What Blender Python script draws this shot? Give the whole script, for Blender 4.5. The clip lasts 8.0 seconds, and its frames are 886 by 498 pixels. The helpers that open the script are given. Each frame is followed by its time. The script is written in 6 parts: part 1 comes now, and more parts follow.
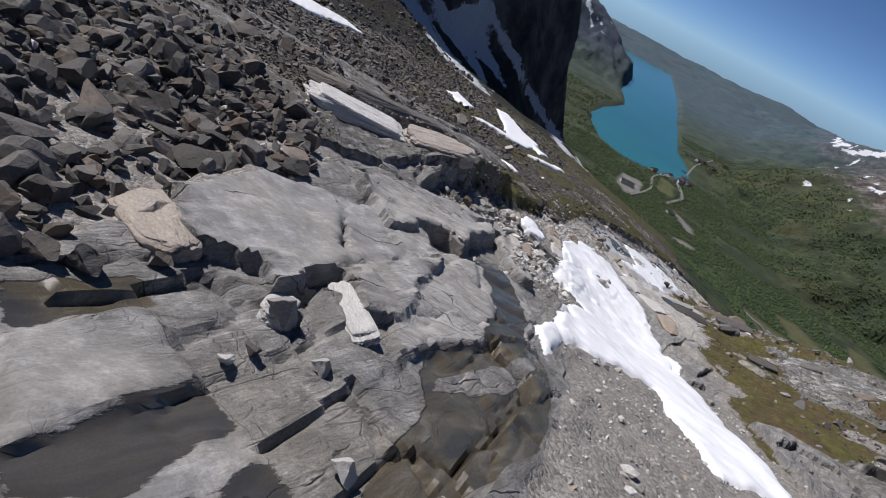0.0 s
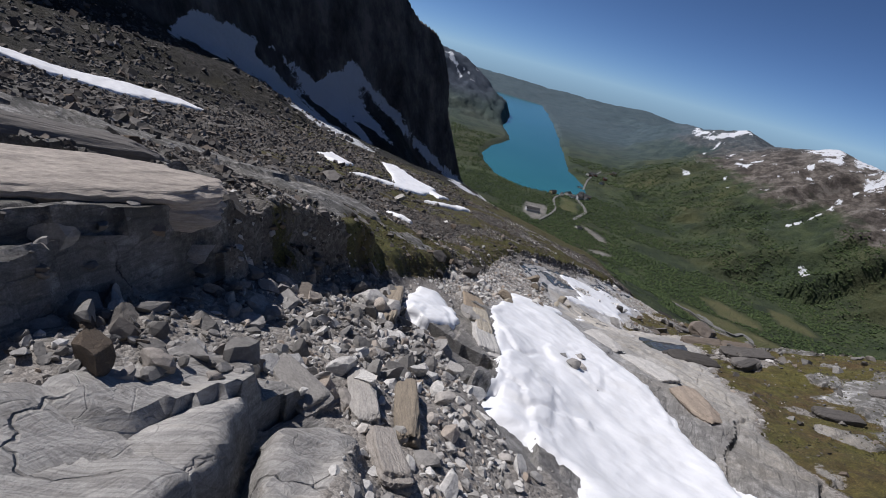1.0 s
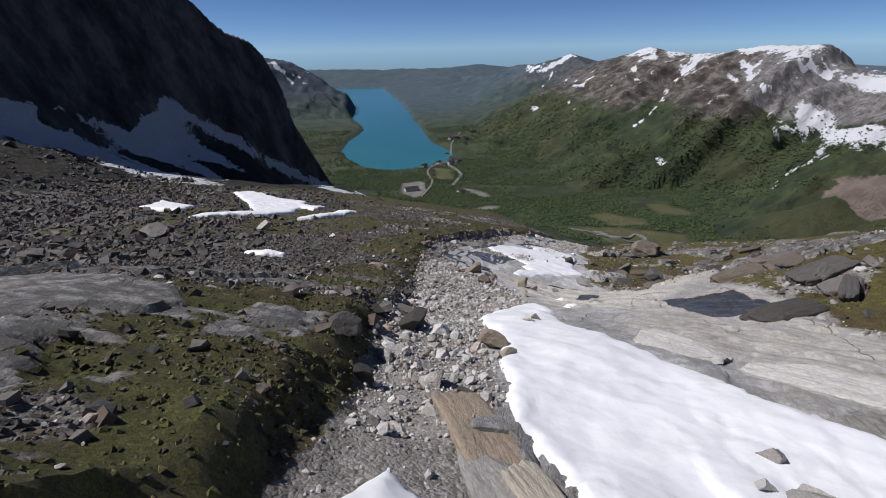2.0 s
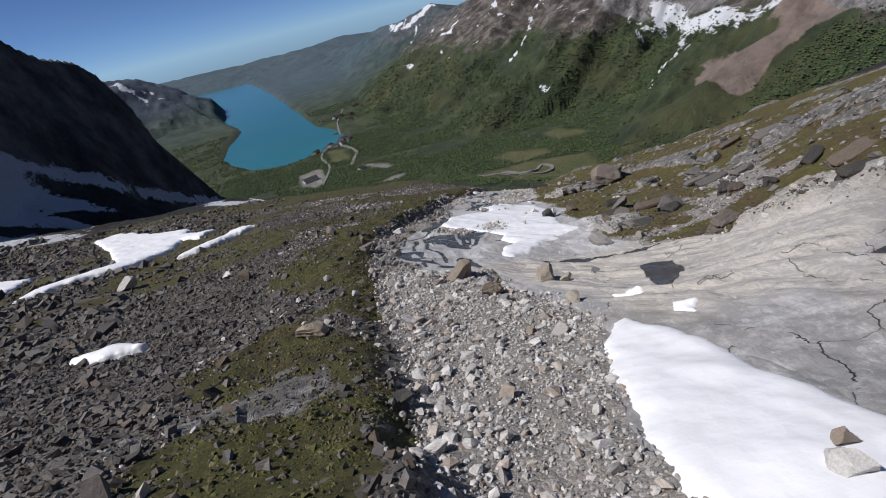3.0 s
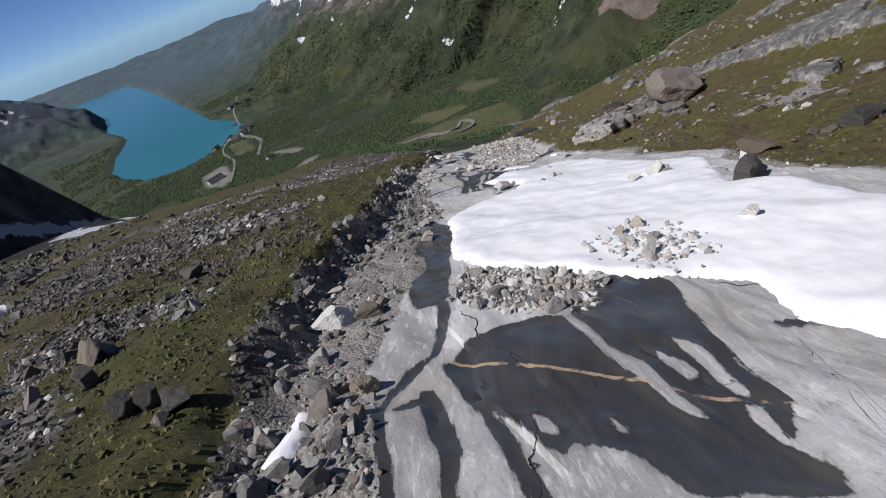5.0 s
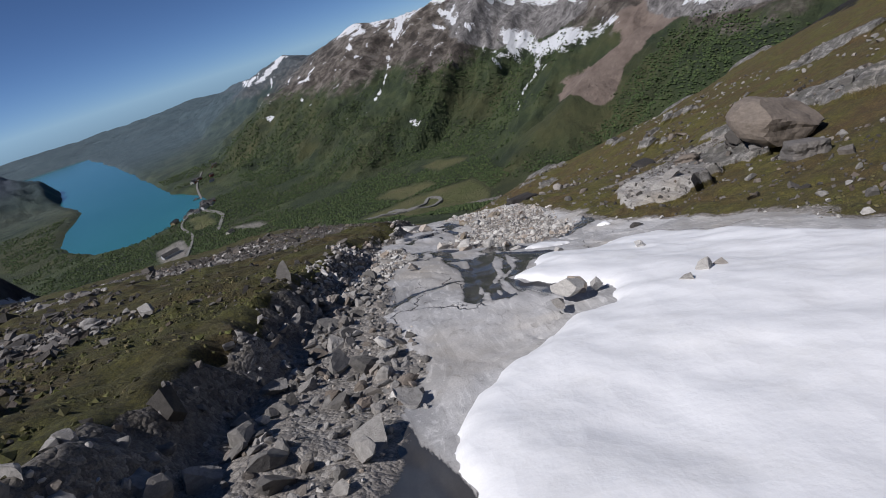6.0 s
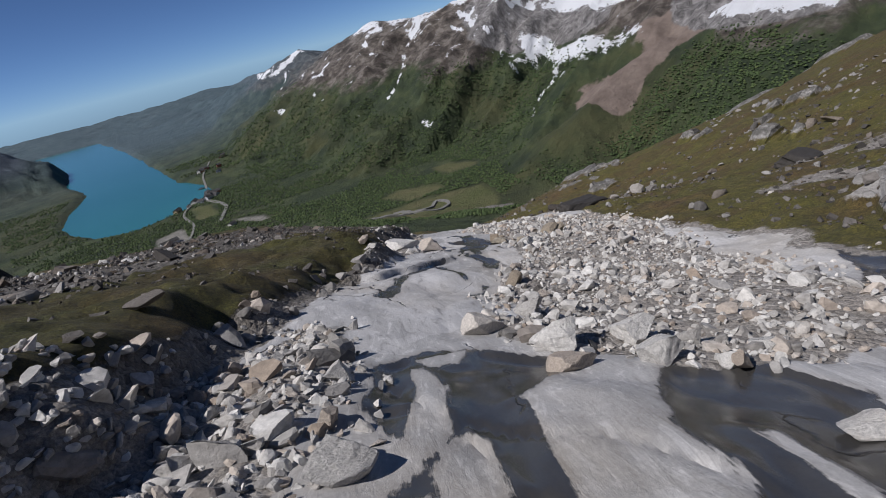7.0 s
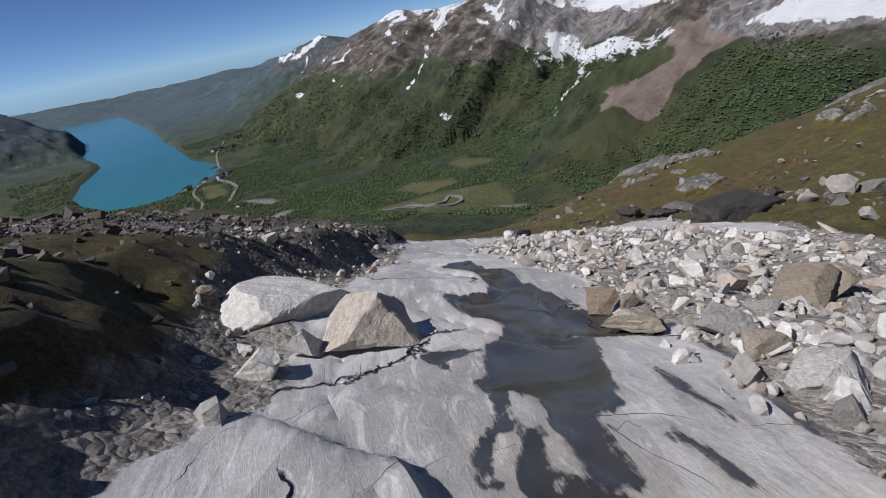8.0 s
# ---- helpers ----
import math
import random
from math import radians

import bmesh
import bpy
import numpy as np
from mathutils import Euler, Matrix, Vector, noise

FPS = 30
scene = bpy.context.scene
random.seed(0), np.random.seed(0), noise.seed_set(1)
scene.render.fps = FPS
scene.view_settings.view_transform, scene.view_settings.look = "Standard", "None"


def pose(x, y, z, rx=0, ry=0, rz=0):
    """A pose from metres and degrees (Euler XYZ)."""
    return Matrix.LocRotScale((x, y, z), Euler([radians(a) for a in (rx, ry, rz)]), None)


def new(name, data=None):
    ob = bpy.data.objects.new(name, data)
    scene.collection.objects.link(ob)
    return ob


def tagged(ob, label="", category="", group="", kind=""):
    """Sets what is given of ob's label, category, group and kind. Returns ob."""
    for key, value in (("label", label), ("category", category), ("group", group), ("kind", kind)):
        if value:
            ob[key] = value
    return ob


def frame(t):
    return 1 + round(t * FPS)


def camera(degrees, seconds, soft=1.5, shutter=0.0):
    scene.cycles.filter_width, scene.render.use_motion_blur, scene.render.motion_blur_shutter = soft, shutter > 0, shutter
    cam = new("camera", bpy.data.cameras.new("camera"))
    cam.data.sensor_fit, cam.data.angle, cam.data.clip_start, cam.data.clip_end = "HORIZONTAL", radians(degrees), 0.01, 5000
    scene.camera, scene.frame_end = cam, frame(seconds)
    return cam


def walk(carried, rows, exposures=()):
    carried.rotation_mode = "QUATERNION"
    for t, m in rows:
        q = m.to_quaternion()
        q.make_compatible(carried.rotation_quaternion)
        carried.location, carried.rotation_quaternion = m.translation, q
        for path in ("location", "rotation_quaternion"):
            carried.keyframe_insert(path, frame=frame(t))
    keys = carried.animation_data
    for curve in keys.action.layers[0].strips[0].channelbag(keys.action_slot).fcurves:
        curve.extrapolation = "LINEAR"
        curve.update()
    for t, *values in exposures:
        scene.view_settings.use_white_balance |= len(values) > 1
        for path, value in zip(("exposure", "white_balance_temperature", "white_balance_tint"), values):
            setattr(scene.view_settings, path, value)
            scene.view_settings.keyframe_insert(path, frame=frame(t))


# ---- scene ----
cam = camera(82.00, 8.0, soft=1.0)
PATH = [
    (0.0, pose(5.324, -28.397, 9.406, 56.107, -22.814, 33.481)),
    (0.5, pose(4.689, -20.820, 6.660, 65.784, -17.134, 24.041)),
    (1.0, pose(3.152, -13.485, 4.218, 67.516, -13.942, 18.496)),
    (1.5, pose(1.441, -6.509, 1.991, 69.009, -6.204, 9.838)),
    (2.0, pose(0.000, 0.000, 0.000, 68.500, 1.000, 0.000)),
    (2.2, pose(-0.488, 2.498, -0.632, 67.356, 3.952, -4.137)),
    (3.3, pose(-1.800, 18.025, -4.773, 62.386, 14.042, -16.600)),
    (3.5, pose(-1.739, 20.858, -5.595, 61.825, 14.752, -17.342)),
    (4.0, pose(-1.232, 27.748, -7.748, 58.245, 15.603, -20.489)),
    (4.5, pose(-0.238, 34.385, -10.140, 56.791, 16.943, -23.797)),
    (5.0, pose(1.113, 40.703, -12.679, 56.686, 17.861, -27.271)),
    (5.2, pose(1.860, 43.109, -13.742, 58.094, 17.829, -28.949)),
    (6.3, pose(6.740, 57.195, -19.812, 64.819, 15.400, -31.052)),
    (6.5, pose(7.810, 59.710, -20.819, 64.903, 14.905, -30.777)),
    (7.0, pose(10.484, 65.931, -23.210, 65.114, 13.163, -28.704)),
    (7.5, pose(13.161, 71.773, -25.634, 65.404, 10.336, -26.482)),
    (8.0, pose(15.785, 77.384, -27.976, 65.171, 9.964, -25.958)),
]
walk(cam, PATH, ((0.0, 0.0), (0.6, -0.12), (2.2, -0.12), (3.5, -0.06), (4.5, 0.0), (5.2, -0.03), (6.3, -0.24), (6.6, -0.24), (7.0, -0.14), (7.5, 0.0), (8.0, 0.0)))
# ---- path end ----

# ---- light ----
SUN_DIR = Vector((-0.88, 0.06, 1.10)).normalized()
world = bpy.data.worlds.new("sky")
scene.world = world
world.use_nodes = True
wn = world.node_tree.nodes
wl = world.node_tree.links
sky = wn.new("ShaderNodeTexSky")
sky.sky_type = "NISHITA"
sky.sun_disc = False
sky.sun_elevation = math.asin(SUN_DIR.z)
sky.sun_rotation = math.atan2(SUN_DIR.x, SUN_DIR.y)
sky.altitude = 3000
sky.air_density = 0.55
sky.dust_density = 0.0
sky.ozone_density = 3.5
wn["Background"].inputs["Strength"].default_value = 0.077
tint = wn.new("ShaderNodeMix")
tint.data_type, tint.blend_type = "RGBA", "MULTIPLY"
tint.inputs[0].default_value = 1.0
tint.inputs[7].default_value = (0.80, 0.94, 1.12, 1.0)
wl.new(sky.outputs["Color"], tint.inputs[6])
wl.new(tint.outputs[2], wn["Background"].inputs["Color"])
sun = bpy.data.lights.new("sun", "SUN")
sun.energy = 4.5
sun.angle = radians(0.53)
sun.color = (0.99, 0.955, 0.965)
sun_ob = new("sun", sun)
sun_ob.rotation_euler = SUN_DIR.to_track_quat("Z", "Y").to_euler()

# ---- noise ----


def lattice(ix, iy, seed):
    h = (ix.astype(np.int64) * 374761393 + iy.astype(np.int64) * 668265263 + seed * 982451653) & 0x7FFFFFFF
    h = ((h ^ (h >> 13)) * 1274126177) & 0x7FFFFFFF
    h = ((h ^ (h >> 16)) * 2246822519) & 0x7FFFFFFF
    return ((h ^ (h >> 15)) & 0xFFFF) / 65535.0


def value_noise(x, y, seed=0):
    ix, iy = np.floor(x), np.floor(y)
    u, v = x - ix, y - iy
    u, v = u * u * u * (u * (u * 6 - 15) + 10), v * v * v * (v * (v * 6 - 15) + 10)
    a, b = lattice(ix, iy, seed), lattice(ix + 1, iy, seed)
    c, d = lattice(ix, iy + 1, seed), lattice(ix + 1, iy + 1, seed)
    return (a + (b - a) * u) * (1 - v) + (c + (d - c) * u) * v


def fbm(x, y, size, octaves=4, seed=0, gain=0.5):
    """Layered noise about 0, within about -1 to 1."""
    total, amp, norm = 0.0, 1.0, 0.0
    ca, sa = math.cos(0.6), math.sin(0.6)
    x, y = x / size, y / size
    for o in range(octaves):
        total = total + amp * (value_noise(x, y, seed + o * 17) * 2 - 1)
        norm += amp
        amp *= gain
        x, y = (x * ca - y * sa) * 2.03 + 11.3, (x * sa + y * ca) * 2.03 + 5.7
    return total / norm


def ridged(x, y, size, octaves=4, seed=0):
    total, amp, norm = 0.0, 1.0, 0.0
    x, y = x / size, y / size
    ca, sa = math.cos(0.9), math.sin(0.9)
    for o in range(octaves):
        total = total + amp * (1 - np.abs(value_noise(x, y, seed + o * 31) * 2 - 1) * 2)
        norm += amp
        amp *= 0.5
        x, y = (x * ca - y * sa) * 2.1 + 3.1, (x * sa + y * ca) * 2.1 + 8.2
    return total / norm


def smooth(a, b, x):
    t = np.clip((x - a) / (b - a), 0, 1)
    return t * t * (3 - 2 * t)


def segment_line(points, x, y):
    """Distance to a bent line, place along it (0 to n-1), and the signed side (positive: to its left)."""
    best = np.full(np.shape(x), 1e9)
    along = np.zeros(np.shape(x))
    side = np.zeros(np.shape(x))
    for i in range(len(points) - 1):
        ax, ay = points[i][:2]
        bx, by = points[i + 1][:2]
        dx, dy = bx - ax, by - ay
        t = np.clip(((x - ax) * dx + (y - ay) * dy) / (dx * dx + dy * dy), 0, 1)
        px, py = x - ax - t * dx, y - ay - t * dy
        d = np.hypot(px, py)
        near = d < best
        best = np.where(near, d, best)
        along = np.where(near, i + t, along)
        side = np.where(near, dx * py - dy * px, side)
    return best, along, side


def inside(poly, x, y):
    """Signed distance to a closed outline, positive inside."""
    d, _, _ = segment_line(list(poly) + [poly[0]], x, y)
    odd = np.zeros(np.shape(x), bool)
    n = len(poly)
    for i in range(n):
        ax, ay = poly[i]
        bx, by = poly[(i + 1) % n]
        if ay != by:
            odd ^= ((ay > y) != (by > y)) & (x < (bx - ax) * (y - ay) / (by - ay) + ax)
    return np.where(odd, d, -d)


def close_by(points, x, y, reach):
    """Which of x, y lie within reach of the box round the points."""
    px, py = [p[0] for p in points], [p[1] for p in points]
    return (x > min(px) - reach) & (x < max(px) + reach) & (y > min(py) - reach) & (y < max(py) + reach)


# ---- the lie of the land ----
GRID_X = (-54, 9)
GRID_Y = (-48, 12)
UPPER_SLOPE = [
    [12.4, 12.3, 12.2, 12.1, 12.1, 12.1, 12.3, 12.7, 13.4, 14.5, 15.9, 17.5, 19.1, 20.8],
    [8.7, 8.7, 8.7, 8.6, 8.4, 8.2, 8.2, 8.4, 9.2, 10.4, 11.9, 13.6, 15.2, 16.9],
    [5.1, 5.1, 5.1, 5.0, 4.8, 4.5, 4.1, 4.0, 4.8, 6.3, 8.0, 9.7, 11.3, 12.9],
    [1.4, 1.4, 1.5, 1.5, 1.4, 0.9, 0.2, -0.7, 0.5, 2.4, 4.3, 5.9, 7.4, 8.7],
    [-2.4, -2.3, -2.2, -2.0, -2.0, -2.5, -3.9, -5.6, -3.5, -1.2, 0.7, 2.1, 3.2, 4.3],
]
MIDDLE_SLOPE = [
    [-6.0, -6.1, -6.0, -5.9, -5.7, -5.8, -7.7, -8.4, -7.6, -4.4, -3.0, -2.2, -1.4, -0.5],
    [-9.5, -9.7, -9.9, -9.9, -10.0, -10.6, -12.4, -12.6, -10.4, -7.9, -7.6, -7.1, -6.4, -5.7],
    [-12.7, -13.1, -13.5, -13.8, -14.1, -14.8, -15.4, -17.7, -17.7, -15.3, -13.8, -12.8, -12.0, -11.1],
    [-15.6, -15.9, -16.2, -16.3, -17.5, -17.4, -18.6, -20.5, -21.5, -21.5, -19.9, -18.6, -17.7, -16.8],
    [-18.3, -18.6, -18.9, -19.2, -20.1, -20.1, -21.4, -23.6, -25.3, -25.5, -24.8, -24.1, -23.2, -22.4],
]
LOWER_SLOPE = [
    [-20.8, -21.1, -21.4, -21.9, -22.3, -22.6, -23.5, -26.2, -28.9, -29.8, -30.0, -29.2, -28.4, -27.8],
    [-23.2, -23.6, -24.0, -24.4, -24.9, -25.6, -26.7, -28.8, -31.7, -33.2, -34.3, -33.5, -33.1, -32.8],
    [-25.5, -26.0, -26.5, -27.1, -27.8, -28.7, -30.1, -32.0, -34.1, -35.6, -37.0, -37.4, -37.5, -37.6],
    [-27.9, -28.5, -29.1, -29.8, -30.7, -31.8, -33.3, -35.0, -36.8, -38.5, -39.9, -40.9, -41.6, -42.1],
    [-30.4, -31.0, -31.8, -32.6, -33.7, -34.9, -36.4, -38.0, -39.8, -41.5, -43.0, -44.4, -45.5, -46.4],
]
BANK_HEIGHT = [0.86, 0.86, 0.74, 0.80, 1.05, 1.05, 0.85, 0.5, 1.05, 0.75]
HEIGHTS = np.array(UPPER_SLOPE + MIDDLE_SLOPE + LOWER_SLOPE)
HUB = (5.0, 20.0, -8.0)
VALLEY_Z, LAKE_Z = -179.0, -185.0
LAKE = [(6, 900), (-38, 838), (-80, 826), (-125, 850), (-185, 1010), (-200, 1150), (-185, 1280), (-270, 1580), (-300, 1820), (-380, 2040),
        (-560, 2800), (-330, 2750), (-240, 2350), (-150, 1780), (-95, 1400), (-45, 1095), (2, 985)]


def polar(az, dist, el):
    a = radians(az)
    return (HUB[0] + dist * math.sin(a), HUB[1] + dist * math.cos(a), HUB[2] + dist * math.tan(radians(el)))


SHOULDER = [(d * math.sin(radians(a)), d * math.cos(radians(a)), d * math.tan(radians(e))) for a, d, e in (
    (-60, 150, -4), (-48, 160, -5.6), (-40.7, 170, -6.5), (-36.6, 180, -8.2), (-34.4, 190, -9.9), (-30.4, 200, -11.8), (-27.2, 210, -13.2), (-22.6, 225, -14.7), (-18, 240, -16.6), (-12, 250, -18.2))]
# crest lines: bearing, distance, angle of elevation
CLIFF = [polar(*p) for p in ((-95, 240, 24), (-60, 260, 20), (-42, 310, 14.5), (-33, 326, 10), (-26.2, 336, 6.2), (-24.8, 340, 4.5), (-23.5, 343, 3.4), (-21.4, 349, 2.5), (-20.1, 355, 1.0),
                             (-19.8, 358, -1.1), (-18.8, 361, -4.3), (-16.8, 360, -8.1), (-14.4, 360, -13.0), (-10.6, 347, -16.3), (-6.2, 327, -17.8), (2, 330, -21))]
TALUS = [polar(*p) for p in ((-95, 220, 8), (-60, 235, 2), (-42, 290, -3.2), (-35, 310, -4.6), (-30, 325, -4.6), (-26.5, 332, -5.2), (-23.5, 338, -7.9),
                             (-19.6, 345, -11), (-15, 345, -13.6), (-10, 338, -15.6), (-5, 330, -17.8), (2, 320, -21.5))]
RIGHT_RANGE = [polar(*p) for p in ((2.7, 2880, -2.5), (5.1, 2712, -2.65), (7.7, 2348, -1.6), (9.9, 2079, -1.5), (11.1, 1946, -1.1), (12.2, 1824, -1.15), (13.3, 1702, -0.5), (14.7, 1597, -1.6),
                                   (16.4, 1480, -1.1), (18.4, 1350, -0.7), (20.0, 1263, -0.35), (20.8, 1222, 0.1), (21.9, 1165, -0.2), (24.9, 1096, -0.5), (27.9, 1052, -0.3), (30.8, 1015, 0.2), (35.7, 968, 0.1),
                                   (36.5, 961, -1.25), (37.9, 949, -1.75), (40, 930, -2.2), (42.6, 909, -1.9), (46.7, 876, -0.7), (52.9, 841, 0.15), (61.1, 803, 1.6), (77, 791, 3.6), (111, 802, 6.5))]
SPUR = [polar(*p) for p in ((37.5, 545, -13.9), (42, 600, -10.3), (47, 640, -7.9), (52, 680, -8.2), (58, 720, -9.0), (70, 760, -8.5))]
LEFT_RANGE = [polar(*p) for p in ((-19, 1750, -0.2), (-16.8, 1800, -0.5), (-15.6, 1850, -1.6), (-14, 1950, -2.6), (-13.2, 2100, -4.0))]


def tent(line, x, y, slope, rough, size, seed, ribs=0.0):
    d, along, _ = segment_line(line, x, y)
    crest = np.interp(along, np.arange(len(line)), [p[2] for p in line])
    n = ridged(x, y, size, 5, seed)
    if ribs:
        # gullies that run down from the crest
        lengths = np.concatenate([[0], np.cumsum([math.dist(line[i][:2], line[i + 1][:2]) for i in range(len(line) - 1)])])
        arc = np.interp(along, np.arange(len(line)), lengths)
        crest = crest + ribs * ridged(arc + 20 * fbm(x, y, 80, 3, seed + 5), d * 0.12, 55, 4, seed + 7) * np.minimum(1, 0.08 + d / 90)
    return crest - slope * d + rough * n * np.minimum(1, 0.15 + d / size)


def far_height(x, y):
    lake = inside(LAKE, x, y)
    r = np.hypot(x - HUB[0], y - HUB[1])
    floor = VALLEY_Z + fbm(x, y, 120, 4, 5) * 3
    floor = floor + smooth(-60, -420, lake) * smooth(700, 1500, r) * (25 + 30 * fbm(x, y, 300, 4, 9))
    z = np.maximum(floor, tent(RIGHT_RANGE, x, y, 0.47, 12, 95, 21, 20))
    z = np.maximum(z, tent(SPUR, x, y, 0.55, 9, 60, 33))
    z = np.maximum(z, tent(LEFT_RANGE, x, y, 0.5, 30, 110, 41))
    z = np.maximum(z, tent(TALUS, x, y, 0.42, 3, 40, 55))
    z = np.maximum(z, tent(CLIFF, x, y, 2.2, 9, 45, 51))
    z = np.maximum(z, tent(SHOULDER, x, y, 0.30, 2.5, 25, 57))
    shore = smooth(-30, 8, lake + 14 * fbm(x, y, 90, 4, 6))
    return z * (1 - shore) + (LAKE_Z - 8) * shore


def own_slope(x, y):
    """The slope that the camera flies down: a coarse net of heights, bent over the edge above the valley."""
    ny, nx = HEIGHTS.shape
    fx = np.clip((x - GRID_X[0]) / GRID_X[1], 0, nx - 1.001)
    fy = np.clip((y - GRID_Y[0]) / GRID_Y[1], 0, ny - 1.001)
    ix, iy = fx.astype(int), fy.astype(int)
    u, v = fx - ix, fy - iy

    def weights(t):
        return (-0.5 * t + t * t - 0.5 * t ** 3, 1 - 2.5 * t * t + 1.5 * t ** 3, 0.5 * t + 2 * t * t - 1.5 * t ** 3, -0.5 * t * t + 0.5 * t ** 3)
    wx, wy = weights(u), weights(v)
    z = 0.0
    for a in range(4):
        for b in range(4):
            z = z + wx[a] * wy[b] * HEIGHTS[np.clip(iy + b - 1, 0, ny - 1), np.clip(ix + a - 1, 0, nx - 1)]
    over = np.maximum(0, y - 120)
    z = z - 0.24 * over - 0.004 * np.minimum(over, 60) ** 2 * smooth(-40, 0, x) - 0.45 * np.maximum(0, over - 60)
    z = z - 0.32 * np.minimum(0, y + 48)
    left, right = np.maximum(0, -60 - x), np.maximum(0, x - 60)
    z = z + 0.12 * left + 0.10 * right - 0.0007 * right * np.maximum(0, y - 60)
    z = z - 2.3 * np.exp(-((x - 29) / 9.5) ** 2) * smooth(82, 97, y) + 0.6 * np.exp(-((x - 11) / 5) ** 2) * smooth(86, 96, y)
    bend = np.maximum(0, y - 96) * smooth(12, 28, x)
    return z - 0.012 * np.minimum(bend, 40) ** 2 - 0.5 * np.maximum(0, bend - 40)


BANK = [(-3, -4), (-2, 5), (-1.6, 14), (-1.6, 24), (-1.7, 33), (-1.6, 40), (-0.6, 47), (0.8, 52.6), (2.7, 56.2), (5.0, 61.2), (6.6, 64.6), (8.9, 69.6), (10.3, 72.8),
        (12.3, 76.1), (14.6, 79.6), (15.2, 80.8), (15.3, 82.2), (15.6, 83.4), (16.6, 85.4), (18.3, 88), (20, 93)]


def bank_side(x, y):
    """Metres to the foot of the turf bank, positive on the turf side, and the place along it."""
    d, along, side = segment_line(BANK, x, y)
    return np.where(side > 0, d, -d), along


def bank_rise(x, y):
    s, along = bank_side(x, y)
    wobble = 0.55 * fbm(x, y, 3.0, 3, 61) + 0.3 * fbm(x, y, 0.7, 3, 62)
    return np.interp(along, [0, 2, 4, 6, 8, 10, 11.5, 13, 14, 20], BANK_HEIGHT) * smooth(-0.1, 1.0, (s + wobble) / np.interp(y, [4, 20, 30, 46, 52, 58, 71, 76], [1.1, 1.2, 1.8, 1.6, 1.1, 0.85, 0.85, 1.15])) * np.exp(-np.maximum(s, 0) / 9)


# rock steps of the upper slope: (bent line along the foot, height); the ground behind them falls back
ROCK_STEPS = [([(-2.6, -11.5), (-2.8, -9.8), (-3.2, -7.9), (-3.3, -6.0), (-3.8, -2.6), (-3.5, -0.3), (-3.1, 2.0), (-3.0, 4.3)], 1.1),
              ([(-9.8, -12.0), (-8.5, -10.0), (-6.9, -8.1), (-5.0, -4.8), (-4.6, -3.6)], 0.8)]


def step_rise(x, y):
    z = np.zeros(np.shape(x))
    for line, high in ROCK_STEPS:
        k = close_by(line, x, y, 7)
        d, along, side = segment_line(line, x[k], y[k])
        s = np.where(side > 0, d, -d) + 0.35 * fbm(x[k], y[k], 1.8, 3, 63)
        ends = smooth(0, 1, along) * smooth(len(line) - 1, len(line) - 2, along)
        z[k] += high * ends * smooth(-0.06, 0.10, s) * np.exp(-np.maximum(s, 0) / 2.2)
    return z


def ground_height(x, y):
    z = own_slope(x, y) + bank_rise(x, y) + step_rise(x, y)
    z = z + 0.35 * fbm(x, y, 9, 4, 3) + 0.12 * fbm(x, y, 2.0, 4, 4)
    far = np.hypot(x - HUB[0], y - HUB[1]) > 110
    if np.any(far):
        z = np.where(far, np.maximum(z, far_height(x, y)), z)
    return z


# ---- materials ----


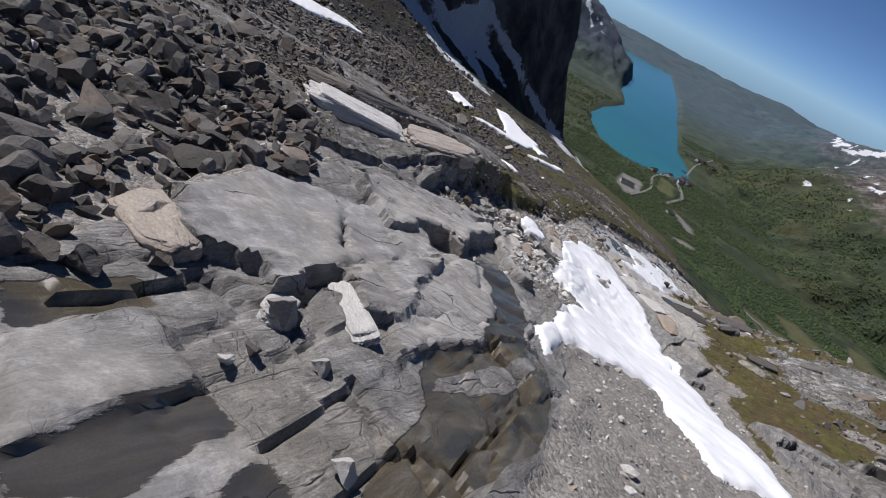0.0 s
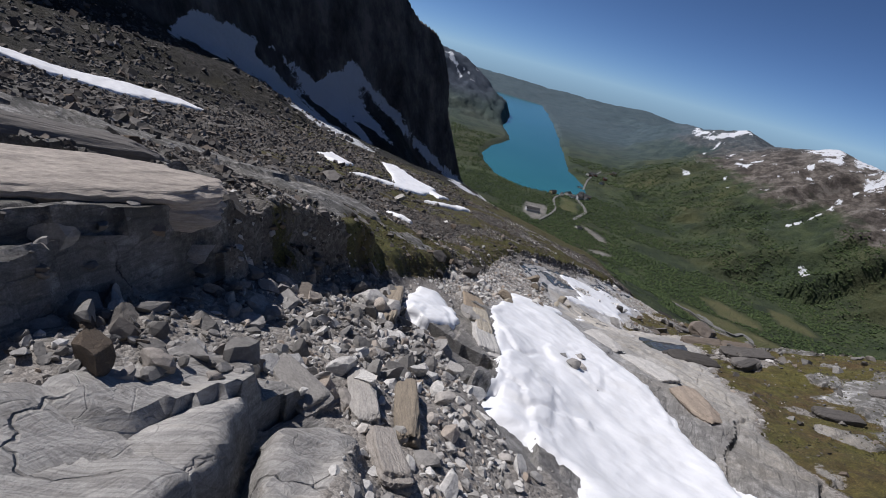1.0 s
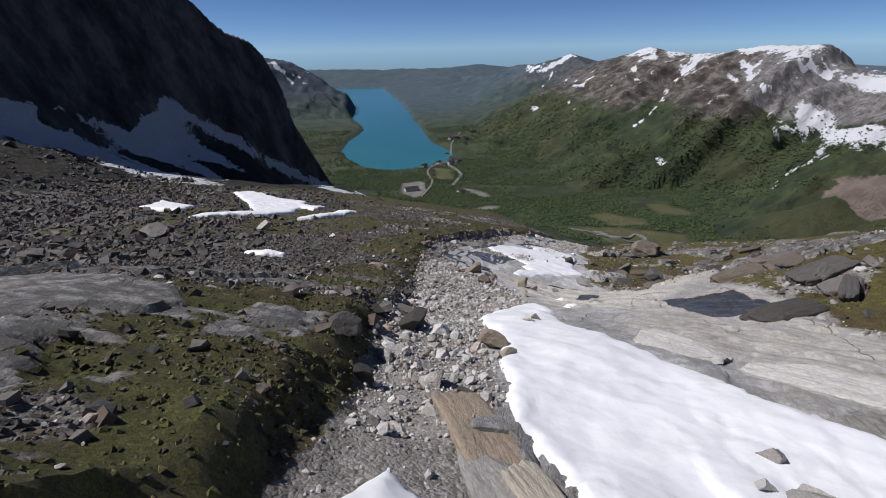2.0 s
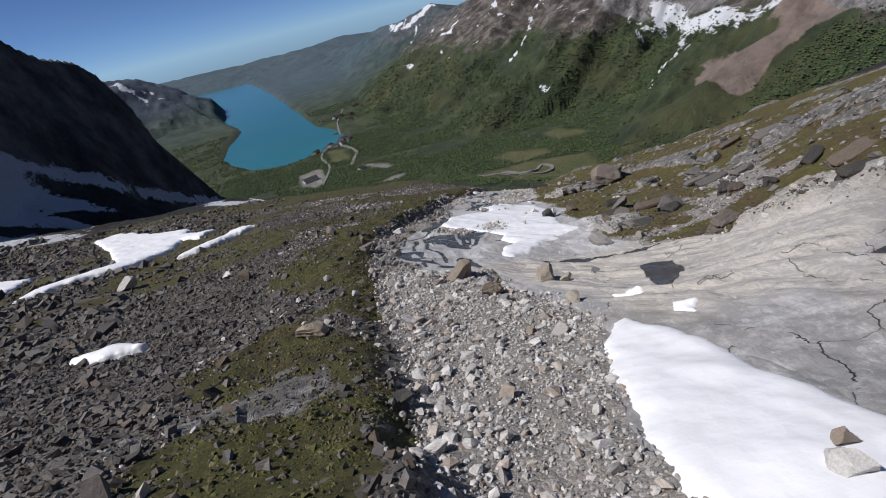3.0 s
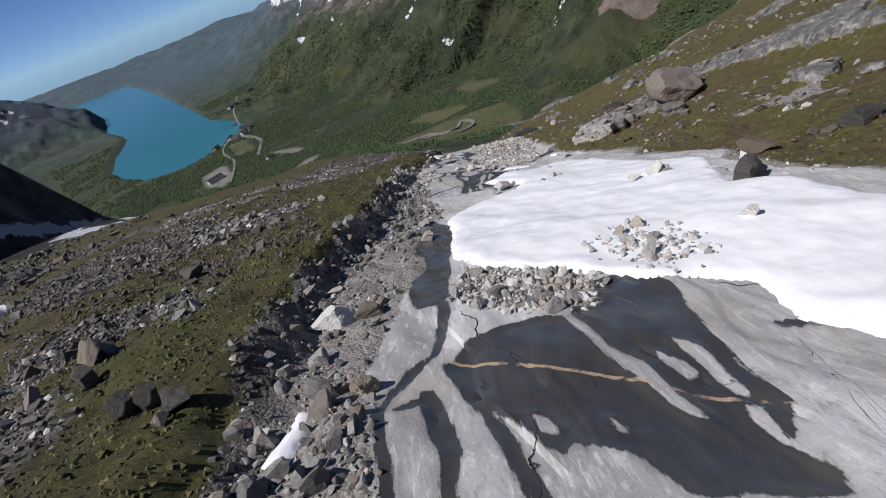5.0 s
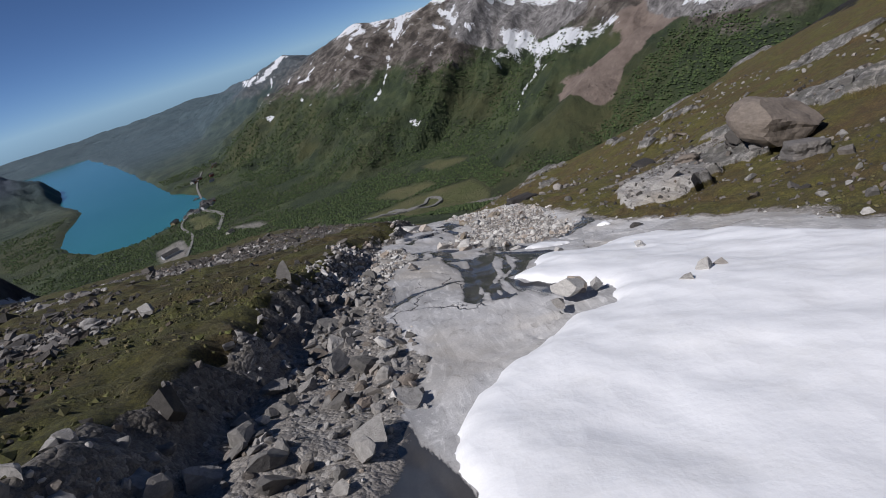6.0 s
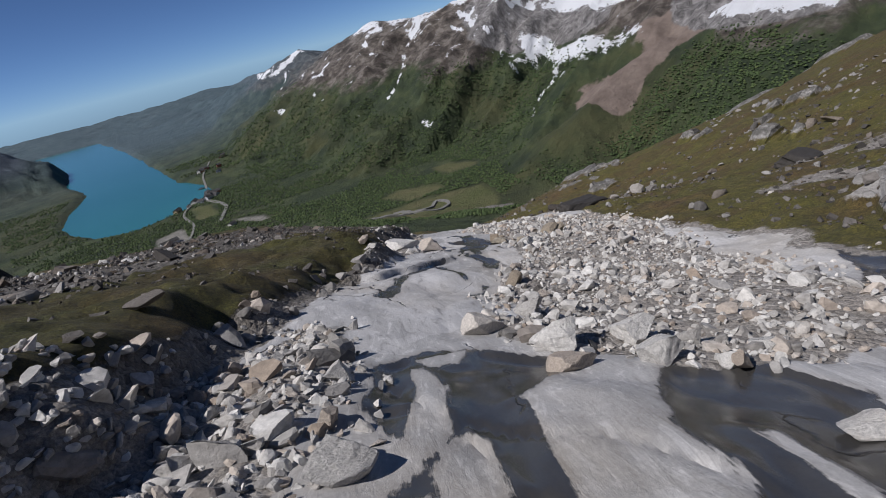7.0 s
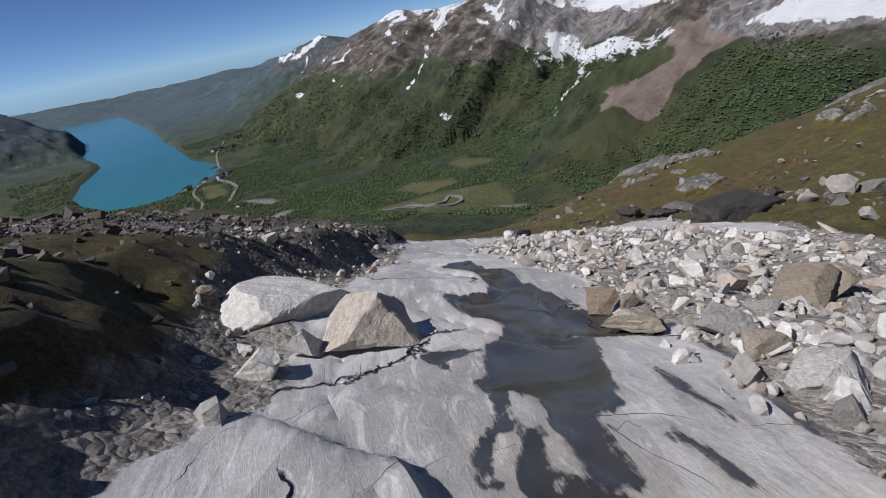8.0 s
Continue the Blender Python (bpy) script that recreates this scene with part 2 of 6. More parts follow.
class Mat:
    """A node material with a few short-hands."""

    def __init__(self, name, rough=0.8):
        self.m = bpy.data.materials.new(name)
        self.m.use_nodes = True
        self.t = self.m.node_tree
        self.b = self.t.nodes["Principled BSDF"]
        self.b.inputs["Roughness"].default_value = rough

    def node(self, kind):
        return self.t.nodes.new(kind)

    def set(self, socket, value):
        if isinstance(value, bpy.types.NodeSocket):
            self.t.links.new(value, socket)
        elif isinstance(value, (tuple, list)):
            socket.default_value = (*value, 1.0) if len(value) == 3 and len(socket.default_value) == 4 else value
        else:
            socket.default_value = value

    def coord(self, sx=1.0, sy=1.0, sz=1.0, turn=0.0):
        """Object coordinates, turned about z and then stretched: small sy draws patterns out along (sin turn, cos turn)."""
        vec = self.node("ShaderNodeTexCoord").outputs["Object"]
        for turning in (True, False):
            mp = self.node("ShaderNodeMapping")
            self.set(mp.inputs["Vector"], vec)
            if turning:
                mp.inputs["Rotation"].default_value = (0, 0, radians(turn))
            else:
                mp.inputs["Scale"].default_value = (sx, sy, sz)
            vec = mp.outputs["Vector"]
        return vec

    def noise(self, scale, detail=5.0, rough=0.55, vec=None, warp=0.0):
        n = self.node("ShaderNodeTexNoise")
        self.set(n.inputs["Vector"], vec or self.coord())
        n.inputs["Scale"].default_value = scale
        n.inputs["Detail"].default_value = detail
        n.inputs["Roughness"].default_value = rough
        n.inputs["Distortion"].default_value = warp
        return n.outputs["Fac"]

    def cells(self, scale, vec=None, feature="F1", out="Distance"):
        n = self.node("ShaderNodeTexVoronoi")
        n.feature = feature
        self.set(n.inputs["Vector"], vec or self.coord())
        n.inputs["Scale"].default_value = scale
        return n.outputs[out]

    def ramp(self, fac, *stops):
        n = self.node("ShaderNodeValToRGB")
        self.set(n.inputs["Fac"], fac)
        els = n.color_ramp.elements
        while len(els) < len(stops):
            els.new(0.5)
        for e, (p, c) in zip(els, stops):
            e.position = p
            e.color = (c, c, c, 1) if isinstance(c, (int, float)) else (*c, 1)
        return n.outputs["Color"]

    def mix(self, fac, a, b, blend="MIX"):
        n = self.node("ShaderNodeMix")
        n.data_type, n.blend_type = "RGBA", blend
        self.set(n.inputs[0], fac)
        self.set(n.inputs[6], a)
        self.set(n.inputs[7], b)
        return n.outputs[2]

    def math(self, op, a, b=0.0, clamp=False):
        n = self.node("ShaderNodeMath")
        n.operation, n.use_clamp = op, clamp
        self.set(n.inputs[0], a)
        self.set(n.inputs[1], b)
        return n.outputs[0]

    def attr(self, name):
        n = self.node("ShaderNodeAttribute")
        n.attribute_name = name
        return n.outputs["Fac"]

    def bump(self, height, strength=0.5, dist=0.05, below=None):
        n = self.node("ShaderNodeBump")
        n.inputs["Strength"].default_value = strength
        n.inputs["Distance"].default_value = dist
        self.set(n.inputs["Height"], height)
        if below is not None:
            self.set(n.inputs["Normal"], below)
        return n.outputs["Normal"]

    def done(self, color, rough=None, normal=None):
        self.set(self.b.inputs["Base Color"], color)
        if rough is not None:
            self.set(self.b.inputs["Roughness"], rough)
        if normal is not None:
            self.set(self.b.inputs["Normal"], normal)
        return self.m


# ---- zones of the slope ----
TURF_EDGE = [(15, -40), (13.8, -18), (13.5, 0), (13.6, 9), (13.8, 18), (13.2, 27), (12.6, 34), (12.9, 43), (14.5, 50), (16.3, 54), (18.5, 62), (19.5, 68),
             (22.0, 74), (24.0, 80), (25.5, 86), (30, 100)]
RUBBLE_FAN = [(-1.7, 37.5), (1.6, 35.3), (3.6, 35.0), (3.3, 30.7), (4.2, 28.7), (4.7, 26.0), (3.0, 22.5), (1.4, 18.5), (1.3, 12), (0.9, 8.5), (-1.6, 6.5),
              (-1.8, 14), (-1.8, 33)]
RUBBLE_PILE = [(12.8, 70.9), (13.2, 70.1), (14.0, 69.8), (13.9, 69.0), (14.7, 68.4), (16.1, 68.1), (17.8, 68.5), (20, 72.5), (22.4, 76.5), (24.0, 82), (24.5, 90), (20.8, 88),
               (20.3, 84.9), (19.6, 82.4), (19.2, 81.3), (19.1, 80.2), (18.8, 79.4), (18.5, 78.6), (18.1, 78.1), (17.6, 77.2), (16.1, 75.8), (15.4, 75.0), (14.9, 74.3), (14.4, 73.6), (13.9, 72.5)]
FOOT_HEAP = [(6.6, 65.0), (7.9, 66.2), (9.2, 67.0), (10.1, 68.6), (11.2, 70.2), (11.5, 72.4), (10.6, 72.6), (9.3, 70.9), (7.6, 67.8)]
SMALL_PILE = [(4.8, 51.2), (6.3, 48.2), (5.3, 46.8), (3.9, 47.8), (3.3, 49.6)]
BLOCK_FIELD = [(-1.2, -23.5), (-2.1, -18.9), (-6.0, -15.0), (-10, -14), (-14, -18), (-14, -28), (0.4, -26.8), (-0.4, -24.9)]
RUBBLE_UPPER = [(0.2, -15.5), (3.0, -12), (5.0, -9), (3.5, -4), (0.5, 0.2), (-2.5, -2), (-3.5, -4.5), (-1.2, -7.5), (1.5, -8.0), (2.8, -12.5)]
RUBBLE_SHELF = [(-2.5, -10.0), (-3.1, -8.0), (-3.2, -5.3), (-2.9, 0), (-2.4, 3.0), (-0.6, 0.3), (1.4, 0.0), (1.3, -6.1), (1.3, -7.6), (0.7, -7.2), (-0.3, -7.9), (-0.7, -10.0), (-1.1, -10.9)]
UPPER_SHEETS = [[(-1.3, -23.4), (-2.0, -19.5), (-0.6, -17.5), (1.2, -20.2), (1.6, -22.2), (0.4, -23.9)], [(0.6, -26.4), (2.9, -25.4), (4.5, -25.6), (6, -28), (0, -29)]]
LEDGY = [(6.5, 16.5), (9.5, 9.5), (12.5, 3), (17, 5), (17, 22), (9, 22.5)]
FOLDED = [(2.0, 36.6), (5.0, 37.6), (8.5, 37.0), (13, 36.5), (17, 33), (16, 27), (9, 22.5), (5.6, 24.0), (5.2, 28.5), (4.0, 33.5)]
SLAB_UPPER = [(-1.1, -23.8), (-1.9, -20), (-3.4, -16), (-7, -12.5), (-9.4, -10.5), (-7.5, -7.5), (-3.6, -4.6), (-0.5, -6.5), (1.5, -7.6), (4.8, -8), (6, -14), (6.5, -20),
              (6, -27), (0.6, -28)]
# thin running water over the lowest slabs
WET_LOWER = [
    [(16.70, 81.05), (17.36, 80.82), (17.72, 81.05), (18.43, 80.67), (17.99, 79.98), (17.48, 79.22), (17.28, 79.29), (17.16, 78.94), (17.09, 78.56), (16.39, 78.93), (16.43, 79.12), (16.69, 79.48), (16.92, 79.95), (16.89, 80.16), (16.84, 80.51)],
    [(17.78, 82.87), (18.58, 82.50), (18.78, 81.47), (19.22, 80.31), (19.02, 80.20), (18.18, 80.76), (17.36, 80.82), (17.86, 81.29), (17.66, 81.78)],
    [(18.93, 80.06), (18.99, 79.83), (18.66, 79.25), (18.23, 78.75), (18.07, 78.50), (18.17, 78.39), (18.49, 78.61), (18.78, 79.05), (18.92, 79.52), (19.16, 80.13)],
    [(18.26, 79.80), (18.14, 79.33), (18.04, 78.96), (18.01, 78.80), (17.93, 78.81), (17.99, 79.08), (17.98, 79.33)],
    [(17.58, 79.01), (17.58, 78.86), (17.53, 78.55), (17.51, 78.32), (17.40, 78.38), (17.43, 78.60), (17.43, 78.84)],
    [(13.76, 76.60), (13.38, 75.97), (13.08, 75.05), (12.76, 74.52), (12.49, 74.17), (12.59, 74.14), (12.82, 74.45), (13.20, 75.20), (13.47, 75.93), (14.09, 77.01), (14.82, 77.76), (15.74, 78.51)],
    [(15.06, 77.85), (15.34, 77.61), (14.91, 75.71), (14.74, 75.17), (14.61, 75.03), (14.64, 75.35), (14.88, 76.33), (15.02, 77.22)],
    [(14.78, 74.60), (14.94, 74.45), (14.69, 74.25), (14.44, 73.80), (14.12, 73.84), (14.46, 74.09)],
    [(16.56, 78.90), (16.96, 78.62), (16.92, 77.86), (16.81, 77.11), (16.05, 76.11), (15.83, 76.19), (16.01, 76.81), (16.51, 77.78)],
]
# water below the snow field
WET_MIDDLE = [
    [(11.31, 70.56), (11.94, 70.86), (12.45, 70.64), (13.23, 69.72), (12.55, 69.29), (11.88, 68.77), (11.74, 68.15), (11.46, 67.76), (10.72, 68.24), (11.00, 68.51), (11.03, 68.88), (10.91, 69.56)],
    [(13.70, 68.89), (14.32, 69.13), (14.71, 68.88), (14.50, 68.26), (14.62, 67.43), (13.00, 66.77), (12.19, 67.36), (12.51, 67.75)],
    [(11.71, 69.84), (12.75, 68.01), (13.15, 66.63), (14.33, 65.25), (13.32, 64.32), (12.80, 64.39), (11.56, 63.21), (10.76, 62.80), (10.65, 61.95), (10.92, 61.77), (10.95, 60.76), (10.53, 60.58), (10.27, 60.75), (10.32, 61.07), (10.31, 61.42), (9.92, 61.24), (9.46, 61.39), (9.09, 61.72), (9.06, 62.17), (9.51, 62.93), (10.05, 63.88), (10.66, 65.29), (10.72, 66.15)],
    [(8.32, 65.50), (8.72, 65.47), (8.37, 64.78), (7.89, 63.91), (7.62, 63.54), (7.43, 63.23), (7.49, 63.63), (7.68, 64.21), (7.93, 64.74)],
    [(4.66, 59.48), (6.15, 58.76), (6.16, 56.21), (4.56, 52.34), (3.19, 49.35), (2.60, 49.55), (3.13, 53.01), (2.73, 56.07)],
]
# water above the snow field
WET_UPPER = [
    [(9.16, 30.86), (9.91, 29.65), (9.27, 27.98), (7.54, 26.74), (7.74, 27.66), (8.46, 29.36)],
    [(10.7, 22.7), (13.5, 21.6), (13.4, 17.9), (12.7, 17.2), (10.5, 18.2)],
    [(2.91, 47.55), (4.01, 47.34), (4.63, 46.80), (5.80, 47.83), (6.45, 47.56), (6.83, 46.45), (6.35, 45.82), (5.87, 44.89), (5.48, 44.02), (5.20, 43.22), (4.58, 42.74), (4.56, 42.34), (4.34, 42.07), (3.37, 42.71), (3.21, 42.89), (3.15, 43.61), (2.82, 44.08), (2.50, 43.97), (2.36, 45.07), (2.17, 45.95), (2.21, 46.96)],
    [(-0.26, 42.23), (0.67, 42.51), (1.49, 41.39), (1.22, 40.32), (1.59, 38.93), (1.78, 38.02), (2.50, 37.60), (2.74, 37.05), (3.60, 36.19), (3.49, 36.06), (1.42, 37.32), (1.84, 37.98), (1.21, 38.47), (0.59, 39.15), (0.19, 39.76), (-0.10, 40.71), (-0.61, 40.18), (-1.16, 40.76), (-0.81, 41.69)],
    [(3.35, 39.82), (3.61, 39.41), (3.59, 38.10), (3.60, 37.47), (3.67, 36.78), (3.71, 36.37), (3.27, 36.56), (2.67, 37.23), (2.52, 37.72), (2.91, 38.14), (2.77, 39.06)],
]
# seeping water on the broken upper slabs
WET_TOP = [
    [(0.60, -26.57), (0.79, -25.26), (1.86, -25.52), (3.17, -25.63), (3.54, -25.80), (4.30, -25.74), (2.96, -27.58)],
    [(3.57, -21.67), (5.03, -16.87), (5.93, -19.08), (6.20, -21.53), (5.54, -24.00), (4.68, -25.22), (4.47, -24.40), (4.47, -23.24)],
]
# dry backs of rock that stand out of the water
DRY_LOWER = [
    [(17.02, 79.86), (17.11, 79.67), (17.02, 79.41), (16.85, 79.33), (16.86, 79.58)],
    [(16.71, 79.38), (16.82, 79.34), (16.62, 79.01), (16.53, 78.91), (16.44, 79.01)],
    [(16.94, 79.29), (16.94, 79.12), (16.87, 78.80), (16.76, 78.88), (16.84, 79.06)],
    [(16.91, 80.66), (17.32, 80.79), (16.99, 80.22), (16.90, 80.21)],
    [(11.65, 70.31), (11.79, 70.09), (11.74, 69.59), (11.43, 68.92), (11.15, 68.58), (11.03, 68.65), (11.10, 69.00), (11.48, 69.78)],
    [(11.73, 70.59), (12.38, 70.64), (12.13, 70.21), (11.82, 70.18)],
    [(11.08, 68.46), (11.44, 68.74), (11.54, 68.50), (11.36, 67.96), (11.30, 67.86), (11.00, 68.06)],
    [(13.21, 67.74), (13.34, 67.57), (13.26, 67.34), (13.00, 66.77), (12.85, 66.88), (12.93, 67.10), (13.09, 67.39)],
    [(12.80, 67.56), (12.66, 67.37), (12.45, 67.16), (12.53, 67.32)],
    [(12.31, 69.12), (13.05, 69.21), (12.72, 67.55), (11.63, 66.28), (11.46, 67.39)],
    [(11.03, 66.81), (11.42, 66.23), (11.06, 65.45), (10.87, 65.47)],
]
# dry streaks beside the snow field
DRY_MIDDLE = [
    [(12.35, 66.04), (12.17, 65.31), (11.27, 64.05), (10.86, 63.31), (10.27, 62.62), (10.21, 62.70), (10.61, 63.27), (11.07, 63.99), (11.59, 64.95)],
    [(12.73, 66.11), (12.40, 64.74), (12.11, 64.61), (11.68, 63.91), (10.91, 63.20), (10.47, 62.53), (10.27, 61.92), (10.08, 61.35), (9.94, 61.42), (10.00, 61.86), (10.24, 62.45), (10.87, 63.28), (11.57, 63.90), (12.03, 64.77)],
    [(9.98, 62.94), (9.75, 62.42), (9.51, 62.08), (9.53, 62.27)],
    [(9.75, 62.28), (9.68, 61.95), (9.45, 61.41), (9.30, 61.52), (9.39, 61.83)],
    [(9.95, 62.04), (9.86, 61.69), (9.72, 61.54), (9.80, 61.79)],
]
# dry streaks above the snow field and on the upper slabs
DRY_UPPER = [
    [(4.56, 46.88), (4.60, 46.26), (4.41, 45.48), (4.54, 44.91), (4.43, 44.19), (4.32, 43.62), (4.24, 43.67), (4.20, 44.35), (4.24, 45.15), (4.31, 45.89)],
    [(5.32, 45.14), (5.44, 44.62), (5.23, 44.08), (5.05, 43.62), (4.91, 43.66), (5.11, 44.34)],
    [(4.90, 44.95), (4.99, 44.52), (4.93, 44.23), (4.74, 44.20), (4.76, 44.61)],
    [(4.81, 43.51), (4.90, 43.36), (4.63, 42.87), (4.53, 42.83), (4.63, 43.23)],
    [(3.35, 44.22), (3.44, 43.84), (3.25, 43.90)],
    [(2.64, 44.87), (2.80, 44.51), (2.70, 44.37), (2.57, 44.54)],
    [(0.82, 41.48), (1.07, 40.25), (1.15, 39.96), (0.61, 40.37), (0.57, 41.15)],
    [(1.12, 39.68), (1.51, 39.28), (1.48, 38.76), (1.15, 38.97), (0.92, 39.46)],
    [(1.30, -26.87), (1.27, -25.49), (2.56, -25.57), (2.50, -26.54), (2.57, -27.42)],
    [(3.40, -26.93), (3.29, -26.09), (3.27, -25.64), (3.69, -25.70), (3.78, -26.29), (3.81, -26.43), (3.37, -27.05)],
    [(4.12, -21.97), (5.01, -18.44), (5.37, -18.61), (5.13, -20.58), (4.25, -22.46)],
]
# narrow rivulets
RIVULETS = [
    [(12.53, 74.15), (12.8, 74.5), (13.15, 75.1), (13.45, 75.95), (13.95, 76.8), (14.7, 77.65), (15.7, 78.4)],
    [(3.32, 52.77), (3.63, 50.85), (2.97, 48.83), (2.27, 47.65), (1.34, 47.04), (0.87, 46.40), (0.69, 45.49), (0.55, 44.71)],
    [(1.16, 46.39), (1.68, 46.36), (1.48, 44.92), (1.14, 44.27)],
    [(2.28, 47.13), (2.18, 45.58), (2.19, 44.74), (1.99, 43.64)],
    [(0.52, 46.48), (0.31, 45.75), (0.26, 44.90)],
    [(3.48, 55.86), (6.21, 61.97), (8.88, 64.38), (11.43, 64.01)],
    [(0.20, 38.64), (0.31, 38.00)],
    [(0.96, 38.63), (0.88, 37.64)],
    [(1.68, 46.50), (1.10, 43.96), (1.02, 42.39)],
    [(2.18, 45.43), (1.77, 42.34), (2.38, 40.82), (2.26, 39.23), (2.22, 38.60)],
    [(0.29, 44.66), (-0.11, 42.94), (-0.00, 41.06)],
    [(7.70, 43.66), (7.25, 44.16), (6.90, 44.40)],
]
# open joints in the slabs
CRACKS_LOWER = [
    [(16.35, 81.21), (16.23, 80.76), (16.01, 80.50), (15.75, 80.23), (15.68, 80.14)],
    [(15.28, 79.83), (15.21, 79.69), (15.13, 79.57)],
    [(15.37, 80.04), (15.61, 80.18), (15.75, 80.25)],
    [(16.62, 79.33), (16.44, 79.41), (16.25, 79.36), (16.11, 79.25), (15.98, 79.16)],
    [(17.28, 79.27), (17.61, 79.13), (17.81, 78.90), (18.15, 78.69)],
    [(17.28, 79.17), (17.25, 78.82), (17.27, 78.44)],
    [(12.31, 76.47), (12.72, 76.49), (13.22, 76.32), (13.78, 77.07), (14.67, 77.78), (16.24, 78.70)],
    [(14.70, 74.91), (14.37, 74.59), (13.98, 74.36), (13.64, 74.08), (13.37, 73.84)],
    [(8.42, 64.11), (8.43, 63.51), (8.56, 63.13), (8.43, 62.88), (8.66, 62.51), (8.58, 62.25)],
    [(8.82, 64.81), (9.18, 64.96), (9.53, 64.38)],
    [(8.47, 64.90), (8.01, 63.52), (7.78, 63.19)],
    [(8.56, 63.13), (8.93, 63.19)],
]
# open joints higher up
CRACKS_UPPER = [
    [(4.33, 45.64), (3.53, 44.84), (2.72, 44.28)],
    [(6.49, 44.17), (6.27, 43.55), (5.57, 42.71), (5.24, 42.28)],
    [(6.68, 44.10), (5.27, 41.98), (4.74, 40.72), (4.55, 39.77), (4.87, 38.55)],
    [(4.71, 38.46), (4.08, 37.97), (3.60, 37.47)],
    [(2.42, 40.13), (2.71, 39.11), (2.22, 38.60), (1.87, 38.65)],
    [(1.97, 42.18), (2.38, 40.82), (2.42, 39.31), (2.68, 38.95), (2.75, 37.97)],
    [(-1.15, 43.20), (-0.36, 42.31), (-0.00, 41.06)],
    [(4.63, 38.64), (3.50, 37.78), (3.58, 36.27)],
    [(1.00, -25.39), (1.94, -25.58), (2.98, -25.61), (3.77, -25.70)],
    [(1.26, -26.86), (1.32, -26.31), (1.26, -25.56)],
]
# sheets of bedrock that stand above their neighbours
SHEETS = [
    [(-1.21, -23.56), (-1.77, -21.38), (-1.30, -19.45), (-0.74, -19.16), (1.50, -21.83), (1.70, -23.76), (1.14, -23.48), (0.46, -24.31), (-0.23, -24.02)],
    [(-0.72, -19.07), (-0.27, -15.48), (0.71, -16.28), (2.10, -18.93), (2.88, -21.71), (2.58, -22.45), (1.65, -21.91)],
    [(1.30, -26.87), (1.22, -25.46), (2.57, -25.55), (2.53, -26.55), (2.57, -27.42)],
    [(0.99, -16.80), (2.72, -13.20), (4.24, -14.82), (4.82, -17.55), (3.53, -21.36), (3.50, -22.65), (2.89, -21.92)],
    [(-1.44, -17.57), (-2.34, -15.84), (-1.45, -11.96), (-0.36, -7.89), (0.98, -10.38), (0.89, -12.60), (1.39, -14.94), (0.63, -14.90), (0.16, -16.31), (0.66, -17.33), (0.49, -18.64)],
    [(0.55, -18.68), (0.64, -17.00), (1.72, -17.71), (2.02, -18.53), (1.55, -19.23)],
    [(0.67, -9.28), (1.18, -8.07), (2.85, -10.22), (3.59, -12.53), (3.09, -12.85), (2.13, -12.19)],
    [(0.97, -15.93), (2.24, -13.05), (3.68, -13.37), (4.57, -15.24), (2.28, -18.34)],
    [(12.3, 76.5), (12.7, 76.5), (13.2, 76.3), (13.8, 77.1), (14.7, 77.8), (16.2, 78.7), (16.3, 79.4), (15.0, 80.4), (14.2, 79.6), (13.2, 77.9), (12.4, 76.9)],
]
SHEET_RISE = (0.35, 0.28, 0.12, 0.15, 0.5, 0.34, 0.34, 0.1, 0.16)
# other wet ground: (bent line, half width)
STREAMS = [
    ([(19.2, 85.5), (18.9, 83.4), (18.6, 81.8)], 0.3),
    ([(20.5, 70.2), (18.5, 68.9), (16.6, 68.2)], 0.45),
    ([(7.0, 35.5), (9.0, 34.6), (11.0, 34.0), (13.5, 34.3), (16.0, 34.0)], 0.4),
    ([(1.9, -13.5), (3.6, -15.5), (4.6, -19)], 0.6),
]
SNOW_BIG = [(2.8, -3.0), (2.6, 0.8), (1.9, 4.5), (1.2, 8.8), (1.5, 12.6), (1.3, 17.6), (2.7, 21.9), (3.6, 23.9), (4.9, 25.1), (5.1, 22.9), (4.4, 17.2),
            (5.3, 15.3), (6.3, 13.3), (7.3, 10.2), (8.6, 7.5), (10, 3.5), (11.3, 0), (11.8, -7), (13, -14), (10.5, -16), (9, -11), (7, -12.5), (5.3, -14.5),
            (5.3, -17), (4.6, -15.5), (4.8, -7), (5.4, -3.5), (4, -3.2)]
SNOW_SMALL = [(-1.6, 4.6), (-0.9, 5.9), (0.05, 4.2), (0.8, 2.5), (0.7, 1.6), (0, 0.6), (-0.5, 0.7), (-1.0, 1.1), (-1.3, 2.2)]
SNOW_FIELD = [(4.7, 52.3), (6.6, 57.6), (8.9, 58.8), (9.8, 59.3), (10.5, 59.1), (11.1, 59.7), (10.9, 61.1), (10.7, 62.5), (11.8, 63.1), (12.9, 64.4), (14.3, 63.7),
              (15.4, 64.5), (16.8, 63.4), (16.5, 61.5), (15.7, 57), (15.4, 53.4), (12.8, 50.2), (13.2, 48.6), (12.6, 46.5), (12.7, 43.7), (10.6, 43.2), (10.4, 42.3),
              (9.4, 41.9), (7.7, 40.0), (6.1, 38.3), (5.5, 38.6), (6.3, 41.3), (7.6, 42.8), (7.1, 44.4), (7.7, 45.6), (6.2, 48.0), (5.6, 49.2), (4.9, 51.0)]
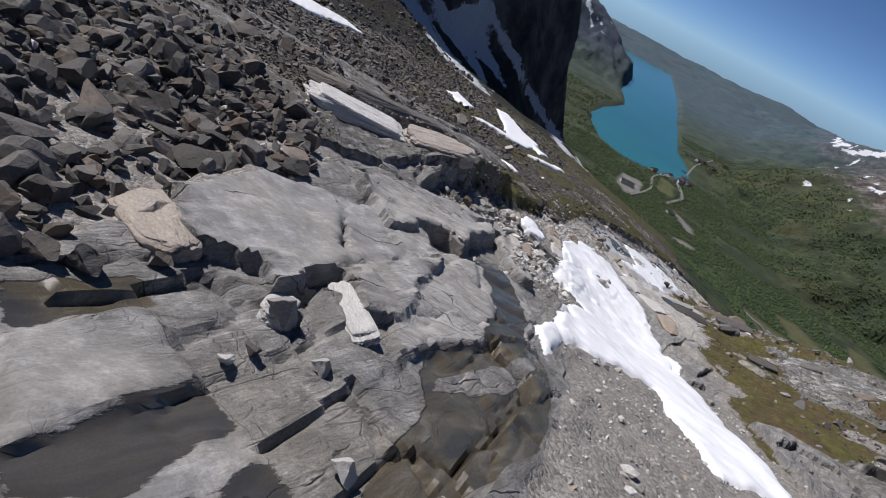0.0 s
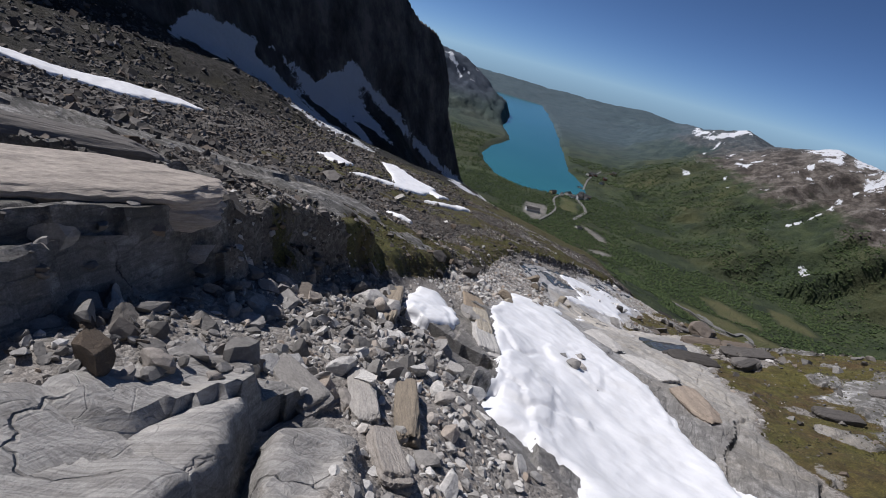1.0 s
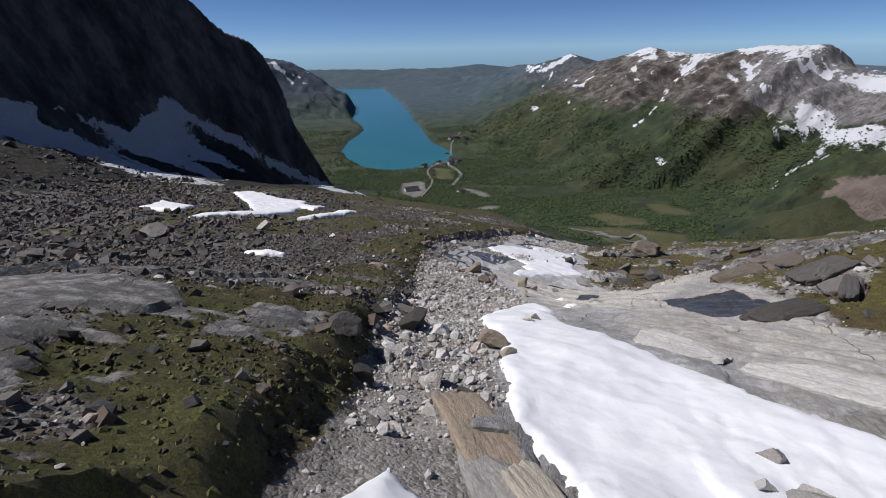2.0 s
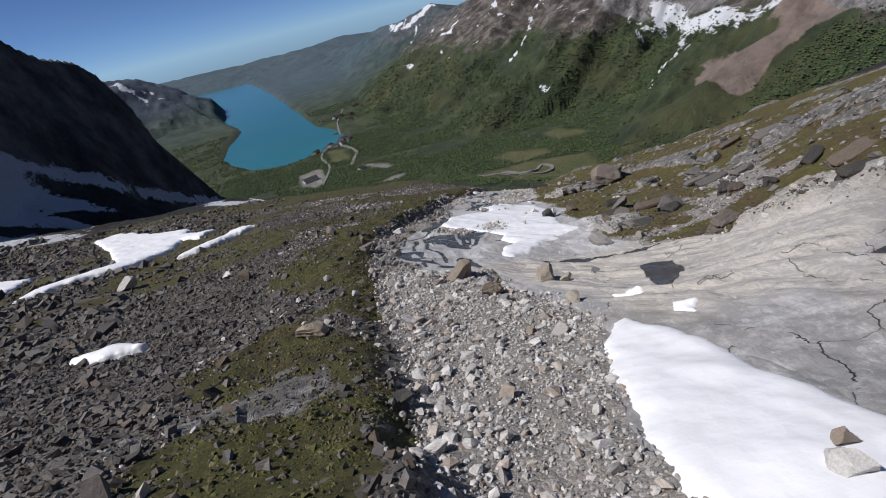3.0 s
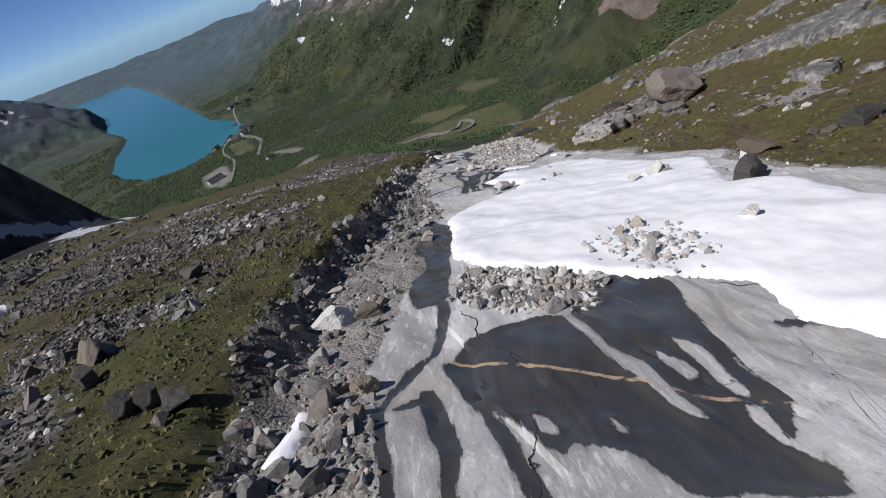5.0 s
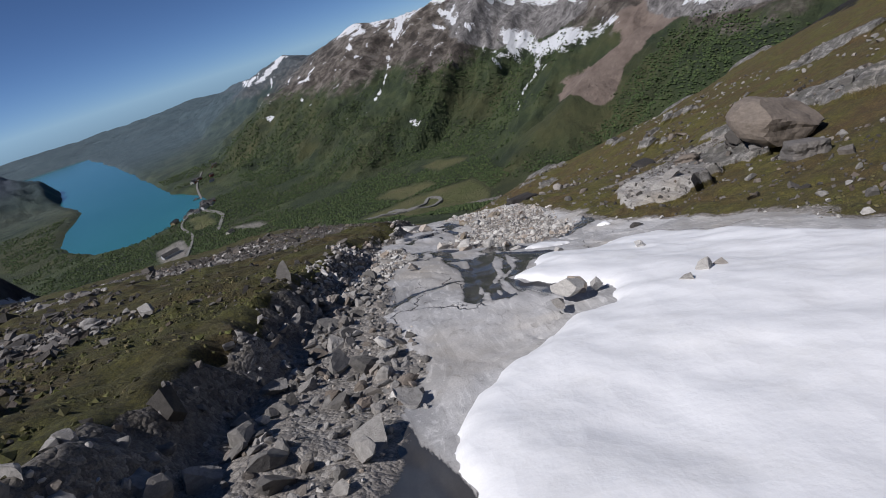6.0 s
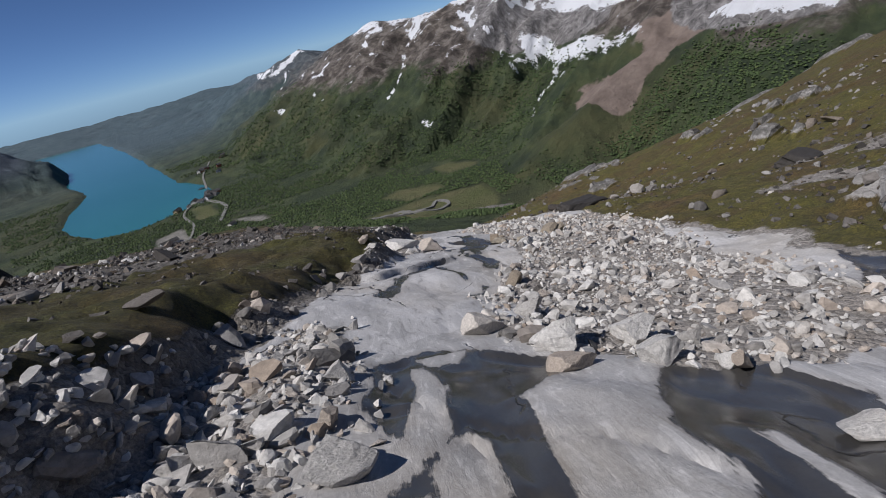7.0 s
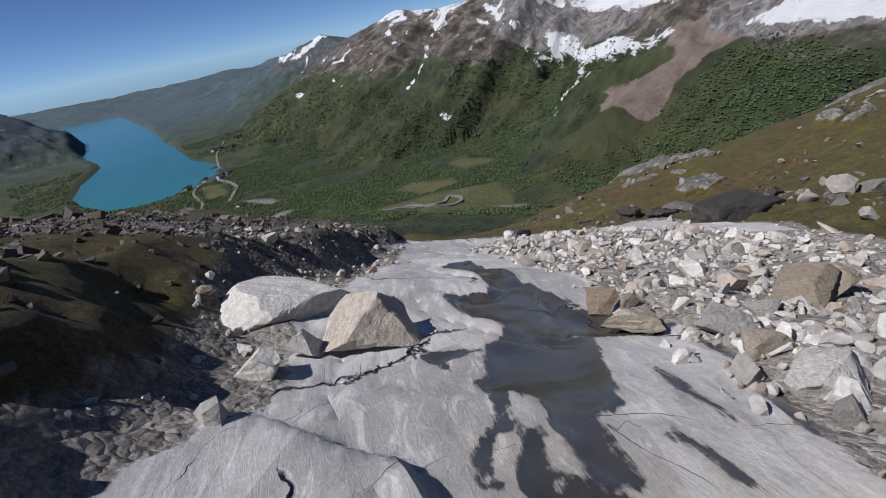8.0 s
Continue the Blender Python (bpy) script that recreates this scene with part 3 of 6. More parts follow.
SNOW_BITS = [
    [(14.0, 66.9), (15.1, 67.4), (15.6, 66.5), (14.8, 66.6)],
    [(17.7, 67.4), (18.6, 67.7), (18.1, 66.7)],
    [(6.0, 28.2), (7.0, 27.6), (6.9, 27.1), (6.1, 27.5)],
    [(6.6, 25.2), (7.1, 24.7), (6.5, 24.0), (6.2, 24.6)],
    [(-0.7, 46.3), (-0.15, 47.3), (0.05, 47.0), (-0.5, 46.1)],
    [(-12.6, 70.5), (-14.5, 73.0), (-17.2, 68.5), (-20, 64.5), (-18, 64.8), (-15.0, 67.6)],
    [(-24.6, 88), (-30, 92), (-44, 112), (-45, 105), (-33, 82), (-26.5, 67), (-31, 62), (-32, 59.5), (-25, 63.5), (-22, 70), (-23, 78)],
    [(-38, 74), (-46, 80), (-44, 70), (-36, 66)],
    [(-19, 78.5), (-26, 84), (-25, 79), (-20.5, 76)],
    [(-11.5, 33.5), (-12.6, 34.6), (-14.6, 34.2), (-13, 33)],
    [(-64.9, 66.5), (-66.4, 61), (-65, 50), (-66, 38), (-70, 31), (-73.5, 30), (-73, 45), (-73, 58), (-71, 66)],
]


def wetness(x, y):
    """0.5 at the water's edge; one tenth more or less is 0.2 m into the water or onto dry rock."""
    wx = x + 0.06 * fbm(x, y, 0.9, 3, 91)
    wy = y + 0.14 * fbm(x, y, 1.2, 3, 93)
    w = np.full(np.shape(x), -1.0)
    ragged = 1 + 0.5 * fbm(x, y, 0.8, 2, 94)
    for line, half in STREAMS + [(r, 0.11) for r in RIVULETS]:
        k = close_by(line, wx, wy, 1.2)
        w[k] = np.maximum(w[k], half * ragged[k] - segment_line(line, wx[k], wy[k])[0])
    for poly in WET_LOWER + WET_MIDDLE + WET_UPPER + WET_TOP:
        k = close_by(poly, wx, wy, 1.0)
        w[k] = np.maximum(w[k], inside(poly, wx[k], wy[k]))
    for poly in DRY_LOWER + DRY_MIDDLE + DRY_UPPER:
        k = close_by(poly, wx, wy, 1.0)
        w[k] = np.minimum(w[k], -inside(poly, wx[k], wy[k]))
    return np.clip(0.5 + 0.5 * w, 0, 1)


def joints(x, y):
    """Signed metres to the nearest open joint."""
    best, sign = np.full(np.shape(x), 9.0), np.ones(np.shape(x))
    wx, wy = x + 0.05 * fbm(x, y, 0.35, 3, 96), y + 0.05 * fbm(x, y, 0.35, 3, 97)
    for line in CRACKS_LOWER + CRACKS_UPPER:
        k = close_by(line, wx, wy, 0.6)
        d, _, side = segment_line(line, wx[k], wy[k])
        near = d < best[k]
        best[k], sign[k] = np.where(near, d, best[k]), np.where(near, np.sign(side), sign[k])
    return best * sign


def zones(x, y):
    """How far each point is bare slab, turf or loose rubble, and how wet."""
    s, along = bank_side(x, y)
    s = s + 0.6 * fbm(x, y, 3.5, 4, 11) * smooth(80, 60, y)
    _, _, side = segment_line(TURF_EDGE, x, y)
    d, _, _ = segment_line(TURF_EDGE, x, y)
    r = np.where(side < 0, d, -d) + 1.6 * fbm(x, y, 5, 4, 12)
    turf_n = fbm(x, y, 5.5, 5, 13)
    left = smooth(0.05, 0.6, s) * smooth(-8, -3, y)
    turf_left = left * smooth(92, 84, y) * smooth(-48, -32, x) * smooth(-0.12, 0.12, turf_n - 0.08 + 0.16 * smooth(5, 1.5, s) - 0.20 * smooth(4, 9, s) - 0.25 * smooth(3, 6, s) * smooth(46, 36, y) - 0.22 * smooth(7, 2, y) + 0.34 * smooth(38, 48, y) + 0.1 * smooth(24, 32, y) * smooth(6, 3, s))
    turf_right = np.maximum(smooth(-0.3, 0.8, r), smooth(92, 100, y)) * smooth(-0.25, 0.05, turf_n + 0.12 + 0.25 * smooth(40, 62, y) + 0.4 * smooth(90, 98, y))
    upper = inside(SLAB_UPPER, x, y) + 0.5 * fbm(x, y, 2.5, 4, 14)
    slab = smooth(0.25, -0.25, s) * smooth(0.3, -0.5, r) * smooth(-6, -3, y)
    slab = np.maximum(slab * smooth(100, 92, y), smooth(0, 0.4, upper))
    slab = np.maximum(slab, smooth(0.25, 0.45, fbm(x, y, 11, 4, 15) + 0.12 * smooth(35, 20, y) - 0.15 - 0.3 * smooth(38, 48, y)) * (1 - smooth(0.3, 1.3, s)) * smooth(0, 1, r))
    rocks_left = smooth(0.12, 0.22, fbm(x * 0.8, y * 1.3, 4.5, 6, 18, 0.6) + 0.42 * smooth(26, 14, y) - 0.16) * smooth(1.0, 2.2, s) * smooth(32, 20, y) * smooth(-16, -9, y)
    slab = np.maximum(slab, rocks_left)
    rub = np.full(np.shape(x), -5.0)
    for poly in (RUBBLE_FAN, RUBBLE_PILE, FOOT_HEAP, SMALL_PILE, BLOCK_FIELD, RUBBLE_UPPER, RUBBLE_SHELF):
        k = close_by(poly, x, y, 2.0)
        rub[k] = np.maximum(rub[k], inside(poly, x[k], y[k]))
    width = np.interp(y, [-4, 4, 38, 42, 46, 52, 62, 68, 72, 78, 84], [0.5, 1.3, 1.4, 0.5, 1.0, 1.5, 1.2, 0.6, 0.12, 0.08, 0.4])
    foot = width - np.abs(s + width * 0.7) + 0.4 * fbm(x, y, 4, 3, 16)
    rub = np.maximum(rub + 0.5 * fbm(x, y, 2, 4, 17), foot)
    loose = smooth(-0.2, 0.3, rub)
    rest = (1 - slab) * (1 - np.maximum(turf_left, turf_right))
    loose = np.maximum(loose, rest)
    turf = np.maximum(turf_left, turf_right) * (1 - rocks_left) * (1 - smooth(0.0, 0.3, upper)) * (1 - loose * smooth(-0.2, 0.3, rub))
    return slab * (1 - smooth(-0.2, 0.3, rub)), turf, loose, wetness(x, y)


def blocks(x, y, wide, long, turn, seed):
    """Jointed rock: blocks about wide by long metres, drawn out along (sin turn, cos turn).
    Gives a random value per block, a tilt across it, and the distance to the next joint in metres."""
    ca, sa = math.cos(radians(turn)), math.sin(radians(turn))
    u, v = (x * ca - y * sa) / wide, (x * sa + y * ca) / long
    iu, iv = np.floor(u), np.floor(v)
    d1, d2 = np.full(np.shape(x), 9.0), np.full(np.shape(x), 9.0)
    own, tilt = np.zeros(np.shape(x)), np.zeros(np.shape(x))
    for a in (-1, 0, 1):
        for b in (-1, 0, 1):
            cu, cv = iu + a, iv + b
            du = u - cu - 0.15 - 0.7 * lattice(cu, cv, seed)
            dv = v - cv - 0.15 - 0.7 * lattice(cu, cv, seed + 1)
            d = np.maximum(np.abs(du) + 0.25 * np.abs(dv), np.abs(dv) + 0.25 * np.abs(du))
            near = d < d1
            d2 = np.where(near, d1, np.minimum(d2, d))
            d1 = np.where(near, d, d1)
            own = np.where(near, lattice(cu, cv, seed + 2), own)
            tilt = np.where(near, du * (lattice(cu, cv, seed + 3) * 2 - 1) + dv * (lattice(cu, cv, seed + 4) * 2 - 1), tilt)
    return own, tilt, (d2 - d1) * 0.5 * wide


def ground_surface(x, y):
    """The ground with its ledges, blocks and cracks; also the zones."""
    z = ground_height(x, y)
    slab, turf, loose, wet = zones(x, y)
    wx, wy = x + 0.35 * fbm(x, y, 2.4, 3, 23), y + 0.6 * fbm(x, y, 3.1, 3, 24)
    # ledges and outcrops on the turf slopes
    o = fbm(x, y * 0.8, 7, 5, 29)
    _, _, rs = segment_line(TURF_EDGE, x, y)
    right = (rs < 0) * 1.0
    hum = fbm(x, y, 1.3, 4, 30)
    rock = (1 - slab) * right * smooth(0.16, 0.19, o + 0.08 * hum + 0.08 * smooth(40, 20, y) - 0.19 * smooth(38, 52, y))
    z = z + rock * (0.25 + 0.3 * smooth(0.12, 0.5, o))
    slab = np.maximum(slab, rock)
    turf, loose = turf * (1 - rock), loose * (1 - rock)
    # jointed bedrock: broken on the upper slope and on outcrops, polished sheets lower down
    broken = np.clip(np.maximum(smooth(14, 4, y), np.maximum(rock, smooth(1.0, 2.0, bank_side(x, y)[0]) * 0.8)), 0, 1)
    for poly in UPPER_SHEETS:
        broken = broken * (1 - 0.85 * smooth(-0.1, 0.25, inside(poly, x, y) + 0.3 * fbm(x, y, 1.5, 3, 36)))
    up, on_sheet, layered = np.zeros(np.shape(x)), np.zeros(np.shape(x)), np.zeros(np.shape(x))
    for poly, h in zip(SHEETS, SHEET_RISE):
        k = close_by(poly, x, y, 0.6)
        d = inside(poly, x[k], y[k]) + 0.22 * fbm(x[k], y[k], 0.9, 3, 38)
        up[k] = np.maximum(up[k], h * smooth(-0.07, 0.07, d) * (1 - 0.25 * smooth(0.2, 0.8, d)))
        on_sheet[k] = np.maximum(on_sheet[k], smooth(0.0, 0.2, d))
        layered[k] = np.maximum(layered[k], smooth(0.0, 0.2, d) * (0.25 if h in SHEET_RISE[:3] else 0.9))
    broken = broken * (1 - 0.65 * on_sheet)
    for wide, long, turn, seed, rise, lean, gap, polished in ((2.6, 5.5, 12, 301, 0.50, 0.30, 0.16, 0.10), (0.95, 2.4, -4, 311, 0.12, 0.10, 0.09, 0.03), (0.45, 1.0, 20, 321, 0.03, 0.03, 0.02, 0.0)):
        own, tilt, joint = blocks(wx, wy, wide, long, turn, seed)
        part_of = smooth(0.25, 0.6, 0.5 + fbm(x, y, 6, 3, seed + 7)) if wide < 2 else 1.0
        k = slab * part_of * (polished + (1 - polished) * broken)
        z = z + k * (rise * (own - 0.5) + lean * tilt - gap * smooth(0.09, 0.02, joint) * smooth(0.3, 0.5, lattice(np.floor(own * 997), np.floor(own * 313), 5) + 0.3 * fbm(x, y, 2, 2, 9)))
    z = z + slab * (1 - broken) * (0.10 - 0.06 * smooth(55, 65, y)) * fbm(x * 1.6, y * 0.5, 1.8, 4, 25)
    strata = np.clip(smooth(-0.8, 0.8, np.maximum(inside(FOLDED, x, y), inside(LEDGY, x, y)) + 0.8 * fbm(x, y, 2.5, 3, 33)), 0, 1)
    fold = fbm((0.83 * x + 0.55 * y) * 3.2 + 1.2 * fbm(x, y, 3, 3, 35), (-0.55 * x + 0.83 * y) * 0.3, 2.0, 4, 34)
    z = z + slab * strata * 0.22 * fold
    z = z + up
    crack = np.abs(fbm(x, y * 0.55, 3.4, 3, 27))
    z = z - slab * 0.05 * smooth(0.02, 0.0, crack)
    z = z - slab * (1 - broken) * 0.05 * smooth(0.5, 0.6, wet)
    z = z - slab * 0.015 * smooth(0.09, 0.02, np.abs(joints(x, y)))
    z = z + turf * (0.16 * hum + 0.13 * fbm(x, y, 0.55, 3, 37)) + loose * 0.14 * fbm(x, y, 0.8, 4, 31)
    beds = layered * smooth(5, 0, y)
    z = z + beds * 0.10 * fbm((0.53 * x - 0.85 * y) * 2.2 + 0.9 * fbm(x, y, 2.2, 3, 39), (0.85 * x + 0.53 * y) * 0.2, 1.2, 4, 40)
    return z, slab, turf, loose, wet, broken, strata * slab, beds


# ---- ground materials ----


def ground_material():
    m = Mat("alpine_ground", 0.85)
    slab_a, turf_a, wet_a, broken = m.attr("slab"), m.attr("turf"), m.attr("wet"), m.attr("broken")
    fine = m.noise(9.0, 8, 0.65)
    # bedrock: grey gneiss; strongly banded where it is broken, pale and polished lower down
    band = m.noise(1.0, 6, 0.55, m.coord(2.2, 0.22, 2.2, 12), 1.0)
    rough_rock = m.ramp(band, (0.32, (0.20, 0.19, 0.18)), (0.43, (0.40, 0.38, 0.36)), (0.485, (0.29, 0.28, 0.265)), (0.53, (0.48, 0.46, 0.435)), (0.60, (0.40, 0.385, 0.365)), (0.70, (0.58, 0.56, 0.53)))
    soft = m.noise(0.8, 8, 0.6, m.coord(1.5, 0.4, 1.5, 16), 0.8)
    sheet_rock = m.ramp(soft, (0.30, (0.37, 0.365, 0.36)), (0.5, (0.49, 0.483, 0.475)), (0.7, (0.59, 0.58, 0.57)))
    tone = m.node("ShaderNodeRGBToBW")
    m.set(tone.inputs[0], m.cells(0.42, m.coord(1.3, 0.45, 1.0, 14), "F1", "Color"))
    sheet_rock = m.mix(1.0, sheet_rock, m.ramp(tone.outputs[0], (0.2, 0.74), (0.8, 1.06)), "MULTIPLY")
    wisp = m.noise(1.0, 7, 0.65, m.coord(5.0, 0.5, 5.0, 20), 1.4)
    sheet_rock = m.mix(m.ramp(wisp, (0.54, 0.0), (0.62, 0.55)), sheet_rock, (0.70, 0.69, 0.675))
    sheet_rock = m.mix(m.ramp(wisp, (0.36, 0.6), (0.44, 0.0)), sheet_rock, (0.27, 0.26, 0.25))
    rock = m.mix(broken, sheet_rock, rough_rock)
    thin = m.noise(2.4, 9, 0.7, m.coord(6.0, 0.4, 6.0, 12), 1.1)
    rock = m.mix(m.math("MULTIPLY", m.ramp(thin, (0.50, 0.0), (0.68, 0.7)), m.math("ADD", m.math("MULTIPLY", broken, 0.75), 0.25)), rock, (0.17, 0.165, 0.16))
    warm = m.ramp(m.noise(0.22, 7, 0.6), (0.50, 0.0), (0.68, 0.5))
    rock = m.mix(warm, rock, (0.42, 0.365, 0.285))
    rust = m.ramp(m.noise(0.9, 8, 0.7, m.coord(1.5, 0.5, 1, 12)), (0.62, 0.0), (0.75, 0.6))
    rock = m.mix(m.math("MULTIPLY", rust, m.math("ADD", m.math("MULTIPLY", broken, 0.55), 0.2)), rock, (0.30, 0.19, 0.10))
    speck = m.ramp(m.noise(22, 5, 0.7), (0.35, 0.90), (0.65, 1.07))
    rock = m.mix(1.0, rock, speck, "MULTIPLY")
    lichen = m.ramp(m.noise(1.7, 9, 0.75), (0.35, 0.0), (0.53, 0.9))
    rock = m.mix(m.math("MULTIPLY", lichen, m.attr("old")), rock, (0.085, 0.082, 0.072))
    wob = m.node("ShaderNodeVectorMath")
    wob.operation = "ADD"
    wn_ = m.node("ShaderNodeTexNoise")
    m.set(wn_.inputs["Vector"], m.coord())
    wn_.inputs["Scale"].default_value = 0.9
    wn_.inputs["Detail"].default_value = 5
    m.set(wob.inputs[0], m.coord(1.0, 0.4, 1.0, 16))
    m.set(wob.inputs[1], wn_.outputs["Color"])
    edge = m.ramp(m.cells(0.36, wob.outputs[0], "DISTANCE_TO_EDGE"), (0.0, 1.0), (0.006, 0.0))
    gap = m.ramp(m.noise(0.6, 3), (0.50, 0.0), (0.56, 1.0))
    line = m.math("MULTIPLY", edge, gap)
    line = m.math("MAXIMUM", line, m.math("MULTIPLY", m.math("LESS_THAN", m.math("ABSOLUTE", m.math("ADD", m.attr("joint"), m.math("MULTIPLY", m.math("SUBTRACT", m.noise(6, 4, 0.6), 0.5), 0.05))), m.math("ADD", -0.006, m.math("MULTIPLY", m.noise(2.2, 2), 0.017))), m.math("LESS_THAN", m.attr("joint_near"), 0.14)))
    rock = m.mix(line, rock, (0.045, 0.042, 0.04))
    # folded beds: cream, grey and rusty layers
    bed = m.noise(1.0, 7, 0.6, m.coord(3.2, 0.22, 3.2, -33), 1.3)
    beds = m.ramp(bed, (0.32, (0.15, 0.135, 0.12)), (0.42, (0.40, 0.375, 0.33)), (0.48, (0.30, 0.285, 0.265)), (0.53, (0.56, 0.52, 0.45)), (0.60, (0.38, 0.34, 0.28)), (0.68, (0.54, 0.50, 0.44)))
    rock = m.mix(m.math("MULTIPLY", m.attr("strata"), m.math("SUBTRACT", 0.85, m.math("MULTIPLY", m.attr("old"), 0.6))), rock, beds)
    # long curving beds on the upper sheets
    layer = m.noise(1.0, 6, 0.6, m.coord(2.6, 0.16, 2.6, 58), 0.9)
    layers = m.ramp(layer, (0.34, (0.16, 0.145, 0.125)), (0.42, (0.42, 0.40, 0.37)), (0.47, (0.26, 0.245, 0.225)), (0.51, (0.50, 0.48, 0.445)), (0.56, (0.30, 0.285, 0.265)), (0.62, (0.55, 0.525, 0.485)), (0.70, (0.40, 0.36, 0.31)))
    rock = m.mix(m.math("MULTIPLY", m.attr("beds"), 0.75), rock, layers)
    # long open seams along the grain
    seam = m.noise(1.0, 3, 0.45, m.coord(1.5, 0.13, 1.5, 10), 0.3)
    seam = m.ramp(seam, (0.482, 0.0), (0.497, 1.0), (0.503, 1.0), (0.518, 0.0))
    seam2 = m.noise(1.0, 4, 0.5, m.coord(0.5, 0.9, 0.9, 28), 0.5)
    seam2 = m.math("MULTIPLY", m.ramp(seam2, (0.492, 0.0), (0.50, 1.0), (0.508, 0.0)), m.ramp(m.noise(0.8, 2), (0.45, 0.0), (0.5, 1.0)))
    seams = m.math("MULTIPLY", m.math("MAXIMUM", seam, seam2), m.math("MULTIPLY", broken, 0.30))
    rock = m.mix(seams, rock, (0.05, 0.047, 0.043))
    line = m.math("MAXIMUM", line, seams)
    # thin running water: dark, smooth tongues between dry backs of rock
    streak = m.noise(1.0, 3.0, 0.5, m.coord(2.6, 0.25, 1.0, 17), 0.4)
    thread = m.noise(1.0, 4.0, 0.6, m.coord(9.0, 0.9, 1.0, 17), 0.6)
    fray = m.noise(14, 4, 0.65)
    flow = m.math("ADD", m.math("MULTIPLY", m.math("SUBTRACT", streak, 0.5), 0.06), m.math("MULTIPLY", m.math("SUBTRACT", thread, 0.5), 0.10))
    flow = m.math("ADD", flow, m.math("MULTIPLY", m.math("SUBTRACT", fray, 0.5), 0.035))
    wet = m.ramp(m.math("ADD", wet_a, flow), (0.497, 0.0), (0.509, 1.0))
    damp = m.ramp(m.math("ADD", wet_a, flow), (0.44, 0.0), (0.50, 0.35))
    rock = m.mix(damp, rock, m.mix(1.0, rock, (0.62, 0.58, 0.54), "MULTIPLY"))
    dark = m.ramp(band, (0.3, (0.032, 0.031, 0.030)), (0.7, (0.062, 0.058, 0.052)))
    dark = m.mix(broken, dark, m.ramp(band, (0.35, (0.05, 0.046, 0.038)), (0.55, (0.095, 0.078, 0.05)), (0.7, (0.17, 0.15, 0.12))))
    rock = m.mix(m.math("MULTIPLY", wet, 0.97), rock, dark)
    # a thin rust-coloured vein that crosses the slab
    vein_v = m.coord(1.0, 1.0, 1.0, 0)
    sp = m.node("ShaderNodeSeparateXYZ")
    m.set(sp.inputs[0], vein_v)
    across = m.math("ADD", m.math("MULTIPLY", m.math("SUBTRACT", sp.outputs[0], 3.75), 0.815), m.math("MULTIPLY", m.math("SUBTRACT", sp.outputs[1], 45.2), 0.579))
    along = m.math("ADD", m.math("MULTIPLY", m.math("SUBTRACT", sp.outputs[0], 3.75), 0.579), m.math("MULTIPLY", m.math("SUBTRACT", sp.outputs[1], 45.2), -0.815))
    across = m.math("ADD", across, m.math("MULTIPLY", m.math("SUBTRACT", m.noise(1.4, 5, 0.6), 0.5), 0.22))
    vein = m.math("MULTIPLY", m.math("LESS_THAN", m.math("ABSOLUTE", across), 0.035), m.math("LESS_THAN", m.math("ABSOLUTE", along), 2.5))
    rock = m.mix(m.math("MULTIPLY", vein, m.ramp(m.noise(3, 4), (0.42, 0.0), (0.52, 0.8))), rock, (0.48, 0.35, 0.22))
    # gravel between the stones
    gw = m.node("ShaderNodeVectorMath")
    gw.operation = "ADD"
    gn = m.node("ShaderNodeTexNoise")
    m.set(gn.inputs["Vector"], m.coord())
    gn.inputs["Scale"].default_value = 9.0
    m.set(gw.inputs[0], m.coord())
    sc = m.node("ShaderNodeVectorMath")
    sc.operation = "SCALE"
    m.set(sc.inputs[0], gn.outputs["Color"])
    sc.inputs[3].default_value = 0.12
    m.set(gw.inputs[1], sc.outputs[0])
    bw = m.node("ShaderNodeRGBToBW")
    m.set(bw.inputs[0], m.cells(13.0, gw.outputs[0], "F1", "Color"))
    grav = m.ramp(bw.outputs[0], (0.1, (0.055, 0.05, 0.044)), (0.5, (0.12, 0.11, 0.097)), (0.95, (0.22, 0.205, 0.185)))
    pale_grav = m.ramp(bw.outputs[0], (0.1, (0.13, 0.12, 0.105)), (0.5, (0.23, 0.212, 0.19)), (0.95, (0.38, 0.36, 0.33)))
    grav = m.mix(m.attr("scree"), pale_grav, grav)
    dirt = m.ramp(fine, (0.3, (0.045, 0.038, 0.03)), (0.7, (0.12, 0.105, 0.085)))
    dirt = m.mix(m.attr("scree"), m.ramp(fine, (0.3, (0.17, 0.15, 0.13)), (0.7, (0.34, 0.31, 0.28))), dirt)
    grav = m.mix(m.ramp(m.noise(1.6, 6, 0.65), (0.45, 0.1), (0.6, 0.75)), grav, dirt)
    # turf: olive moss and grass with straw and dark heath
    t1 = m.ramp(m.noise(2.4, 9, 0.75), (0.30, (0.010, 0.009, 0.005)), (0.43, (0.055, 0.049, 0.019)), (0.56, (0.125, 0.115, 0.036)), (0.75, (0.24, 0.205, 0.10)))
    t2 = m.ramp(m.noise(0.35, 7, 0.65), (0.36, (0.15, 0.10, 0.048)), (0.47, (0.12, 0.105, 0.034)), (0.58, (0.14, 0.16, 0.028)))
    turf = m.mix(0.45, t1, t2)
    turf = m.mix(1.0, turf, m.ramp(m.noise(16, 7, 0.8), (0.32, 0.22), (0.68, 1.6)), "MULTIPLY")
    turf = m.mix(1.0, turf, m.mix(m.attr("scree"), (0.88, 0.76, 0.70), (0.62, 0.58, 0.45)), "MULTIPLY")
    heath = m.ramp(m.noise(0.9, 7, 0.7), (0.56, 0.0), (0.68, 0.5))
    turf = m.mix(heath, turf, m.mix(0.6, turf, (0.022, 0.017, 0.010)))
    # borders broken up by fine noise
    rough_edge = m.math("MULTIPLY", m.math("SUBTRACT", m.noise(3.5, 8, 0.7), 0.5), 1.3)
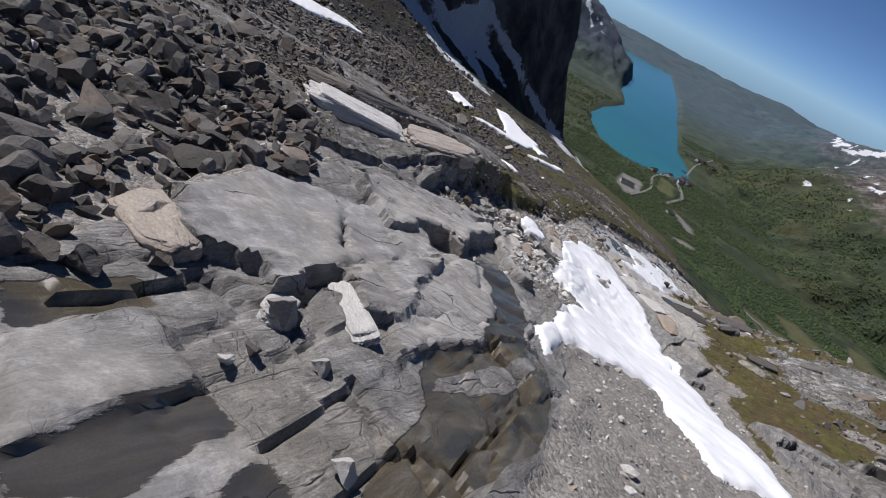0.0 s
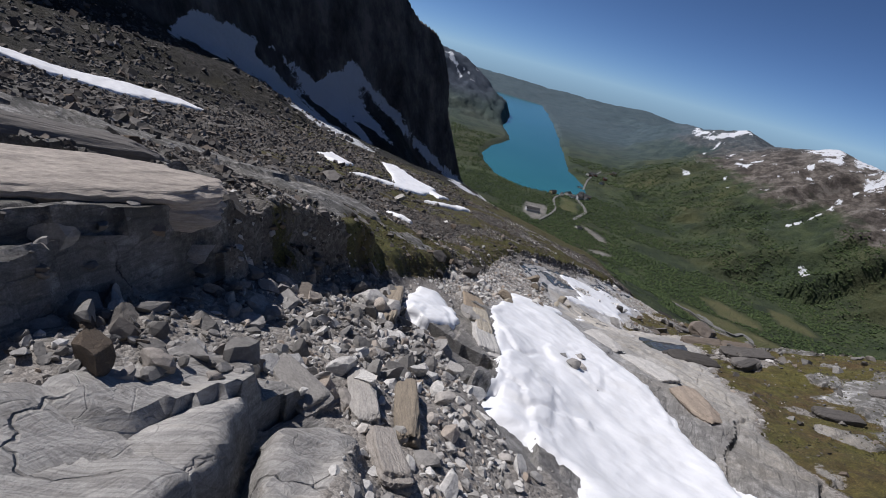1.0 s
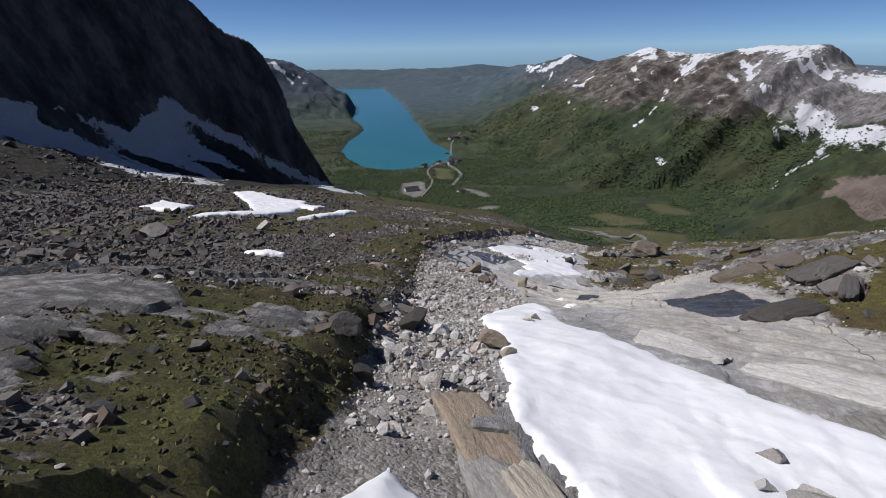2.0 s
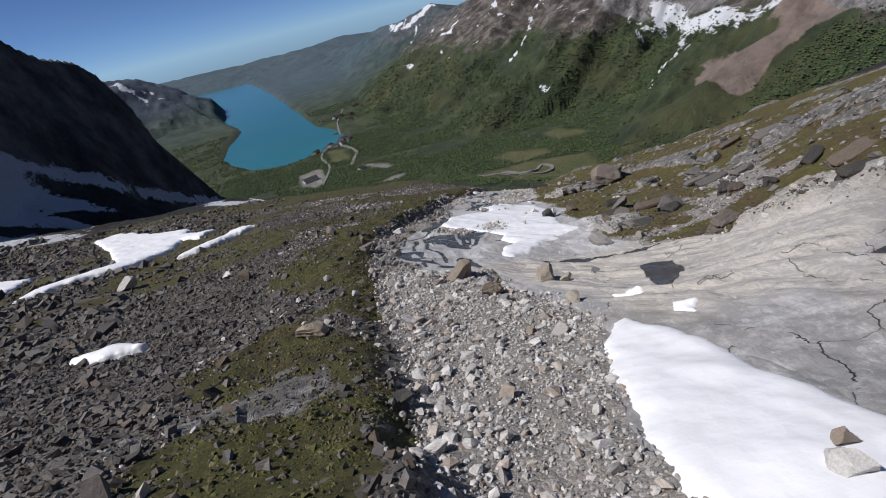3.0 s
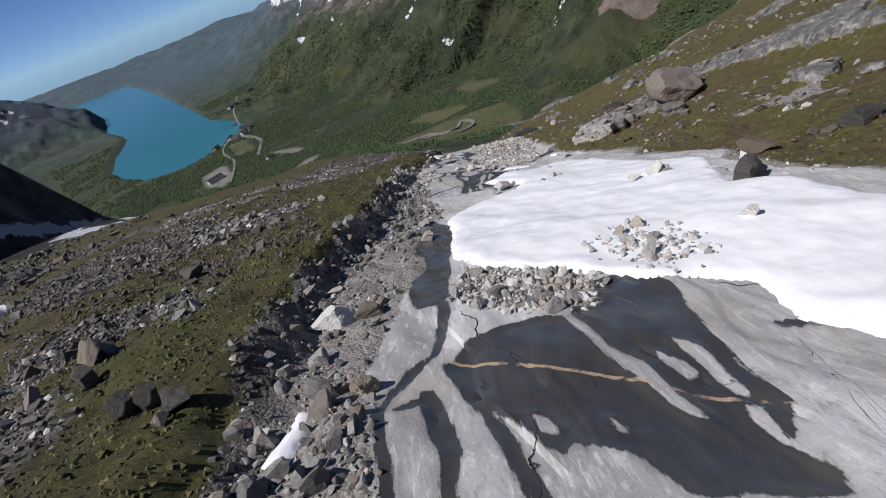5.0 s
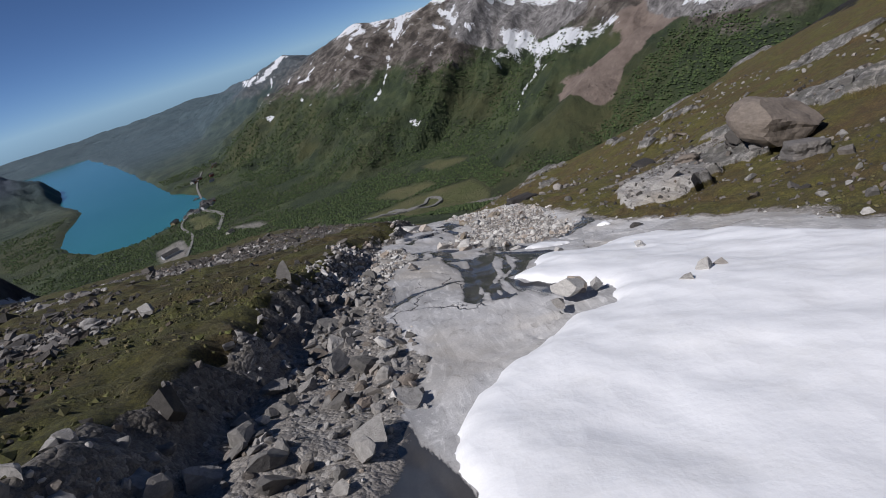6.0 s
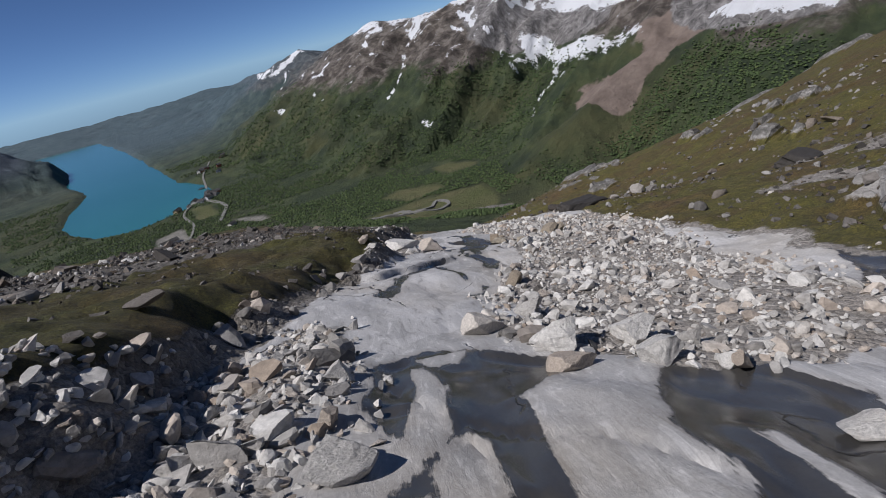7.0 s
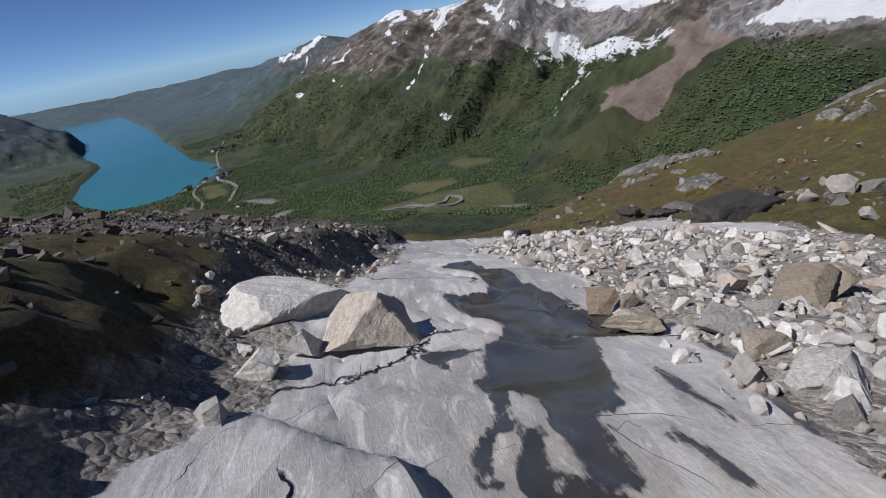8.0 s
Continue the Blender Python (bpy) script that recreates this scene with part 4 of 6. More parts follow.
    ts = m.ramp(m.math("ADD", turf_a, rough_edge), (0.42, 0.0), (0.58, 1.0))
    ss = m.ramp(m.math("ADD", slab_a, rough_edge), (0.42, 0.0), (0.55, 1.0))
    c = m.mix(ts, grav, turf)
    c = m.mix(ss, c, rock)
    grit = m.ramp(m.noise(42, 4, 0.8), (0.35, 0.55), (0.65, 1.4))
    c = m.mix(m.math("SUBTRACT", 1.0, m.math("MULTIPLY", ss, m.math("SUBTRACT", 0.85, m.math("MULTIPLY", broken, 0.4)))), c, m.mix(1.0, c, grit, "MULTIPLY"))
    wet_rock = m.math("MULTIPLY", wet, ss)
    rough = m.math("SUBTRACT", 0.88, m.math("MULTIPLY", wet_rock, 0.66))
    # relief
    pebble = m.math("SUBTRACT", 1.0, m.math("MULTIPLY", m.cells(13.0, gw.outputs[0]), 1.4))
    pebble = m.math("ADD", pebble, m.math("MULTIPLY", fine, 0.6))
    tuft = m.noise(9.0, 8, 0.78)
    hg = m.mix(ts, m.math("MULTIPLY", pebble, 0.3), tuft)
    hr = m.math("ADD", m.math("MULTIPLY", thin, 0.9), m.math("MULTIPLY", m.noise(5, 9, 0.7), 0.9))
    hr = m.math("MULTIPLY", hr, m.math("ADD", 0.12, m.math("MULTIPLY", broken, 1.0)))
    hr = m.math("SUBTRACT", hr, m.math("MULTIPLY", line, 1.2))
    n1 = m.bump(hg, 0.8, 0.10)
    n2 = m.bump(m.math("MULTIPLY", hr, m.math("SUBTRACT", 1.0, m.math("MULTIPLY", wet_rock, 0.85))), 0.8, 0.08)
    nm = m.node("ShaderNodeMix")
    nm.data_type = "VECTOR"
    m.set(nm.inputs[0], ss)
    m.set(nm.inputs[4], n1)
    m.set(nm.inputs[5], n2)
    return m.done(c, rough, nm.outputs[1])


def stone_material(name, tones, stain=0.35):
    """Broken rock; each stone takes its own tone. tones: dark, middle, light."""
    m = Mat(name, 0.85)
    isl = m.node("ShaderNodeNewGeometry").outputs["Random Per Island"]
    info = m.node("ShaderNodeObjectInfo").outputs["Random"]
    pick = m.math("FRACT", m.math("ADD", isl, info))
    base = m.ramp(pick, (0.05, tones[0]), (0.45, tones[1]), (0.9, tones[2]))
    warm = m.math("FRACT", m.math("MULTIPLY", pick, 17.3))
    base = m.mix(m.ramp(warm, (0.72, 0.0), (0.90, stain)), base, (0.36, 0.235, 0.13))
    grain = m.noise(12, 9, 0.7)
    base = m.mix(1.0, base, m.ramp(grain, (0.3, 0.68), (0.7, 1.18)), "MULTIPLY")
    blot = m.ramp(m.noise(2.3, 6, 0.6), (0.55, 0.0), (0.75, 0.5))
    base = m.mix(blot, base, m.mix(0.5, base, (0.12, 0.11, 0.10)))
    band = m.noise(1.0, 7, 0.6, m.coord(2, 2, 16, 0), 1.0)
    base = m.mix(0.5, base, m.mix(1.0, base, m.ramp(band, (0.35, 0.7), (0.65, 1.15)), "MULTIPLY"))
    h = m.math("ADD", m.noise(7, 9, 0.7), m.math("MULTIPLY", band, 0.35))
    return m.done(base, None, m.bump(h, 0.7, 0.06))


def snow_material():
    m = Mat("old_snow", 0.5)
    c = m.ramp(m.noise(0.9, 9, 0.65), (0.25, (0.80, 0.80, 0.79)), (0.5, (0.90, 0.905, 0.91)), (0.8, (0.95, 0.955, 0.96)))
    grit = m.ramp(m.noise(38, 3, 0.6), (0.70, 0.0), (0.78, 0.5))
    grit = m.math("MULTIPLY", grit, m.ramp(m.noise(0.6, 5), (0.45, 0.0), (0.7, 1.0)))
    c = m.mix(grit, c, (0.25, 0.22, 0.19))
    cups = m.math("ADD", m.noise(2.6, 6, 0.6), m.math("MULTIPLY", m.cells(2.2), 0.8))
    return m.done(c, None, m.bump(cups, 0.25, 0.08))


GROUND_MAT, SNOW_MAT = ground_material(), snow_material()
PALE_STONE = stone_material("pale_broken_gneiss", ((0.33, 0.312, 0.288), (0.52, 0.50, 0.47), (0.70, 0.68, 0.64)), 0.45)
DARK_STONE = stone_material("weathered_grey_rock", ((0.05, 0.045, 0.04), (0.10, 0.091, 0.082), (0.185, 0.17, 0.155)), 0.2)
GREY_STONE = stone_material("lichened_grey_gneiss", ((0.14, 0.132, 0.122), (0.24, 0.228, 0.212), (0.36, 0.345, 0.325)), 0.2)
TAN_STONE = stone_material("rusty_tan_rock", ((0.27, 0.225, 0.17), (0.36, 0.31, 0.24), (0.45, 0.40, 0.32)), 0.3)

# ---- meshes ----


def fill_mesh(me, co, faces):
    """Points and equal-sided faces into a mesh, from arrays."""
    n = faces.shape[1]
    me.vertices.add(len(co))
    me.vertices.foreach_set("co", np.ascontiguousarray(co, np.float32).ravel())
    me.loops.add(faces.size)
    me.loops.foreach_set("vertex_index", np.ascontiguousarray(faces, np.int32).ravel())
    me.polygons.add(len(faces))
    me.polygons.foreach_set("loop_start", np.arange(0, faces.size, n, dtype=np.int32))
    me.polygons.foreach_set("loop_total", np.full(len(faces), n, np.int32))
    me.update(calc_edges=True)
    me.polygons.foreach_set("use_smooth", np.zeros(len(faces), bool))


def sheet(name, X, Y, Z, keep, material, masks):
    """A net of quads over the arrays X, Y, Z; keep says which quads stay. masks: named values per point."""
    ny, nx = X.shape
    idx = np.arange(ny * nx).reshape(ny, nx)
    quads = np.stack([idx[:-1, :-1], idx[:-1, 1:], idx[1:, 1:], idx[1:, :-1]], -1)[keep]
    used = np.zeros(ny * nx, bool)
    used[quads.ravel()] = True
    remap = np.cumsum(used) - 1
    me = bpy.data.meshes.new(name)
    fill_mesh(me, np.stack([X.ravel(), Y.ravel(), Z.ravel()], 1)[used], remap[quads])
    for key, val in masks.items():
        a = me.attributes.new(key, "FLOAT", "POINT")
        a.data.foreach_set("value", np.broadcast_to(val, X.shape).ravel()[used].astype(np.float32))
    me.polygons.foreach_set("use_smooth", np.ones(len(me.polygons), bool))
    me.materials.append(material)
    return new(name, me)


def stretched(lo, a, b, hi, step, grow):
    """Coordinates with an even step from a to b that widen outward to lo and hi."""
    mid = list(np.arange(a, b + step / 2, step))
    s, v = step, mid[-1]
    up = []
    while v < hi:
        s *= grow
        v += s
        up.append(min(v, hi))
    s, v = step, mid[0]
    down = []
    while v > lo:
        s *= grow
        v -= s
        down.append(max(v, lo))
    return np.array(down[::-1] + mid + up)


NEAR = (-75, -60, 90, 135)
STEP = 0.12
FINE = 0.08
net_x, net_y = stretched(NEAR[0], -7, 25, NEAR[2], STEP, 1.035), stretched(NEAR[1], -29, 92, NEAR[3], STEP, 1.035)
net_x = np.concatenate([net_x[net_x < 0], np.arange(0, 20.5, FINE), net_x[net_x >= 20.5]])
net_y = np.concatenate([net_y[net_y < 59], np.arange(59, 84, FINE), net_y[net_y >= 84]])
gx, gy = np.meshgrid(net_x, net_y)
gz, g_slab, g_turf, g_loose, g_wet, g_broken, g_strata, g_beds = ground_surface(gx, gy)
off_side = bank_side(gx, gy)[0]
g_joint = joints(gx, gy)
g_old = np.clip(smooth(0.5, 2.0, off_side) + smooth(2, 6, segment_line(TURF_EDGE, gx, gy)[0]) * (segment_line(TURF_EDGE, gx, gy)[2] < 0) * 1.0 + 0.6 * smooth(33, 17, gy), 0, 1)
ground = sheet("ground", gx, gy, gz, np.ones((gx.shape[0] - 1, gx.shape[1] - 1), bool), GROUND_MAT,
               {"slab": g_slab, "turf": g_turf, "wet": g_wet, "broken": g_broken, "scree": smooth(-0.6, 0.5, off_side), "old": g_old, "strata": g_strata, "beds": g_beds, "joint": np.clip(g_joint, -0.4, 0.4), "joint_near": np.abs(g_joint)})
ground.data.set_sharp_from_angle(angle=radians(36))
tagged(ground, "bare alpine slope of bedrock, rubble and thin turf", "ground", kind="structure")


def at_ground(x, y):
    """Height of the built ground sheet at points inside it."""
    xs, ys = gx[0], gy[:, 0]
    x, y = np.asarray(x, float), np.asarray(y, float)
    i = np.clip(np.searchsorted(xs, x) - 1, 0, len(xs) - 2)
    j = np.clip(np.searchsorted(ys, y) - 1, 0, len(ys) - 2)
    u, v = (x - xs[i]) / (xs[i + 1] - xs[i]), (y - ys[j]) / (ys[j + 1] - ys[j])
    return (gz[j, i] * (1 - u) + gz[j, i + 1] * u) * (1 - v) + (gz[j + 1, i] * (1 - u) + gz[j + 1, i + 1] * u) * v

# ---- snow ----


def snow_patch(name, poly, thick, seed, step=0.12, label=""):
    """A sheet of old snow with a melted, scalloped rim, lying on the ground."""
    p = np.array(poly)
    (x0, y0), (x1, y1) = p.min(0) - 0.8, p.max(0) + 0.8
    step = max(step, math.sqrt((x1 - x0) * (y1 - y0) / 120000))
    X, Y = np.meshgrid(np.arange(x0, x1, step), np.arange(y0, y1, step))
    size = max(1.0, thick * 2.2)
    d = inside(poly, X, Y) + 0.30 * size * fbm(X, Y, 1.9 * size, 4, seed) + 0.10 * fbm(X, Y, 0.5, 3, seed + 5)
    h = thick * (1 - np.exp(-np.maximum(d, 0) / (0.22 * size))) ** 0.7
    h = h + 0.03 * fbm(X, Y, 0.7, 3, seed + 9) * smooth(0.1, 0.6, d) + 0.012 * np.sin(3.3 * X + 2.2 * Y + 3 * fbm(X, Y, 2, 3, seed + 2)) * smooth(0.2, 0.8, d)
    under = at_ground(X, Y)
    w = smooth(0.0, 0.7, d)
    Z = np.maximum(under * (1 - w) + ground_height(X, Y) * w + h, under + 0.02 + 0.4 * h)
    Z = np.where(d > 0, Z, under - 0.05)
    up = d > -1.5 * step
    keep = up[:-1, :-1] & up[1:, :-1] & up[:-1, 1:] & up[1:, 1:]
    ob = sheet(name, X, Y, Z, keep, SNOW_MAT, {})
    tagged(ob, label or "patch of old granular snow with a melted rim", "snow patch", "snow patches on the slope")
    return ob


snow_patch("snow_patch", SNOW_BIG, 0.18, 201, 0.11, "long tongue of old snow on bedrock beside rubble")
snow_patch("snow_patch", SNOW_SMALL, 0.2, 231, 0.06, "small rounded patch of old snow in a rocky hollow")
snow_patch("snow_patch", SNOW_FIELD, 0.18, 261, 0.11, "broad field of old snow on wet bedrock slabs")
for i, poly in enumerate(SNOW_BITS):
    snow_patch("snow_patch", poly, 0.16 if i < 5 else 0.5, 300 + 13 * i, 0.06, "thin remnant of old snow among rocks")

# ---- stones ----


def ico(level):
    bm = bmesh.new()
    bmesh.ops.create_icosphere(bm, subdivisions=level, radius=1.0)
    bm.verts.ensure_lookup_table()
    v = np.array([x.co[:] for x in bm.verts])
    f = np.array([[w.index for w in g.verts] for g in bm.faces])
    bm.free()
    return v, f


def chipped(v, rng, cuts, lo, hi, shape):
    """Flatten a ball by random planes into an angular stone, with its flat sides."""
    v = v.copy()
    for _ in range(cuts):
        n = rng.normal(size=3)
        n /= np.linalg.norm(n)
        over = np.maximum(0, v @ n - rng.uniform(lo, hi))
        v -= over[:, None] * n
    v *= np.array(shape) * rng.uniform(0.85, 1.15, 3)
    return v


rng = np.random.default_rng(7)
ICO1, ICO2, ICO3 = ico(1), ico(2), ico(4)
CUBE = (np.array([(x, y, z) for x in (-1, 1) for y in (-1, 1) for z in (-1, 1)], float) * 0.72,
        np.array([(0, 1, 3), (0, 3, 2), (4, 6, 7), (4, 7, 5), (0, 4, 5), (0, 5, 1), (2, 3, 7), (2, 7, 6), (0, 2, 6), (0, 6, 4), (1, 5, 7), (1, 7, 3)]))
GRAVEL = [chipped(ICO1[0], rng, 5, 0.35, 0.7, (1.2, 0.9, 0.72)) for _ in range(60)]
PEBBLES = [(CUBE[0] + rng.uniform(-0.28, 0.28, (8, 3))) * np.array((1.15, 0.85, 0.65)) * rng.uniform(0.8, 1.2, 3) for _ in range(60)]
CHUNKS = [chipped(ICO2[0], rng, 8, 0.28, 0.62, (1.25, 0.9, 0.7)) for _ in range(40)]


def turned(rng, n, lay=0.5):
    """Random turns; lay near 0 keeps the stones lying flat."""
    a = rng.uniform(0, 2 * math.pi, n)
    bx, by = rng.normal(0, lay, n), rng.normal(0, lay, n)
    ca, sa, cx, sx, cy, sy = np.cos(a), np.sin(a), np.cos(bx), np.sin(bx), np.cos(by), np.sin(by)
    zero, one = np.zeros(n), np.ones(n)
    rz = np.stack([np.stack([ca, -sa, zero], 1), np.stack([sa, ca, zero], 1), np.stack([zero, zero, one], 1)], 1)
    rx = np.stack([np.stack([one, zero, zero], 1), np.stack([zero, cx, -sx], 1), np.stack([zero, sx, cx], 1)], 1)
    ry = np.stack([np.stack([cy, zero, sy], 1), np.stack([zero, one, zero], 1), np.stack([-sy, zero, cy], 1)], 1)
    return rz @ rx @ ry


def stones_mesh(name, xs, ys, sizes, shapes, faces, material, rng, lift=0.25, lay=0.5, extra_z=None):
    """Many loose stones in one mesh, bedded on the ground."""
    n = len(xs)
    pick = rng.integers(0, len(shapes), n)
    S = np.array(shapes)[pick]
    V = np.einsum("nij,nvj->nvi", turned(rng, n, lay), S) * sizes[:, None, None]
    z = at_ground(xs, ys) if extra_z is None else extra_z

    V[:, :, 0] += xs[:, None]
    V[:, :, 1] += ys[:, None]
    V[:, :, 2] += (z + lift * sizes)[:, None]
    nv = S.shape[1]
    F = faces[None] + (np.arange(n) * nv)[:, None, None]
    me = bpy.data.meshes.new(name)
    fill_mesh(me, V.reshape(-1, 3), F.reshape(-1, 3))
    me.materials.append(material)
    return new(name, me)


def power_sizes(rng, n, lo, hi, k=2.2):
    u = rng.uniform(0, 1, n)
    return (lo ** -k + u * (hi ** -k - lo ** -k)) ** (-1 / k)


def scatter(rng, box, n, chance):
    x, y = rng.uniform(box[0], box[2], n), rng.uniform(box[1], box[3], n)
    keep = rng.uniform(0, 1, n) < chance(x, y)
    return x[keep], y[keep]


SNOWS = [SNOW_BIG, SNOW_SMALL, SNOW_FIELD] + SNOW_BITS


def off_snow(x, y):
    f = np.ones(np.shape(x))
    for poly in SNOWS:
        k = close_by(poly, x, y, 0.1)
        f[k] = f[k] * (inside(poly, x[k], y[k]) < 0.05)
    return f


def loose_chance(x, y):
    slab, turf, loose, wet = zones(x, y)
    return off_snow(x, y) * np.clip(loose * (0.55 + 0.9 * fbm(x, y, 3.5, 4, 401)) - 1.2 * smooth(0.5, 0.6, wet) * slab, 0, 1)


def field_chance(x, y):
    s, _ = bank_side(x, y)
    slab, turf, loose, wet = zones(x, y)
    d, _, side = segment_line(TURF_EDGE, x, y)
    beside = np.maximum(smooth(0.0, 0.6, s), smooth(0.0, 1.0, np.where(side < 0, d, -d)))
    return off_snow(x, y) * beside * np.clip((1 - slab) * (0.2 + loose * 0.7 + 0.7 * fbm(x, y, 6, 4, 403)), 0, 1)


def moraine_chance(x, y):
    s, _ = bank_side(x, y)
    slab, turf, loose, wet = zones(x, y)
    return off_snow(x, y) * smooth(0.2, 0.8, s) * np.clip(0.24 + 0.6 * loose + 0.5 * fbm(x, y, 4, 4, 407) - 0.3 * slab - 0.15 * turf, 0, 1)


def bank_top_chance(x, y):
    s, _ = bank_side(x, y)
    return smooth(0.3, 1.0, s) * np.clip(0.12 + 0.5 * smooth(78, 86, y) + 0.5 * fbm(x, y, 3.5, 4, 413), 0, 1)


def scree_chance(x, y):
    return off_snow(x, y) * np.clip(0.45 + 0.9 * fbm(x, y, 12, 4, 415), 0, 1)


def on_snow_chance(x, y):
    return np.exp(-((x - 7.9) / 0.8) ** 2 - ((y - 48.3) / 1.1) ** 2)


def right_chance(x, y):
    d, _, side = segment_line(TURF_EDGE, x, y)
    return off_snow(x, y) * smooth(0.3, 1.5, np.where(side < 0, d, -d)) * np.clip(0.22 + 0.8 * fbm(x, y, 5, 4, 419), 0, 1)


def poly_chance(polys, amount):
    def chance(x, y):
        d = np.full(np.shape(x), -9.0)
        for p in polys:
            d = np.maximum(d, inside(p, x, y))
        return smooth(-0.4, 0.3, d + 0.5 * fbm(x, y, 1.5, 3, 405)) * amount * off_snow(x, y)
    return chance


def rubble(name, label, box, n, chance, lo, hi, k, material, seed, big=False, lift=0.2, lay=0.5):
    r = np.random.default_rng(seed)
    x, y = scatter(r, box, n, chance)
    shapes, faces = (CHUNKS, ICO2[1]) if big else (GRAVEL, ICO1[1]) if material is PALE_STONE else (PEBBLES, CUBE[1])
    z = np.where(x > NEAR[0], at_ground(x, y), ground_height(x, y))
    if chance is on_snow_chance:
        z = np.maximum(z, ground_height(x, y) + 0.18)
    ob = stones_mesh(name, x, y, power_sizes(r, len(x), lo, hi, k), shapes, faces, material, r, lift, lay, z)
    return tagged(ob, label, "rubble", kind="stuff")


CORE = (-8, -29, 26, 92)
rubble("rubble", "loose pale grey broken stones below the bank", CORE, 52000, loose_chance, 0.03, 0.26, 2.1, PALE_STONE, 501)
rubble("rubble", "pale grey angular stones heaped on bedrock", (-3, 5, 6, 40), 34000, poly_chance([RUBBLE_FAN], 0.7), 0.03, 0.30, 2.2, PALE_STONE, 502)
rubble("rubble", "pale cream and grey stones heaped in a bank", (12, 66, 26, 93), 21000, poly_chance([RUBBLE_PILE], 0.95), 0.04, 0.28, 2.5, PALE_STONE, 503, True)
rubble("rubble", "grey angular stones along the foot of the bank", (6, 64, 12.5, 74), 9000, poly_chance([FOOT_HEAP], 0.85), 0.04, 0.22, 2.2, PALE_STONE, 511, True)
rubble("rubble", "small heap of pale stones beside snow", (2, 45, 8, 53), 4000, poly_chance([SMALL_PILE], 0.9), 0.04, 0.2, 2.0, PALE_STONE, 504)
rubble("rubble", "dark shaded blocks heaped on the upper slope", (-16, -30, 4, 2), 9000, poly_chance([BLOCK_FIELD], 0.9), 0.13, 0.6, 1.7, DARK_STONE, 505, True)
rubble("rubble", "grey broken stones between bedrock slabs", (-6, -18, 8, 3), 9000, poly_chance([RUBBLE_UPPER], 0.8), 0.05, 0.35, 2.0, PALE_STONE, 506, True)
rubble("rubble", "weathered grey stones scattered over turf", (-36, -36, 45, 105), 90000, field_chance, 0.04, 0.36, 2.6, DARK_STONE, 507)
rubble("rubble", "dark grey broken blocks below a rock step", (-5, -13, 4, 5), 7000, poly_chance([RUBBLE_SHELF], 0.75), 0.05, 0.42, 1.9, GREY_STONE, 516, True)
rubble("rubble", "coarse dark scree on the far slope", (-190, -40, -72, 150), 16000, scree_chance, 0.25, 1.3, 2.2, DARK_STONE, 517)
rubble("rubble", "mixed grey stones along the foot of the bank", (-3, 36, 14, 78), 20000, loose_chance, 0.07, 0.36, 1.9, GREY_STONE, 518, True)
rubble("rubble", "grey blocks lying about on the turf slope", (11, -8, 62, 100), 6500, right_chance, 0.12, 0.55, 2.0, GREY_STONE, 514, True)
rubble("rubble", "dark broken stones strewn over the moraine", (-16, -12, 2, 78), 130000, moraine_chance, 0.03, 0.20, 2.3, DARK_STONE, 509)
rubble("rubble", "pale stones melted out on snow", (6.6, 46.4, 9.2, 50.0), 700, on_snow_chance, 0.04, 0.17, 1.8, PALE_STONE, 510)
rubble("rubble", "grey stones scattered over the top of the bank", (2, 68, 22, 104), 22000, bank_top_chance, 0.03, 0.12, 2.3, DARK_STONE, 512)
rubble("rubble", "dark scree on the slope below the cliff", (-74, -25, -24, 128), 34000, scree_chance, 0.13, 0.7, 2.3, DARK_STONE, 513)
rubble("rubble", "weathered grey stones on the far slope", (-70, -25, -15, 130), 42000, field_chance, 0.10, 0.6, 2.5, DARK_STONE, 508)

# ---- grass ----
TUFT_MAT = Mat("olive_grass", 0.9)
tuft_pick = TUFT_MAT.node("ShaderNodeNewGeometry").outputs["Random Per Island"]
TUFT_MAT = TUFT_MAT.done(TUFT_MAT.mix(TUFT_MAT.ramp(TUFT_MAT.noise(30, 4, 0.7), (0.4, 0.0), (0.6, 0.6)),
                                      TUFT_MAT.ramp(tuft_pick, (0.0, (0.030, 0.026, 0.011)), (0.35, (0.085, 0.080, 0.024)), (0.7, (0.115, 0.125, 0.028)), (1.0, (0.20, 0.165, 0.08))), (0.03, 0.027, 0.012)))
OCTA = (np.array([(1, 0, 0), (-1, 0, 0), (0, 1, 0), (0, -1, 0), (0, 0, 1), (0, 0, -1)], float),
        np.array([(0, 2, 4), (2, 1, 4), (1, 3, 4), (3, 0, 4), (2, 0, 5), (1, 2, 5), (3, 1, 5), (0, 3, 5)]))


def turf_chance(x, y):
    return off_snow(x, y) * zones(x, y)[1] * np.clip(0.6 + 0.9 * fbm(x, y, 1.6, 3, 411), 0, 1)


gr = np.random.default_rng(515)
tuft_x, tuft_y = np.empty(0), np.empty(0)
for box, count in (((-11, -6, 0, 46), 38000), ((-8, 46, 9, 68), 20000), ((9, 5, 24, 60), 16000)):
    bx_, by_ = scatter(gr, box, count, turf_chance)
    tuft_x, tuft_y = np.concatenate([tuft_x, bx_]), np.concatenate([tuft_y, by_])
TUFTS = [OCTA[0] * (1 + 0.3 * gr.normal(size=(6, 1)).clip(-1.3, 1.3)) * np.array([1, 1, gr.uniform(0.5, 1.0)]) for _ in range(30)]
grass = stones_mesh("grass_tufts", tuft_x, tuft_y, power_sizes(gr, len(tuft_x), 0.03, 0.10, 2.2), TUFTS, OCTA[1], TUFT_MAT, gr, 0.1, 0.3)
tagged(grass, "tufts of olive grass and moss on the turf", "grass", kind="stuff")

